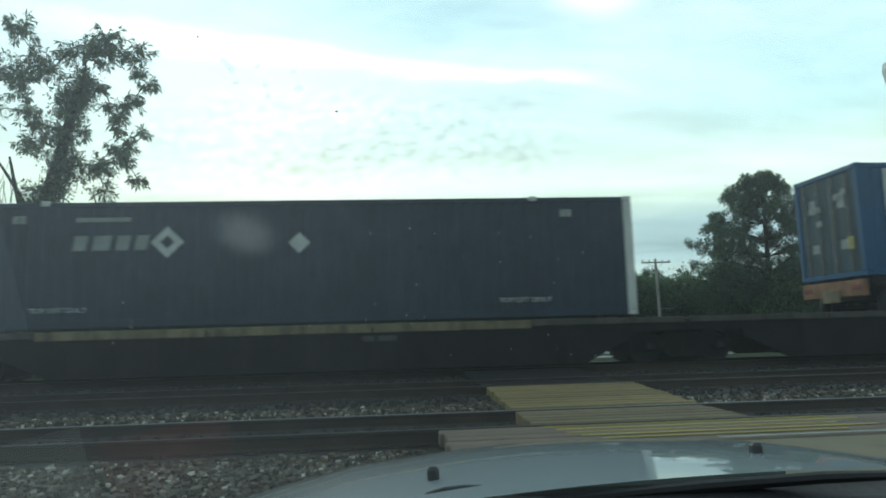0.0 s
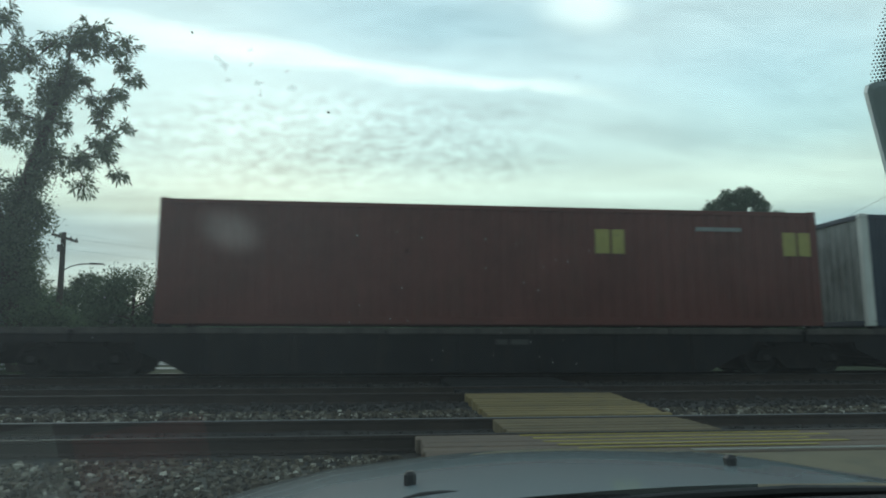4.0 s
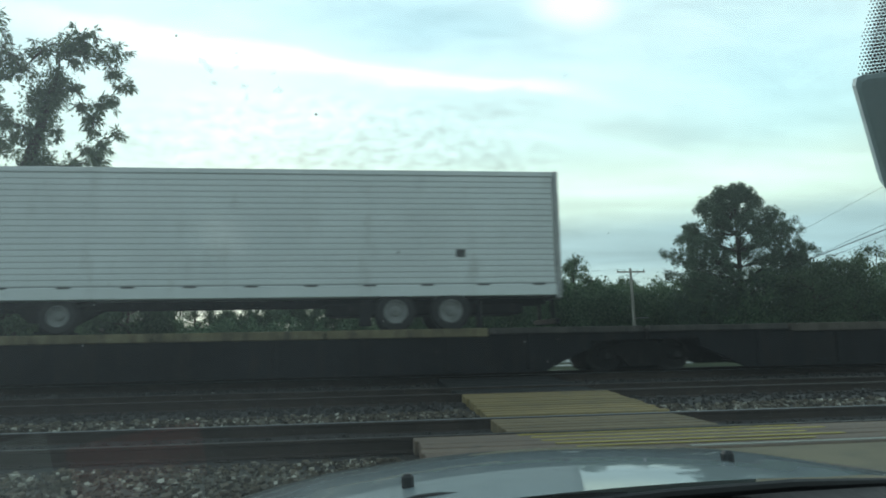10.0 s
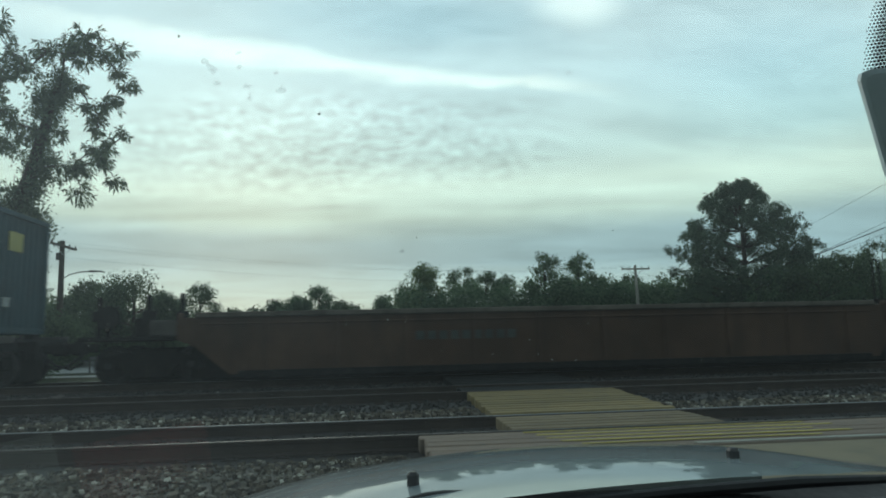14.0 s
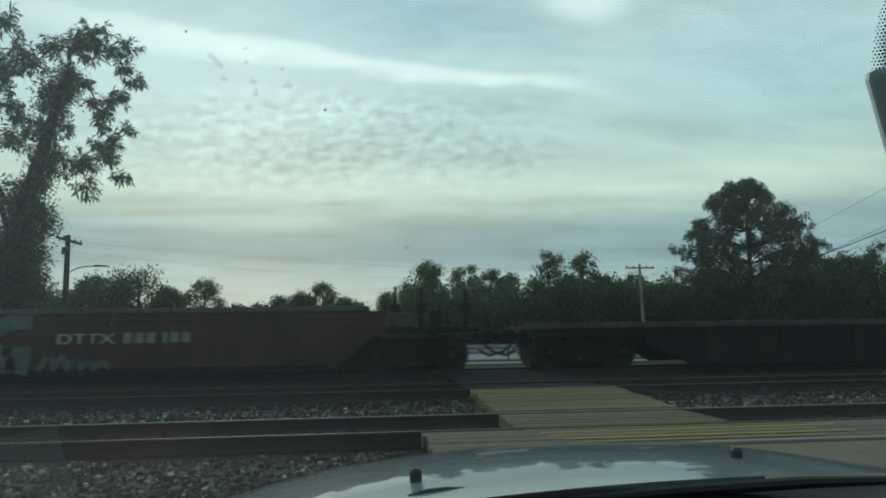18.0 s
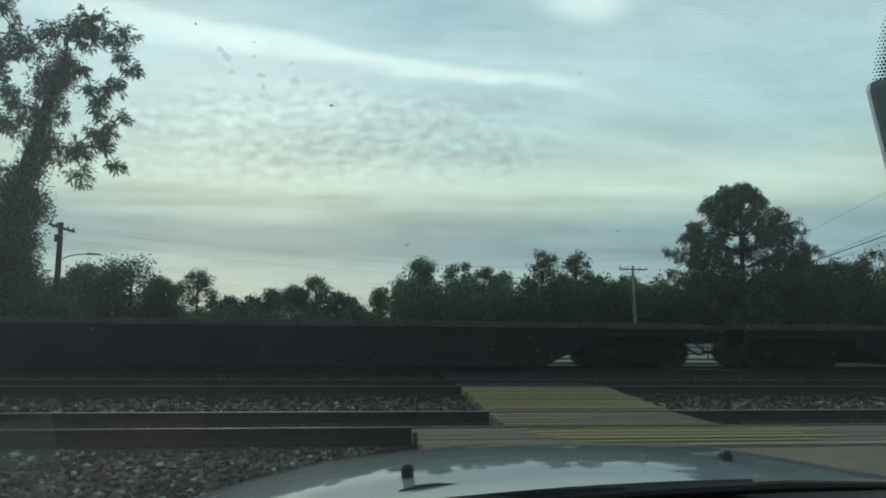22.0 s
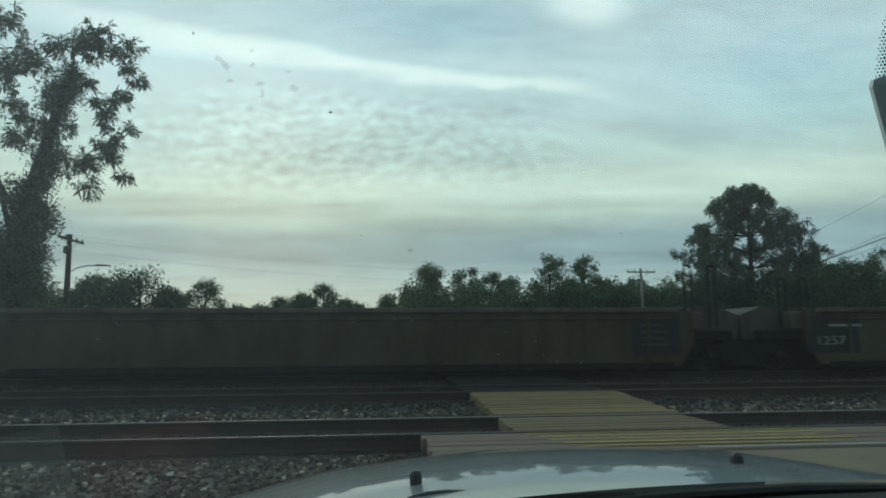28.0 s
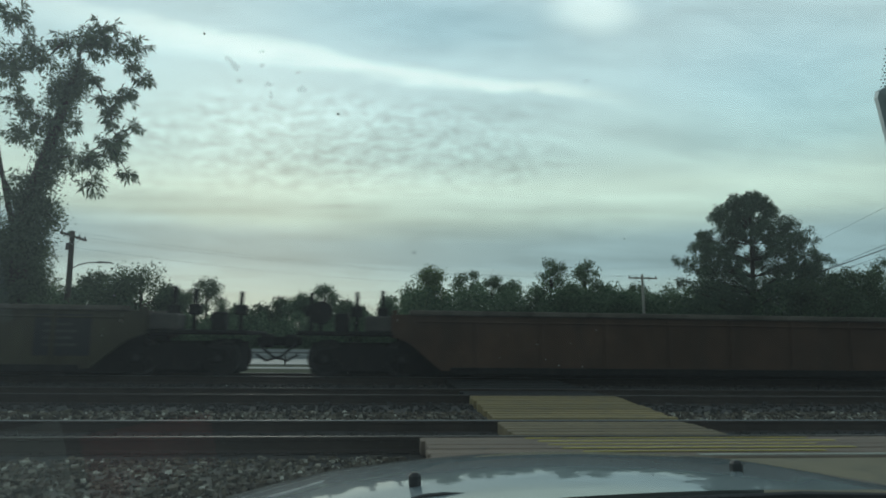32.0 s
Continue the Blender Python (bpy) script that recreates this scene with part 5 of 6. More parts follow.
part("ochre_side", Build().prism([(11.1, 0.20), (14.9, 0.20), (16.2, 0.55), (16.2, 0.98), (11.1, 0.98)], -0.075, -0.037), M_OLIVE, e2, "weathered ochre side plate")
part("ochre_edge", Build().box(11.1, 16.2, -0.09, 0.0, 0.90, 1.15, 0.015), M_OLIVE, e2, "weathered ochre deck edge")
spine_unit(155.2, 172.7, False, True, label=SP + "under a blue-green container", tan=M_DECK, load=(157.6, 173.2))
w1 = well_unit(177.0, 196.4, True, False, M_MAROON, "grimy brown-red empty well railcar")
w2 = well_unit(196.4, 215.8, False, False, M_OCHRE, "weathered ochre well railcar with black and white spray paint")
w3 = well_unit(215.8, 234.9, False, True, M_MAROON, "rusty brown well railcar with pale blue spray paint")
for a_, b_, f_, l_ in ((239.1, 256.5, 1, 0), (256.5, 275.3, 0, 0), (275.3, 292.7, 0, 1), (296.8, 314.2, 1, 0), (314.2, 332.6, 0, 0), (332.6, 350.2, 0, 1)):
    spine_unit(a_, b_, bool(f_), bool(l_), label=SP + "riding empty")
w5 = well_unit(354.0, 373.1, True, False, M_OLIVE, "grimy yellow-brown empty well railcar", sill=M_DECKDIM)
w6 = well_unit(373.1, 392.67, False, False, M_OLIVE, "grimy yellow-brown empty well railcar with a dark number panel", sill=M_DECKDIM)
w7 = well_unit(392.67, 411.5, False, True, M_OLIVE, "grimy yellow-brown empty well railcar with a dark number panel", sill=M_DECKDIM)
w8 = well_unit(415.7, 435.0, True, True, M_MAROON, "grimy brown-red empty well railcar")

white_post_container(-10.25, True)
blue_box_on_chassis()
red_container(47.12)
white_post_container(64.5, False)
blue_orange_container(82.2)
white_post_container(100.0, True)
reefer_trailer()
teal_container(157.45)


def markings():
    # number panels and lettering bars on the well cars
    for w in (w6, w7):
        flat(w, "number_panel", M_GRAFBLACK, 1.48, 2.85, 0.45, 1.36, "dark number panel", y=-0.064)
        lettering("unit_mark", "1257", 0.30, M_MARKDIM, w, 1.68, -0.070, 0.66, "faded pale figures", 0.72)
        flat(w, "code_bar", M_MARKDIM, 2.05, 2.95, 1.10, 1.16, "faded bar of lettering", y=-0.070)
    for w, L in ((w5, 19.1), (w6, 19.57), (w7, 18.83)):
        flat(w, "dark_panel", M_GRAFBLACK, L - 3.0, L - 1.8, 0.45, 1.36, "dark panel", y=-0.064)
        for i in range(4):
            flat(w, "code_bar", M_FAINT, L - 2.8, L - 2.1 - 0.1 * (i % 2), 0.66 + i * 0.15, 0.72 + i * 0.15, "faded bar of lettering", y=-0.070)
    lettering("car_mark", "DTTX", 0.32, M_MARK, w3, 11.2, -0.070, 0.80, "white stencilled letters", 1.2)
    for i in range(6):
        flat(w3, "code_bar", M_MARKDIM, 12.62 + i * 0.25, 12.80 + i * 0.25, 0.80, 1.03, "faded bar of lettering", y=-0.066)
    for i in range(9):
        part("code_bar", Build().box(6.0 + i * 0.27, 6.2 + i * 0.27, -0.07, -0.066, 0.85, 1.05), M_FAINT, w1, "faded bar of lettering")


markings()


def spray_paint():
    """Wide strokes of spray paint on two of the well cars, without a reading."""
    r = random.Random(23)
    # black cloud with bold white strokes
    x0, x1, steps = 8.6, 16.6, 26
    top = [(x0 + (x1 - x0) * i / steps, 1.43 - 0.08 * r.random() - (0.35 * max(0, i - 22) / 4)) for i in range(steps + 1)]
    bot = [(x0 + (x1 - x0) * i / steps, 0.26 + 0.06 * r.random()) for i in range(steps, -1, -1)]
    poly_flat(w2, "spray_cloud", M_GRAFBLACK, [(x0 - 0.25, 0.8)] + top + [(x1 + 0.45, 0.75)] + bot, "black spray-painted cloud", y=-0.108)
    x, k = x0, 0
    while x < x1 - 0.2:
        w = r.uniform(0.62, 0.98)
        g = [[(x + w * (i / 2) + r.uniform(-0.07, 0.07), 0.34 + 1.02 * j / 3 + r.uniform(-0.07, 0.07)) for j in range(4)] for i in range(3)]
        lines = [[g[0][0], g[0][1], g[0][3], g[1][3], g[2][3]], [g[2][3], g[2][2], g[1][1], g[2][0]], [g[0][1], g[1][2], g[2][1]], [g[1][0], g[1][1]]]
        r.shuffle(lines)
        strokes(w2, "spray_stroke", M_GRAFWHITE, lines[:3], r.uniform(0.07, 0.11), "white spray-painted stroke", y=-0.113 - 0.002 * (k % 2))
        if k % 2:
            cx_, cz_ = x + w * 0.5, r.uniform(0.55, 1.1)
            blob = [(cx_ + 0.17 * math.cos(a * 0.7854) * r.uniform(0.7, 1.2), cz_ + 0.13 * math.sin(a * 0.7854) * r.uniform(0.7, 1.2)) for a in range(8)]
            poly_flat(w2, "spray_blob", M_GRAFWHITE, blob, "white spray-painted patch", y=-0.112)
        x += w
        k += 1
    # dull pale blue shapes over brown paint
    x, k = 3.7, 0
    while x < 10.2:
        w = r.uniform(0.85, 1.15)
        g = [[(x + w * i / 2 + r.uniform(-0.10, 0.10), 0.36 + 0.96 * j / 3 + r.uniform(-0.08, 0.08)) for j in range(4)] for i in range(3)]
        kinds = [[g[0][0], g[0][1], g[0][3]], [g[0][3], g[1][3], g[2][2], g[1][1]], [g[1][2], g[2][1], g[2][0]], [g[0][1], g[1][1], g[2][1]],
                 [g[2][3], g[2][2], g[2][0]], [g[0][0], g[1][0], g[2][0]], [g[0][2], g[1][3], g[2][3]], [g[0][3], g[1][1], g[2][0]]]
        r.shuffle(kinds)
        for j, line in enumerate(kinds[:4]):
            strokes(w3, "spray_stroke", M_GRAFBLUE, [line], r.uniform(0.20, 0.34), "dull pale blue spray-painted stroke", y=-0.106 - 0.0012 * j - 0.005 * (k % 2))
        x += w * 1.02
        k += 1
    for i in range(5):
        x = 10.9 + i * 0.28
        strokes(w3, "spray_stroke", M_GRAFBLUE, [[(x, 0.28), (x + 0.2, 0.58 - 0.05 * i), (x + 0.34, 0.30)]], 0.13, "dull pale blue spray-painted stroke", y=-0.120 - 0.0012 * i)


spray_paint()


# ---- trees and distance ----
def leaves(name, blobs, count, size, material, flat_=0.8, long_=2.0, per=9, spread=1.0):
    """Many small leaves on twigs that fill soft blobs (x, y, z, radius)."""
    blobs = np.array(blobs, float)
    wt = blobs[:, 3] ** 2.0
    twigs = max(1, count // per)
    pick = rng.choice(len(blobs), twigs, p=wt / wt.sum())
    d = rng.normal(size=(twigs, 3))
    d /= np.linalg.norm(d, axis=1)[:, None]
    rad = rng.random(twigs) ** 0.5 * 1.12
    tip = blobs[pick, :3] + d * (blobs[pick, 3] * rad)[:, None] * (1, 1, flat_)
    run = d + rng.normal(size=(twigs, 3)) * 0.6 + (0, 0, -0.25)
    run /= np.linalg.norm(run, axis=1)[:, None]
    count = twigs * per
    k = np.repeat(np.arange(twigs), per)
    c = tip[k] + run[k] * (rng.uniform(-1.6, 1.6, count) * size * spread)[:, None] + rng.normal(size=(count, 3)) * size * 0.55 * spread
    t = run[k] * 0.9 + rng.normal(size=(count, 3)) * 0.75
    t[:, 2] -= 0.35
    t /= np.linalg.norm(t, axis=1)[:, None]
    s_ = np.cross(t, rng.normal(size=(count, 3)))
    s_ /= np.linalg.norm(s_, axis=1)[:, None]
    n = np.cross(t, s_)
    L = size * rng.uniform(0.6, 1.3, count)[:, None]
    w = L / long_
    quad = np.stack([c - t * L * 0.5, c + s_ * w * 0.5 + n * L * 0.06, c + t * L * 0.5, c - s_ * w * 0.5 + n * L * 0.06], 1)
    me = bpy.data.meshes.new(name)
    me.from_pydata(quad.reshape(-1, 3).tolist(), [], np.arange(4 * count).reshape(-1, 4).tolist())
    me.materials.append(material)
    return me


def limb(b, p0, p1, r0, r1, bend=0.15, n=5):
    p0, p1 = Vector(p0), Vector(p1)
    L = (p1 - p0).length
    off = Vector((random.uniform(-1, 1), random.uniform(-1, 1), random.uniform(-0.3, 0.6))) * bend * L
    pts = [p0.lerp(p1, i / n) + off * math.sin(math.pi * i / n) * 0.5 for i in range(n + 1)]
    b.tube(pts, [r0 + (r1 - r0) * i / n for i in range(n + 1)], 7)
    return pts


def rosettes(name, tips, length, material, per=9, broad=3.6):
    """Long leaves that fan out and droop from the ends of twigs: tips of (x, y, z, outward x, outward z)."""
    vs, fs = [], []
    for x, y, z, ox, oz in tips:
        c = Vector((x, y, z))
        axis = Vector((ox, rng.normal() * 0.5, oz - 0.15)).normalized()
        side = axis.cross(Vector((0.1, 0.3, 1.0))).normalized()
        over = axis.cross(side)
        for i in range(per):
            a = 6.283 * (i + rng.random() * 0.8) / per
            fan = rng.uniform(0.35, 1.25)
            d = (axis * math.cos(fan) + (side * math.cos(a) + over * math.sin(a)) * math.sin(fan)).normalized()
            d = (d + Vector((0, 0, -0.25))).normalized()
            n = length * rng.uniform(0.65, 1.15)
            w = d.cross(Vector((rng.normal(), rng.normal(), rng.normal()))).normalized() * (n / broad / 2)
            s0 = c + d * 0.03 - axis * rng.uniform(0, 0.22)
            k = len(vs)
            vs += [tuple(s0), tuple(s0 + d * n * 0.5 + w), tuple(s0 + d * n + Vector((0, 0, -0.10 * n))), tuple(s0 + d * n * 0.5 - w)]
            fs.append((k, k + 1, k + 2, k + 3))
    return raw_mesh(name, vs, fs, material)


def vine_tree():
    ox, Y, oz = -15.0, 30.0, -0.52
    t = thing("vine_tree", "tall broadleaf tree with an open crown, its trunk wrapped in vines", "tree", at=(ox, Y, oz))
    crown = [(-13.8, 14.9, 0.56), (-12.7, 14.8, 0.56), (-11.6, 14.5, 0.5), (-12.8, 14.1, 0.62), (-11.8, 13.7, 0.43), (-13.6, 13.9, 0.56), (-11.4, 13.1,
             0.35), (-10.8, 12.4, 0.4), (-13.1, 12.4, 0.31), (-12.9, 11.7, 0.35), (-11.8, 12.1, 0.35), (-11.7, 11.5, 0.43), (-12.2, 11.1, 0.35), (-12.1,
             10.5, 0.4), (-11.4, 10.5, 0.25), (-12.8, 9.8, 0.43), (-11.9, 9.8, 0.4), (-12.3, 9.2, 0.43), (-11.6, 9.0, 0.37), (-13.2, 8.8, 0.5), (-12.6,
             8.5, 0.43), (-11.6, 8.3, 0.35), (-13.1, 7.7, 0.47), (-16.4, 14.9, 0.68), (-16.0, 14.0, 0.62), (-16.7, 13.4, 0.62), (-16.2, 12.4, 0.62),
             (-14.8, 14.3, 0.5), (-15.3, 13.2, 0.5), (-15.7, 10.8, 0.43), (-16.3, 10.0, 0.62), (-14.2, 10.6, 0.31), (-16.6, 11.5, 0.5), (-18.2, 13.6, 1.0), (-18.6, 11.6, 0.9)]
    wood = Build()
    spine = [Vector(p) for p in ((0.1, 0, 0), (-0.5, 0, 2.5), (-0.65, 0, 5.0), (-0.45, 0, 7.4), (0.05, 0, 9.3), (0.4, 0, 11.0), (0.8, 0, 12.7), (1.1, 0, 14.0))]
    wood.tube(spine, [0.45, 0.40, 0.36, 0.32, 0.28, 0.22, 0.15, 0.06], 9)
    tips, nodes = [], [(p, 0.0) for p in spine[3:]]
    reach = lambda q: min((q - Vector((p.x, 0, p.z))).length for p in spine[3:])
    for x, z, r in sorted(crown, key=lambda c: reach(Vector((c[0] - ox, 0, c[1] - oz)))):
        e = Vector((x - ox, rng.uniform(-0.9, 0.9), z - oz))
        far = reach(e)
        src = min((n for n in nodes if n[1] < far), key=lambda n: (n[0] - e).length + (0.0 if n[1] else 0.4))[0]
        limb(wood, src, e, 0.06 if far < 1.5 else 0.035, 0.014, 0.30)
        nodes.append((e, far))
        for _ in range(int(92 * r * r) + 7):
            d = Vector((rng.normal(), rng.normal() * 0.9, rng.normal() * 0.85))
            d = d.normalized() * (r * rng.uniform(0.25, 1.32))
            q = e + d
            tips.append((q.x, q.y, q.z, d.x * 1.5 + (q.x - src.x) * 0.25, d.z))
            if rng.random() < 0.4:
                limb(wood, e, q, 0.012, 0.006, 0.2, 2)
    limb(wood, spine[2], (-2.2, 0.3, 9.9), 0.16, 0.05, 0.1)
    limb(wood, (-1.2, 0.2, 7.4), (-3.2, 0.0, 10.6), 0.10, 0.03, 0.1)
    limb(wood, (-0.35, 0.0, 7.6), (0.55, 0.1, 6.5), 0.05, 0.02, 0.1)
    part("trunk", wood, M_BARK, t, "dark leaning trunk and limbs")
    part("crown", rosettes("crown", tips, 0.35, M_LEAFV, 7, 4.2), M_LEAFV, t, "open crown of long drooping leaves")
    vine = []
    for i in range(110):
        f = rng.uniform(0.9, 6.7)
        k = spine[int(f)].lerp(spine[int(f) + 1], f % 1)
        w = 0.30 + 0.11 * (6.7 - f)
        vine.append((k.x + rng.normal() * w * 0.62, rng.normal() * 0.5, k.z, rng.uniform(0.22, 0.42) * (1.0 if f > 3 else 1.5)))
    part("vines", leaves("vines", vine, 30000, 0.15, M_LEAFV, per=7, spread=1.5), M_LEAFV, t, "dense hanging vines round the trunk")
    hang = Build()
    for i in range(34):
        x, z = rng.uniform(-3.2, -0.3), rng.uniform(6.0, 10.0)
        hang.tube([(x, rng.uniform(-0.5, 0.5), z), (x + rng.uniform(-0.15, 0.15), 0, z - rng.uniform(0.8, 2.4))], 0.014, 4)
    part("hanging_stems", hang, M_BARK, t, "bare hanging stems")
    base = [(rng.uniform(-4.5, -0.4), rng.uniform(-1.5, 2.0), rng.uniform(0.6, 5.6), rng.uniform(0.6, 1.1)) for _ in range(30)]
    base += [(rng.uniform(-0.6, 2.2), rng.uniform(-1.5, 2.0), rng.uniform(0.5, 2.4), rng.uniform(0.5, 0.9)) for _ in range(16)]
    part("undergrowth", leaves("undergrowth", base, 30000, 0.17, M_LEAFA), M_LEAFA, t, "dark bushy undergrowth at the foot")


def broad_tree(name, label, x, y, top, r, material, n=4500, leaf=0.22, airy=0, low=0.12, lean=0.0, group="trees behind the railway"):
    gz = ground_z(y)
    t = thing(name, label, "tree", group, at=(x, y, gz))
    H = top - gz
    wood = Build()
    tr = limb(wood, (0, 0, 0), (lean, 0, H * 0.80), 0.045 * H ** 0.8, 0.05, 0.04, 6)
    blobs = []
    k = 46
    for i in range(k):
        f = low + (0.97 - low) * (i + rng.random()) / k
        wide = r * (max(0.0, 1 - max(0.0, (f - 0.50) / 0.50) ** 2.0)) ** 0.5
        a, q = rng.uniform(0, 6.283), rng.uniform(0.15, 1.0) ** 0.6
        br = rng.uniform(0.17, 0.34) * r * (0.85 if airy else 1.05)
        q = min(q, max(0.1, 1 - 0.5 * br / max(wide, 0.1)))
        px, py, pz = lean * f + math.cos(a) * wide * q, math.sin(a) * wide * q, f * H - br * 0.5
        blobs.append((px, py, pz, br))
        if i % 2 == 0:
            limb(wood, tr[min(6, max(1, int(f * 6)))], (px, py, pz), 0.06, 0.015, 0.12, 4)
    part("trunk", wood, M_BARK, t)
    part("crown", leaves("crown", blobs, n, leaf, material, per=6, spread=1.3 if airy else 1.1), material, t)
    return t


def pine():
    x, y, top = 33.8, 56.0, 15.0
    gz = ground_z(y)
    t = thing("pine_tree", "tall dark pine with a broad tufted crown", "tree", at=(x, y, gz))
    H = top - gz
    wood = Build()
    tr = limb(wood, (0, 0, 0), (0.1, 0, H * 0.96), 0.36, 0.06, 0.02, 10)
    tufts = []
    for i in range(215):
        drop = 0.4 + 13.0 * ((i + rng.random()) / 215) ** 0.82
        reach = min(6.4, 1.86 * drop ** 0.67) * rng.uniform(0.66, 1.05)
        a = i * 2.39996 + rng.normal() * 0.3
        lift = rng.uniform(-0.02, 0.07) * reach
        ex, ey, ez = math.cos(a) * reach, math.sin(a) * reach * 0.8, H - drop - 0.35 + lift
        limb(wood, tr[min(10, max(1, int((H - drop - 0.6) / H * 10.4)))], (ex * 0.94, ey * 0.94, ez - 0.1), 0.055, 0.02, 0.06, 3)
        # tufts stand up in a bunch along the outer half of each limb
        for q in (0.40, 0.58, 0.74, 0.86, 0.94, 1.0, 1.0):
            if rng.random() < (0.25 if q < 0.6 else 0.06):
                continue
            br = rng.uniform(0.28, 0.44)
            w = 0.30 if q > 0.8 else 0.22
            tufts.append((ex * q + rng.normal() * w, ey * q + rng.normal() * w, ez - (1 - q * q) * lift + rng.uniform(-0.15, 0.45), br))
    tufts += [(0.1 + rng.normal() * 0.15, 0, H - 0.42 - 0.45 * k, 0.34 + 0.05 * k) for k in range(4)]
    part("trunk", wood, M_BARK, t)
    part("crown", leaves("crown", tufts, 230000, 0.155, M_NEEDLE, 1.15, 2.5, per=5, spread=0.45), M_NEEDLE, t, "dark tufts of needles")


def undergrowth(name, label, zones, count, leaf, material):
    blobs = []
    for x0, x1, y0, y1, h0, h1, n in zones:
        for _ in range(n):
            h = rng.uniform(h0, h1)
            x, y = rng.uniform(x0, x1), rng.uniform(y0, y1)
            z = ground_z(y)
            while h > 0.2:
                r = rng.uniform(0.7, 1.2)
                blobs.append((x + rng.normal() * 0.4, y + rng.normal() * 0.4, z + h, r))
                h -= r * 1.1
    tagged(new(name, leaves(name, blobs, count, leaf, material)), label, "bushes", kind="stuff")


rng = np.random.default_rng(31)
random.seed(31)
vine_tree()
rng = np.random.default_rng(12)
pine()
rng = np.random.default_rng(5)
TREE = "leafy green tree in the belt behind the far road"
for x, y, top, r, m, airy in (
        (-21.5, 52, 6.0, 1.1, M_LEAFA, 1), (-17.4, 50, 6.2, 2.7, M_LEAFA, 0), (-20.2, 53, 5.2, 1.4, M_LEAFA, 0), (-15.6, 51, 4.8, 1.2, M_LEAFA, 0), (-17.3, 68, 6.8, 2.1, M_LEAFA, 1),
        (-14.9, 72, 4.5, 1.0, M_LEAFA, 1), (-12.2, 70, 4.4, 1.5, M_LEAFA, 0), (-10.5, 72, 5.2, 1.3, M_LEAFA, 1), (-7.9, 70, 5.6, 1.6, M_LEAFB, 0), (-5.7, 71, 6.8, 1.7, M_LEAFB, 1),
        (-2.7, 66, 4.8, 1.9, M_LEAFA, 0), (0.9, 72, 5.7, 1.7, M_LEAFB, 1), (5.1, 66, 8.5, 1.9, M_LEAFC, 0), (3.9, 67, 5.9, 1.4, M_LEAFC, 0), (9.8, 70, 8.5, 2.1, M_LEAFB, 1),
        (12.6, 72, 8.3, 1.8, M_LEAFB, 1), (14.7, 71, 7.7, 1.7, M_LEAFB, 1), (17.2, 64, 9.4, 2.0, M_LEAFB, 1), (21.4, 66, 9.4, 1.8, M_LEAFB, 1), (19.9, 68, 7.5, 2.4, M_LEAFB, 0),
        (25.5, 70, 7.4, 1.8, M_LEAFB, 0), (30.1, 74, 8.0, 1.8, M_LEAFA, 1), (32.2, 70, 6.9, 2.3, M_LEAFB, 0), (33.5, 66, 6.4, 1.7, M_LEAFA, 0), (42.6, 60, 9.0, 2.2, M_LEAFA, 0),
        (43.7, 57, 8.1, 2.0, M_LEAFA, 0), (46.9, 60, 6.9, 2.0, M_LEAFA, 0), (52.4, 62, 10.2, 2.3, M_LEAFA, 1), (36.5, 50, 6.8, 2.6, M_LEAFA, 0), (40.6, 51, 7.4, 2.4, M_LEAFA, 0),
        (56.3, 60, 9.2, 2.8, M_LEAFA, 0), (-22.4, 42, 6.8, 2.4, M_LEAFA, 0), (-21.1, 46, 4.4, 1.8, M_LEAFA, 0)):
    broad_tree("tree", TREE, x, y, top, r * (1.2 if airy else 1.3), m, n=8500 if airy else 14000, leaf=0.23 if y > 55 else 0.20, airy=airy)
undergrowth("bushes", "dense green undergrowth below the trees",
            [(-45, -16, 49, 56, 1.5, 4.0, 60), (-22, 2, 62, 70, 1.5, 3.4, 90), (2.5, 34, 60, 68, 3.2, 6.5, 170), (30, 62, 50, 58, 2.5, 6.6, 130), (-32, -18, 36, 44, 2, 5.0, 40), (60, 110, 50, 66, 3, 8, 60), (-110, -45, 50, 66, 3, 8, 60)],
            300000, 0.30, M_LEAFB)


def far_woods():
    """The belt of woods that closes the horizon all round."""
    blobs = []
    for i in range(420):
        a = 6.283 * i / 420
        d = rng.uniform(105, 150)
        x, y = math.sin(a) * d * (1.6 if abs(math.sin(a)) > 0.6 else 1.0), math.cos(a) * d
        h = rng.uniform(2.2, 5.0)
        for k in range(4):
            blobs.append((x + rng.normal() * 2, y + rng.normal() * 2, -0.5 + h * (k + 0.3) / 4, rng.uniform(1.3, 2.2)))
    tagged(new("far_woods", leaves("far_woods", blobs, 60000, 0.75, M_LEAFA)), "distant belt of dark woods", "woods", kind="stuff")


far_woods()


def utility_pole(x, y, top, arm, label, lamp=False, arm_turn=0.0, wood=None, stout=1.0):
    gz = ground_z(y)
    p = thing("utility_pole", label, "utility pole", "utility poles", at=(x, y, gz))
    H, wood = top - gz, wood or M_POLE
    part("pole", Build().tube([(0.12, 0, -0.1), (0.06, 0, H * 0.5), (0, 0, H)], [0.17 * stout, 0.14 * stout, 0.11 * stout], 10), wood, p, "tapered wooden pole")
    for dz in (-0.35,):
        c = part("cross_arm", Build().box(-arm, arm, -0.16, -0.05, H + dz - 0.07, H + dz + 0.07, 0.01), wood, p, "wooden cross arm")
        c.rotation_euler = (0, 0, radians(arm_turn))
        for s in (-0.92, -0.45, 0.45, 0.92):
            part("insulator", Build().tube([(s * arm, -0.10, H + dz + 0.05), (s * arm, -0.10, H + dz + 0.24)], [0.05, 0.035], 8), M_PLASTIC, c, "dark insulator")
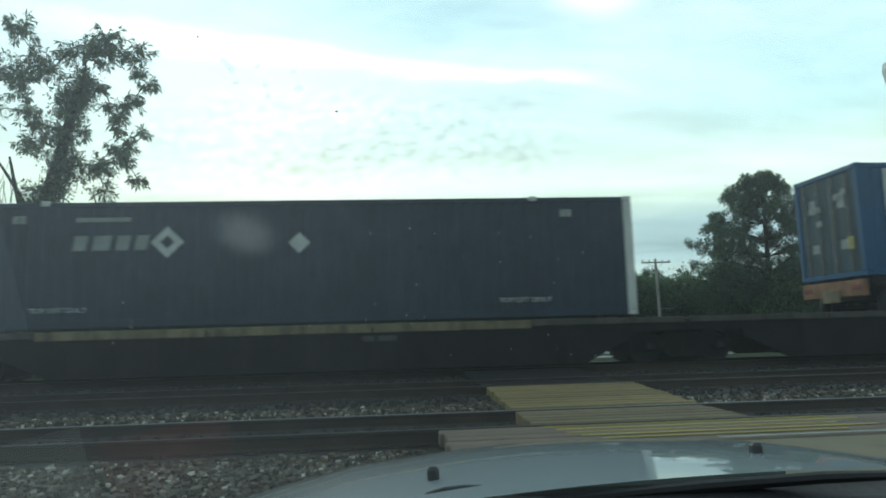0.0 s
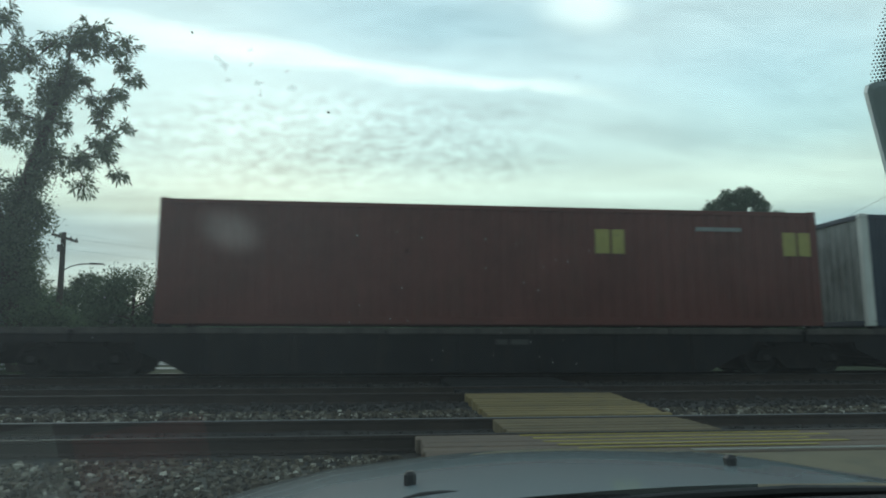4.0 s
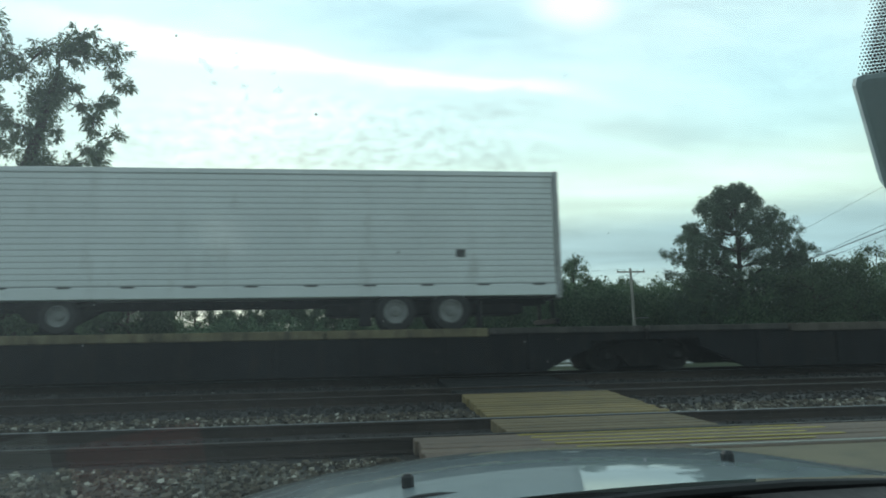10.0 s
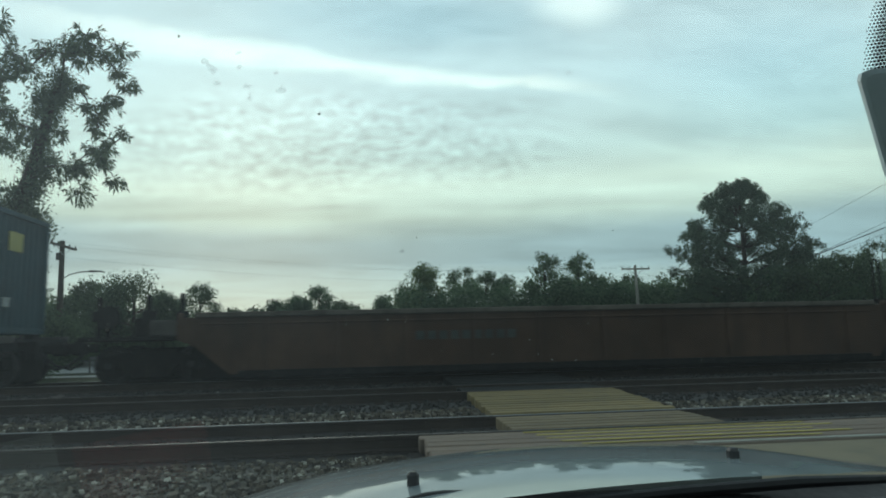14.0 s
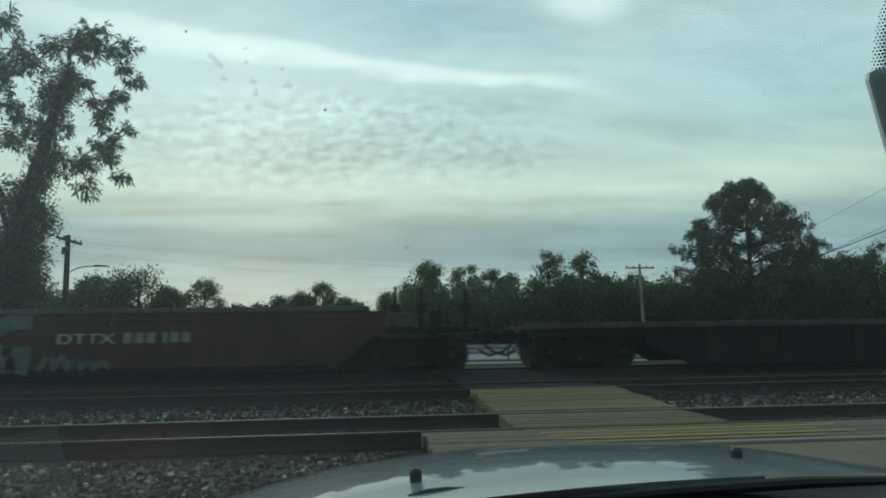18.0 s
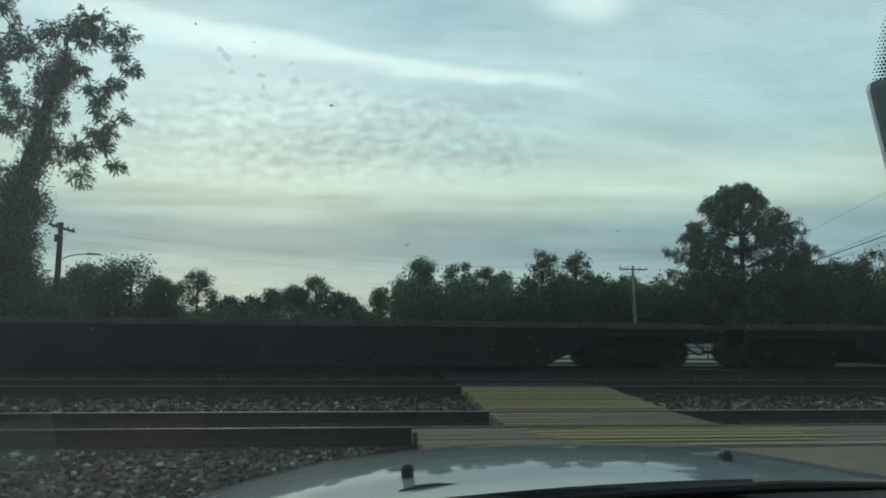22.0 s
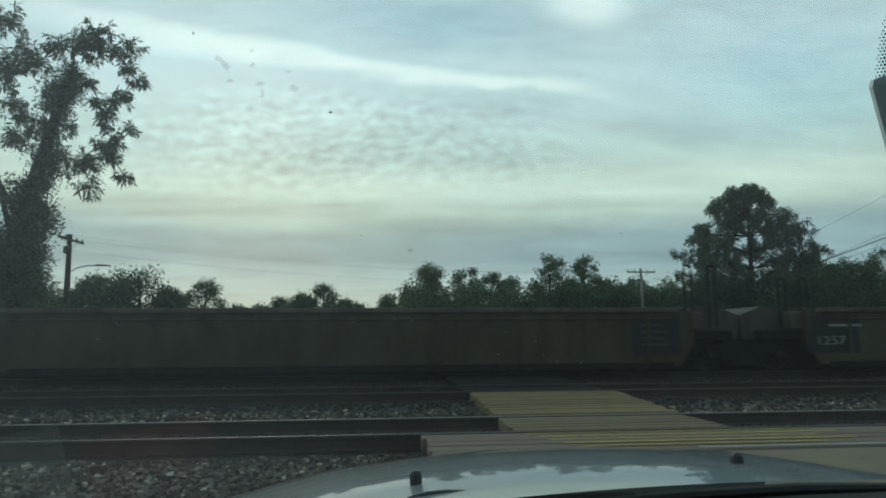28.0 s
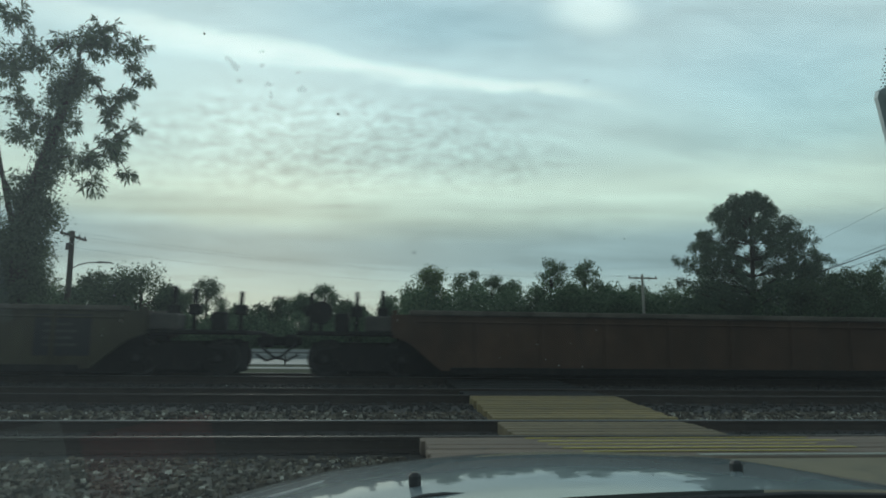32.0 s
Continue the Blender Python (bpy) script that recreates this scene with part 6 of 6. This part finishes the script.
        k = part("brace", Build().tube([(-arm * 0.55, -0.1, H + dz - 0.05), (0, -0.1, H + dz - 0.6)], 0.02, 6).tube([(arm * 0.55, -0.1, H + dz - 0.05), (0, -0.1, H + dz - 0.6)], 0.02, 6), M_GREYMETAL, p)
        k.rotation_euler = (0, 0, radians(arm_turn))
    if lamp:
        part("lamp_arm", Build().tube([(0.08, 0, 5.50), (0.55, -0.03, 5.78), (1.10, -0.06, 5.92), (1.75, -0.1, 5.95)], 0.035, 8), M_DULLBAR, p, "curved street lamp arm")
        part("lamp_head", Build().prism([(1.68, 5.90), (2.45, 5.91), (2.50, 5.97), (1.75, 6.02)], -0.22, 0.02), M_DULLBAR, p, "cobra street lamp head")
        part("transformer_bracket", Build().box(-0.30, -0.12, -0.1, 0.1, H - 1.2, H - 0.75, 0.02), M_DULLBAR, p, "small dark bracket")
    else:
        part("cross_bracket", Build().box(0.05, 1.5, -0.05, 0.05, H * 0.40, H * 0.40 + 0.05), M_GREYMETAL, p)
    return p


utility_pole(-18.95, 42, 7.35, 1.55, "dark wooden utility pole with a street lamp arm", lamp=True, arm_turn=88, wood=M_BARK, stout=1.25)
utility_pole(24.27, 58, 7.15, 1.37, "weathered wooden utility pole with one cross arm")
utility_pole(-17.2, 74, 5.4, 0.6, "short grey utility pole among the far trees")
utility_pole(-11.6, 78, 5.9, 0.6, "short grey utility pole among the far trees")


def wires():
    def wire(p0, p1, sag, r):
        p0, p1 = Vector(p0), Vector(p1)
        pts = [p0.lerp(p1, i / 14) - Vector((0, 0, sag * 4 * (i / 14) * (1 - i / 14))) for i in range(15)]
        b = Build().tube(pts, r, 5)
        tagged(new("overhead_wire", b.mesh("overhead_wire", M_WIRE)), "thin dark overhead wire", "cable", "overhead wires")
    for z, dx in ((7.2, -0.9), (7.15, 0.9), (6.3, 0.3)):
        wire((-18.95 + dx * 0.6, 42 - dx, z), (24.27 + dx * 0.5, 58, z - 0.1), 1.0, 0.005)
    wire((-70, 50, 7.4), (-18.95, 42, 7.2), 0.6, 0.008)
    for (x0, z0), (x1, z1), r in (((32.4, 8.5), (38.6, 11.5), 0.010), ((33.6, 6.6), (38.3, 8.25), 0.034), ((33.4, 6.6), (38.3, 8.6), 0.014), ((34.2, 6.4), (38.3, 7.8), 0.012)):
        k = (z1 - z0) / (x1 - x0)
        wire((x0 - 1, 45, z0 - k), (x1 + 30, 45, z1 + 30 * k), 0.0, r)
    wire((-40, 76, 4.4), (20, 76, 4.1), 0.3, 0.02)


wires()


# ---- the waiting car ----
def build_car():
    car = thing("car", "silver-blue car waiting at the crossing, seen from the driver's seat", "car", at=(0.42, 1.31, 0.015))
    car.rotation_euler = (0, radians(-1.9), radians(1.0))

    def hood_z(a, b):
        crease = 0.004 * max(0.0, 1 - abs(abs(a) - 0.50) / 0.10)
        return 0.603 - 0.058 * b - 0.08 * b * b - 0.12 * a * a - 0.10 * max(0.0, abs(a) - 0.5) ** 2 + crease

    def front(a):
        return 0.87 - 0.9 * max(0.0, abs(a) - 0.5) ** 2

    def rear(a):
        return -0.235 + 0.20 * a * a
    na, nb = 56, 30
    vs, fs = [], []
    for i in range(na + 1):
        a = -0.86 + 1.72 * i / na
        for j in range(nb + 1):
            b = rear(a) + (front(a) - rear(a)) * j / nb
            z = hood_z(a, b)
            if j == nb:
                z -= 0.03
            if j == nb - 1:
                z -= 0.008
            vs.append((a, b, z))
    n1 = len(vs)
    fs = [(i * (nb + 1) + j, i * (nb + 1) + j + 1, (i + 1) * (nb + 1) + j + 1, (i + 1) * (nb + 1) + j) for i in range(na) for j in range(nb)]
    # turned-down front lip
    lip = []
    for i in range(na + 1):
        a = -0.86 + 1.72 * i / na
        lip.append((a, front(a) + 0.015, hood_z(a, front(a)) - 0.30))
    vs += lip
    fs += [(i * (nb + 1) + nb, n1 + i, n1 + i + 1, (i + 1) * (nb + 1) + nb) for i in range(na)]
    part("hood", Build().add(vs, fs), M_HOOD, car, "silver-blue bonnet with soft cloud reflections", smooth=True)
    # wings and nose below the bonnet
    for s in (-1, 1):
        part("wing", Build().prism_x([(-0.30, 0.47), (0.30, 0.44), (0.60, 0.30), (0.60, -0.05), (-0.30, -0.05)], *sorted((s * 0.80, s * 0.862))), M_HOOD, car, "silver-blue front wing")
        for b in (0.10,):
            w = part("front_wheel", Build().lathe([(0.18, 0), (0.29, 0), (0.315, 0.03), (0.315, 0.17), (0.29, 0.2), (0.18, 0.2)], (0, 0, 0), 28), M_TYRE, car, "black front tyre")
            w.rotation_euler = (0, 0, radians(90))
            w.location = (s * 0.72 + (0.1 if s > 0 else 0.1), 0.12, -0.045)
    part("bumper", Build().prism([(-0.70, -0.12), (0.70, -0.12), (0.62, 0.20), (-0.62, 0.20)], 0.38, 0.60), M_HOOD, car)
    part("engine_bay", Build().box(-0.60, 0.60, -0.10, 0.40, -0.10, 0.38), M_PLASTIC, car)
    # washer jets
    for a, lift in ((-0.3235, 0.006), (0.336, 0.002)):
        z = hood_z(a, 0.0) + lift
        part("washer_jet", Build().box(a - 0.0115, a + 0.0115, -0.012, 0.012, z - 0.012, z + 0.019, 0.006), M_PLASTIC, car, "black washer jet")
    # cowl, wipers
    cw = []
    for i in range(29):
        a = -0.86 + 1.72 * i / 28
        cw += [(a, rear(a) + 0.006, hood_z(a, rear(a)) - 0.012), (a, rear(a) - 0.05, hood_z(a, rear(a)) - 0.030), (a, rear(a) - 0.20, hood_z(a, rear(a)) - 0.012)]
    part("cowl", Build().add(cw, [(i * 3 + j, i * 3 + j + 1, (i + 1) * 3 + j + 1, (i + 1) * 3 + j) for i in range(28) for j in range(2)]), M_PLASTIC, car, "black cowl panel")
    part("wiper_arm", Build().tube([(-0.372, -0.135, 0.570), (-0.366, -0.130, 0.583), (-0.342, -0.125, 0.592), (-0.314, -0.122, 0.597), (-0.279, -0.122, 0.598), (-0.225, -0.130, 0.594),
         (-0.177, -0.150, 0.590), (-0.099, -0.200, 0.594), (0.02, -0.235, 0.596)], [0.004, 0.005, 0.0055, 0.006, 0.006, 0.007, 0.008, 0.008, 0.009], 8), M_PLASTIC, car, "black wiper arm")
    part("wiper_blade", Build().tube([(-0.16, -0.235, 0.592), (0.10, -0.250, 0.598), (0.30, -0.255, 0.597), (0.52, -0.262, 0.588)], [0.006, 0.010, 0.010, 0.006], 8), M_PLASTIC, car, "black wiper blade")
    # windscreen
    def glass(a, k):
        """a across, k from 0 at the cowl to 1 at the roof."""
        return (a * (1 - 0.12 * k), -0.24 - 0.73 * k - 0.05 * (a / 0.7) ** 2, 0.60 + 0.565 * k)
    gv = [glass(-1.0 + 2.0 * i / 20, j / 12) for i in range(21) for j in range(13)]
    gf = [(i * 13 + j, i * 13 + j + 1, (i + 1) * 13 + j + 1, (i + 1) * 13 + j) for i in range(20) for j in range(12)]
    g = part("windscreen", Build().add(gv, gf), M_GLASS, car, "dusty raked windscreen with glare in its haze", smooth=True)
    g.visible_shadow = False

    def on_glass(a, k, lift=0.004):
        x, y, z = glass(a, k)
        return Vector((x, y - lift * 0.6, z - lift * 0.8))
    # mirror foot
    bpy.context.view_layer.update()
    inv = car.matrix_basis.inverted()

    def here(x, y, z):
        return inv @ Vector((x, y, z))
    H0, H1, H2, H3 = (here(*p) for p in ((0.3780, 0.447, 1.0705), (0.4565, 0.427, 1.0745), (0.4620, 0.440, 0.977), (0.4110, 0.464, 0.977)))
    ring = [H0, H1, H2, H3]
    mid = sum(ring, Vector()) / 4
    back = Vector((0, 0.008, 0.006))
    outer = []
    for k in range(4):
        p, q, r_ = ring[k], ring[(k + 1) % 4], ring[(k - 1) % 4]
        d1, d2 = (q - p).normalized() * 0.008, (r_ - p).normalized() * 0.008
        outer += [p + d2, p + (d1 + d2) * 0.30, p + d1]
    n = len(outer)
    inner = [mid + (v - mid) * 0.93 - back * 0.12 for v in outer]
    rear_ = [mid + (v - mid) * 0.92 + back for v in outer]
    part("mirror_foot", Build().add(inner + outer + rear_, [tuple(range(n))] + [(i, (i + 1) % n, n + (i + 1) % n, n + i) for i in range(n)] +
         [(n + i, n + (i + 1) % n, 2 * n + (i + 1) % n, 2 * n + i) for i in range(n)]), M_HOUSING, car, "grey plastic mirror foot")
    # dotted band on the glass above the mirror foot
    b = Build()
    o, ex = here(0.3865, 0.453, 1.066), (here(0.4565, 0.433, 1.070) - here(0.3825, 0.453, 1.066)).normalized()
    up_ = (Vector(glass(0, 0.9)) - Vector(glass(0, 0.8))).normalized()
    rise = Vector((0.0, -0.1, 1.0)).normalized()
    for j in range(46):
        for i in range(34):
            x = (i + 0.5 * (j % 2)) * 0.0027
            y_ = j * 0.0027
            edge = 0.0008 + 0.0088 * (y_ / 0.0555) ** 2
            if x < edge:
                continue
            r_ = min(0.00145, 0.0006 + (x - edge) * 0.08)
            c0 = o + ex * x + rise * y_
            k = len(b.v)
            for m in range(6):
                a = m * 1.0472
                b.v.append(tuple(c0 + ex * (r_ * math.cos(a)) + rise * (r_ * math.sin(a))))
            b.f.append(tuple(range(k, k + 6)))
    tagged(part("dotted_band", b, M_FRIT, car, "black dotted band on the glass"), kind="stuff")
    # specks and smears on the glass
    r = random.Random(4)

    def speck(name, px, pz, size, material, label, n=7):
        """px, pz: slopes across and up from the eye at rest."""
        d = Vector((px, 1.0, pz))
        e = Vector((0.0, 0.0, 0.8723))
        # meet the glass: walk along the ray in the car's space
        lo, hi = 0.2, 2.5
        for _ in range(40):
            m_ = (lo + hi) / 2
            q = inv @ (e + d * m_)
            k = (q.z - 0.60) / 0.565
            side = q.y - (-0.24 - 0.73 * k - 0.05 * (q.x / (0.7 * (1 - 0.12 * k))) ** 2)
            if side < 0:
                lo = m_
            else:
                hi = m_
        c0 = inv @ (e + d * (lo * 0.992))
        b_ = Build()
        lo_ = 0.98 if n > 12 else (0.15 if n == 9 else 0.5)
        pts = [c0 + ex * (size * r.uniform(lo_, 1.1) * math.cos(a * 6.283 / n)) + up_ * (size * r.uniform(lo_, 1.1) * math.sin(a * 6.283 / n)) for a in range(n)]
        b_.add(pts, [tuple(range(n))])
        return part(name, b_, material, car, label)
    for px, pz, s in ((-0.248, 0.434, 0.0046), (-0.239, 0.422, 0.0042), (-0.199, 0.427, 0.0026), (-0.186, 0.396, 0.0040), (-0.181, 0.379, 0.0030), (-0.142, 0.418, 0.0032),
                      (-0.133, 0.391, 0.0046), (-0.232, 0.401, 0.0030), (0.05, 0.135, 0.0030), (0.33, 0.43, 0.0030), (-0.20, 0.45, 0.0022)):
        speck("dirt_smear", px, pz, s, M_SMEAR, "faint grey smear on the glass", 9)
    for px, pz, s in ((-0.076, 0.353, 0.0013), (0.388, 0.165, 0.0011), (-0.29, 0.475, 0.0010)):
        speck("dirt_speck", px, pz, s, M_SPECK, "small dark speck on the glass")
    for px, pz, s in ((-0.3787, 0.0241, 0.0032), (-0.4033, 0.0013, 0.0017), (-0.222, -0.0693, 0.0013), (0.244, -0.0049, 0.0011), (0.2568, -0.0274, 0.0010), (0.278, -0.0362, 0.0012),
                      (0.3156, -0.0383, 0.0013), (-0.391, 0.060, 0.0012)):
        speck("pale_mark", px, pz, s, M_PALEMARK, "pale dried drop on the glass", 8)
    for _ in range(26):
        speck("dust_speck", r.uniform(-0.05, 0.35), r.uniform(-0.05, 0.18), r.uniform(0.0005, 0.0010), M_DUST, "tiny pale speck on the glass", 5)
    # the round greasy smudge
    sm = speck("smudge", -0.2165, 0.160, 0.040, M_SMUDGE, "round pale greasy smudge on the glass", 24)
    c_ = sum((v.co for v in sm.data.vertices), Vector()) / 24
    sm.data.transform(Matrix.Translation(-c_))
    sm.location = c_
    sm.visible_shadow = False
    # dashboard and added floor below the view, unseen, keep windscreen reflections dark
    part("dashboard", Build().prism_x([(-0.20, 0.50), (-0.45, 0.51), (-0.90, 0.49), (-1.00, 0.40), (-1.00, 0.10), (-0.20, 0.10)], -1.0, 1.0), M_DASH, car, "dark dashboard top")
    part("cabin_floor", Build().box(-0.86, 0.86, -2.56, -1.0, -0.12, -0.08), M_DASH, car, "dark cabin floor")
    # the rest of the body closes the cabin round and behind the driver
    roof = []
    for i in range(9):
        a = -0.86 + 1.72 * i / 8
        z = 1.175 - 0.05 * (a / 0.86) ** 2
        roof += [(a, -1.02, z), (a, -1.8, z + 0.03), (a, -2.55, z - 0.03)]
    part("roof", Build().add(roof + [(x, y, z - 0.03) for x, y, z in roof], [(i * 3 + j, i * 3 + j + 1, i * 3 + j + 4, i * 3 + j + 3) for i in range(8) for j in range(2)] +
         [(27 + i * 3 + j, 27 + i * 3 + j + 3, 27 + i * 3 + j + 4, 27 + i * 3 + j + 1) for i in range(8) for j in range(2)]), M_HOOD, car, "silver-blue roof panel", smooth=True)
    for s_ in (-1, 1):
        part("door", Build().prism_x([(-0.30, -0.08), (-0.30, 0.50), (-2.60, 0.52), (-2.60, -0.08)], *sorted((s_ * 0.862, s_ * 0.93))), M_HOOD, car, "silver-blue door and side panel")
        part("windscreen_pillar", Build().tube([(s_ * 1.01, -0.25, 0.54), (s_ * 0.95, -0.65, 0.87), (s_ * 0.88, -1.05, 1.16)], [0.04, 0.035, 0.03], 8), M_HOOD, car, "silver-blue windscreen pillar")
        part("rear_pillar", Build().prism_x([(-2.25, 0.50), (-2.40, 1.14), (-2.56, 1.14), (-2.60, 0.50)], *sorted((s_ * 0.84, s_ * 0.90))), M_HOOD, car, "silver-blue rear pillar")
    part("tailgate", Build().box(-0.86, 0.86, -2.62, -2.56, -0.08, 0.72, 0.01), M_HOOD, car, "silver-blue tailgate")
    return car


def glass_material():
    m = bpy.data.materials.new("dusty_glare_hazed_glass")
    m.use_nodes = True
    nt = m.node_tree
    N, L = nt.nodes.new, nt.links.new
    out = nt.nodes["Material Output"]
    nt.nodes.remove(nt.nodes["Principled BSDF"])
    tr, gl, df = N("ShaderNodeBsdfTransparent"), N("ShaderNodeBsdfGlossy"), N("ShaderNodeBsdfTranslucent")
    tr.inputs["Color"].default_value = (0.90, 0.985, 0.985, 1)
    gl.inputs["Roughness"].default_value = 0.02
    df.inputs["Color"].default_value = (0.70, 0.77, 0.80, 1)
    tc, nz = N("ShaderNodeTexCoord"), N("ShaderNodeTexNoise")
    nz.inputs["Scale"].default_value, nz.inputs["Detail"].default_value = 3.0, 4
    L(tc.outputs["Object"], nz.inputs["Vector"])
    mr = N("ShaderNodeMapRange")
    L(nz.outputs["Fac"], mr.inputs["Value"])
    mr.inputs["To Min"].default_value, mr.inputs["To Max"].default_value = 0.022, 0.050
    # film thickens towards the top and left to stand in for veiling glare
    sp, hi, dust_glare = N("ShaderNodeSeparateXYZ"), N("ShaderNodeMapRange"), N("ShaderNodeMath")
    L(tc.outputs["Object"], sp.inputs[0]), L(sp.outputs[2], hi.inputs["Value"])
    hi.inputs["From Min"].default_value, hi.inputs["From Max"].default_value = 0.87, 1.10
    hi.inputs["To Min"].default_value, hi.inputs["To Max"].default_value = 0.70, 2.4
    dust_glare.operation = "MULTIPLY"
    side, more = N("ShaderNodeMapRange"), N("ShaderNodeMath")
    L(sp.outputs[0], side.inputs["Value"])
    side.inputs["From Min"].default_value, side.inputs["From Max"].default_value = -0.75, -0.35
    side.inputs["To Min"].default_value, side.inputs["To Max"].default_value = 2.0, 1.0
    more.operation = "MULTIPLY"
    L(mr.outputs[0], more.inputs[0]), L(side.outputs[0], more.inputs[1])
    L(more.outputs[0], dust_glare.inputs[0]), L(hi.outputs[0], dust_glare.inputs[1])
    m1, m2 = N("ShaderNodeMixShader"), N("ShaderNodeMixShader")
    L(dust_glare.outputs[0], m1.inputs[0]), L(tr.outputs[0], m1.inputs[1]), L(df.outputs[0], m1.inputs[2])
    m2.inputs[0].default_value = 0.07
    L(m1.outputs[0], m2.inputs[1]), L(gl.outputs[0], m2.inputs[2])
    L(m2.outputs[0], out.inputs["Surface"])
    return m


def smudge_material():
    m = bpy.data.materials.new("greasy_smudge_on_glass")
    m.use_nodes = True
    nt = m.node_tree
    N, L = nt.nodes.new, nt.links.new
    out = nt.nodes["Material Output"]
    nt.nodes.remove(nt.nodes["Principled BSDF"])
    tr, df, mx = N("ShaderNodeBsdfTransparent"), N("ShaderNodeBsdfTranslucent"), N("ShaderNodeMixShader")
    df.inputs["Color"].default_value = (0.8, 0.82, 0.8, 1)
    tc, ln, mr = N("ShaderNodeTexCoord"), N("ShaderNodeVectorMath"), N("ShaderNodeMapRange")
    ln.operation = "LENGTH"
    L(tc.outputs["Object"], ln.inputs[0]), L(ln.outputs["Value"], mr.inputs["Value"])
    mr.interpolation_type = "SMOOTHSTEP"
    mr.inputs["From Min"].default_value, mr.inputs["From Max"].default_value = 0.006, 0.034
    mr.inputs["To Min"].default_value, mr.inputs["To Max"].default_value = 0.095, 0.0
    L(mr.outputs[0], mx.inputs[0]), L(tr.outputs[0], mx.inputs[1]), L(df.outputs[0], mx.inputs[2]), L(mx.outputs[0], out.inputs["Surface"])
    return m


M_SMUDGE = smudge_material()
M_GLASS = glass_material()
M_SPECK = mat("dark_dirt_speck", (0.10, 0.10, 0.09), 0.9, var=0.3, bump=0.0)


def film_of_dirt(name, tone, cover):
    m = bpy.data.materials.new(name)
    m.use_nodes = True
    nt = m.node_tree
    mix, clear, b = nt.nodes.new("ShaderNodeMixShader"), nt.nodes.new("ShaderNodeBsdfTransparent"), nt.nodes["Principled BSDF"]
    b.inputs["Base Color"].default_value, b.inputs["Roughness"].default_value = (*tone, 1), 0.9
    mix.inputs[0].default_value = cover
    nt.links.new(clear.outputs[0], mix.inputs[1]), nt.links.new(b.outputs[0], mix.inputs[2])
    nt.links.new(mix.outputs[0], nt.nodes["Material Output"].inputs["Surface"])
    return m


M_SMEAR = film_of_dirt("grey_dirt_smear", (0.16, 0.17, 0.16), 0.17)
M_PALEMARK = film_of_dirt("pale_dried_drop", (0.75, 0.78, 0.76), 0.5)
M_DUST = mat("pale_dust_speck", (0.5, 0.5, 0.48), 0.9, var=0.3, bump=0.0)
CAR = build_car()


def on_dashboard(name, label, category, a0, a1, b0, b1, material):
    base = CAR.matrix_basis
    b = Build().box(-(a1 - a0) / 2, (a1 - a0) / 2, -(b1 - b0) / 2, (b1 - b0) / 2, 0.0, 0.008, 0.003)
    ob = tagged(new(name, b.mesh(name, material)), label, category)
    ob.matrix_basis = base @ pose((a0 + a1) / 2, (b0 + b1) / 2, 0.5075)


M_REDCLOTH = mat("red_card_cover", (0.36, 0.05, 0.05), 0.7, var=0.15, scale=8, fine=80, bump=0.1)
M_PAPER = mat("pale_greenish_paper", (0.42, 0.46, 0.42), 0.8, var=0.08, scale=8, fine=80, bump=0.05)
on_dashboard("folder", "red card folder lying on the dashboard", "folder", -0.81, -0.63, -0.43, -0.29, M_REDCLOTH)
on_dashboard("paper_sheet", "pale paper sheet lying on the dashboard", "paper", -0.99, -0.83, -0.46, -0.27, M_PAPER)


# ---- what moves ----
def motions():
    for ob, u, y, z in KEYED:
        walk(ob, [(t, pose(u - SPEED * t, y, z)) for t in (0.0, 8.0, 16.0, 24.0, 32.0)])
    r = 0.421
    for w, x, u in WHEELS:
        rows, last_ = [], 0.0
        t0, t1 = max(0.0, (u - 17.0) / SPEED), min(32.0, (u + 15.0) / SPEED)
        f0, f1 = int(t0 * FPS), int(t1 * FPS)
        steps = [0] + list(range(max(1, f0), max(1, f1) + 1)) + [32 * FPS]
        for k in sorted(set(steps)):
            t = k / FPS
            tt = min(max(t, f0 / FPS), f1 / FPS)
            rows.append((t, pose(x, 0, r, 0, math.degrees(-(tt - f0 / FPS) * SPEED / r) % 360, 0)))
        walk(w, rows)


motions()
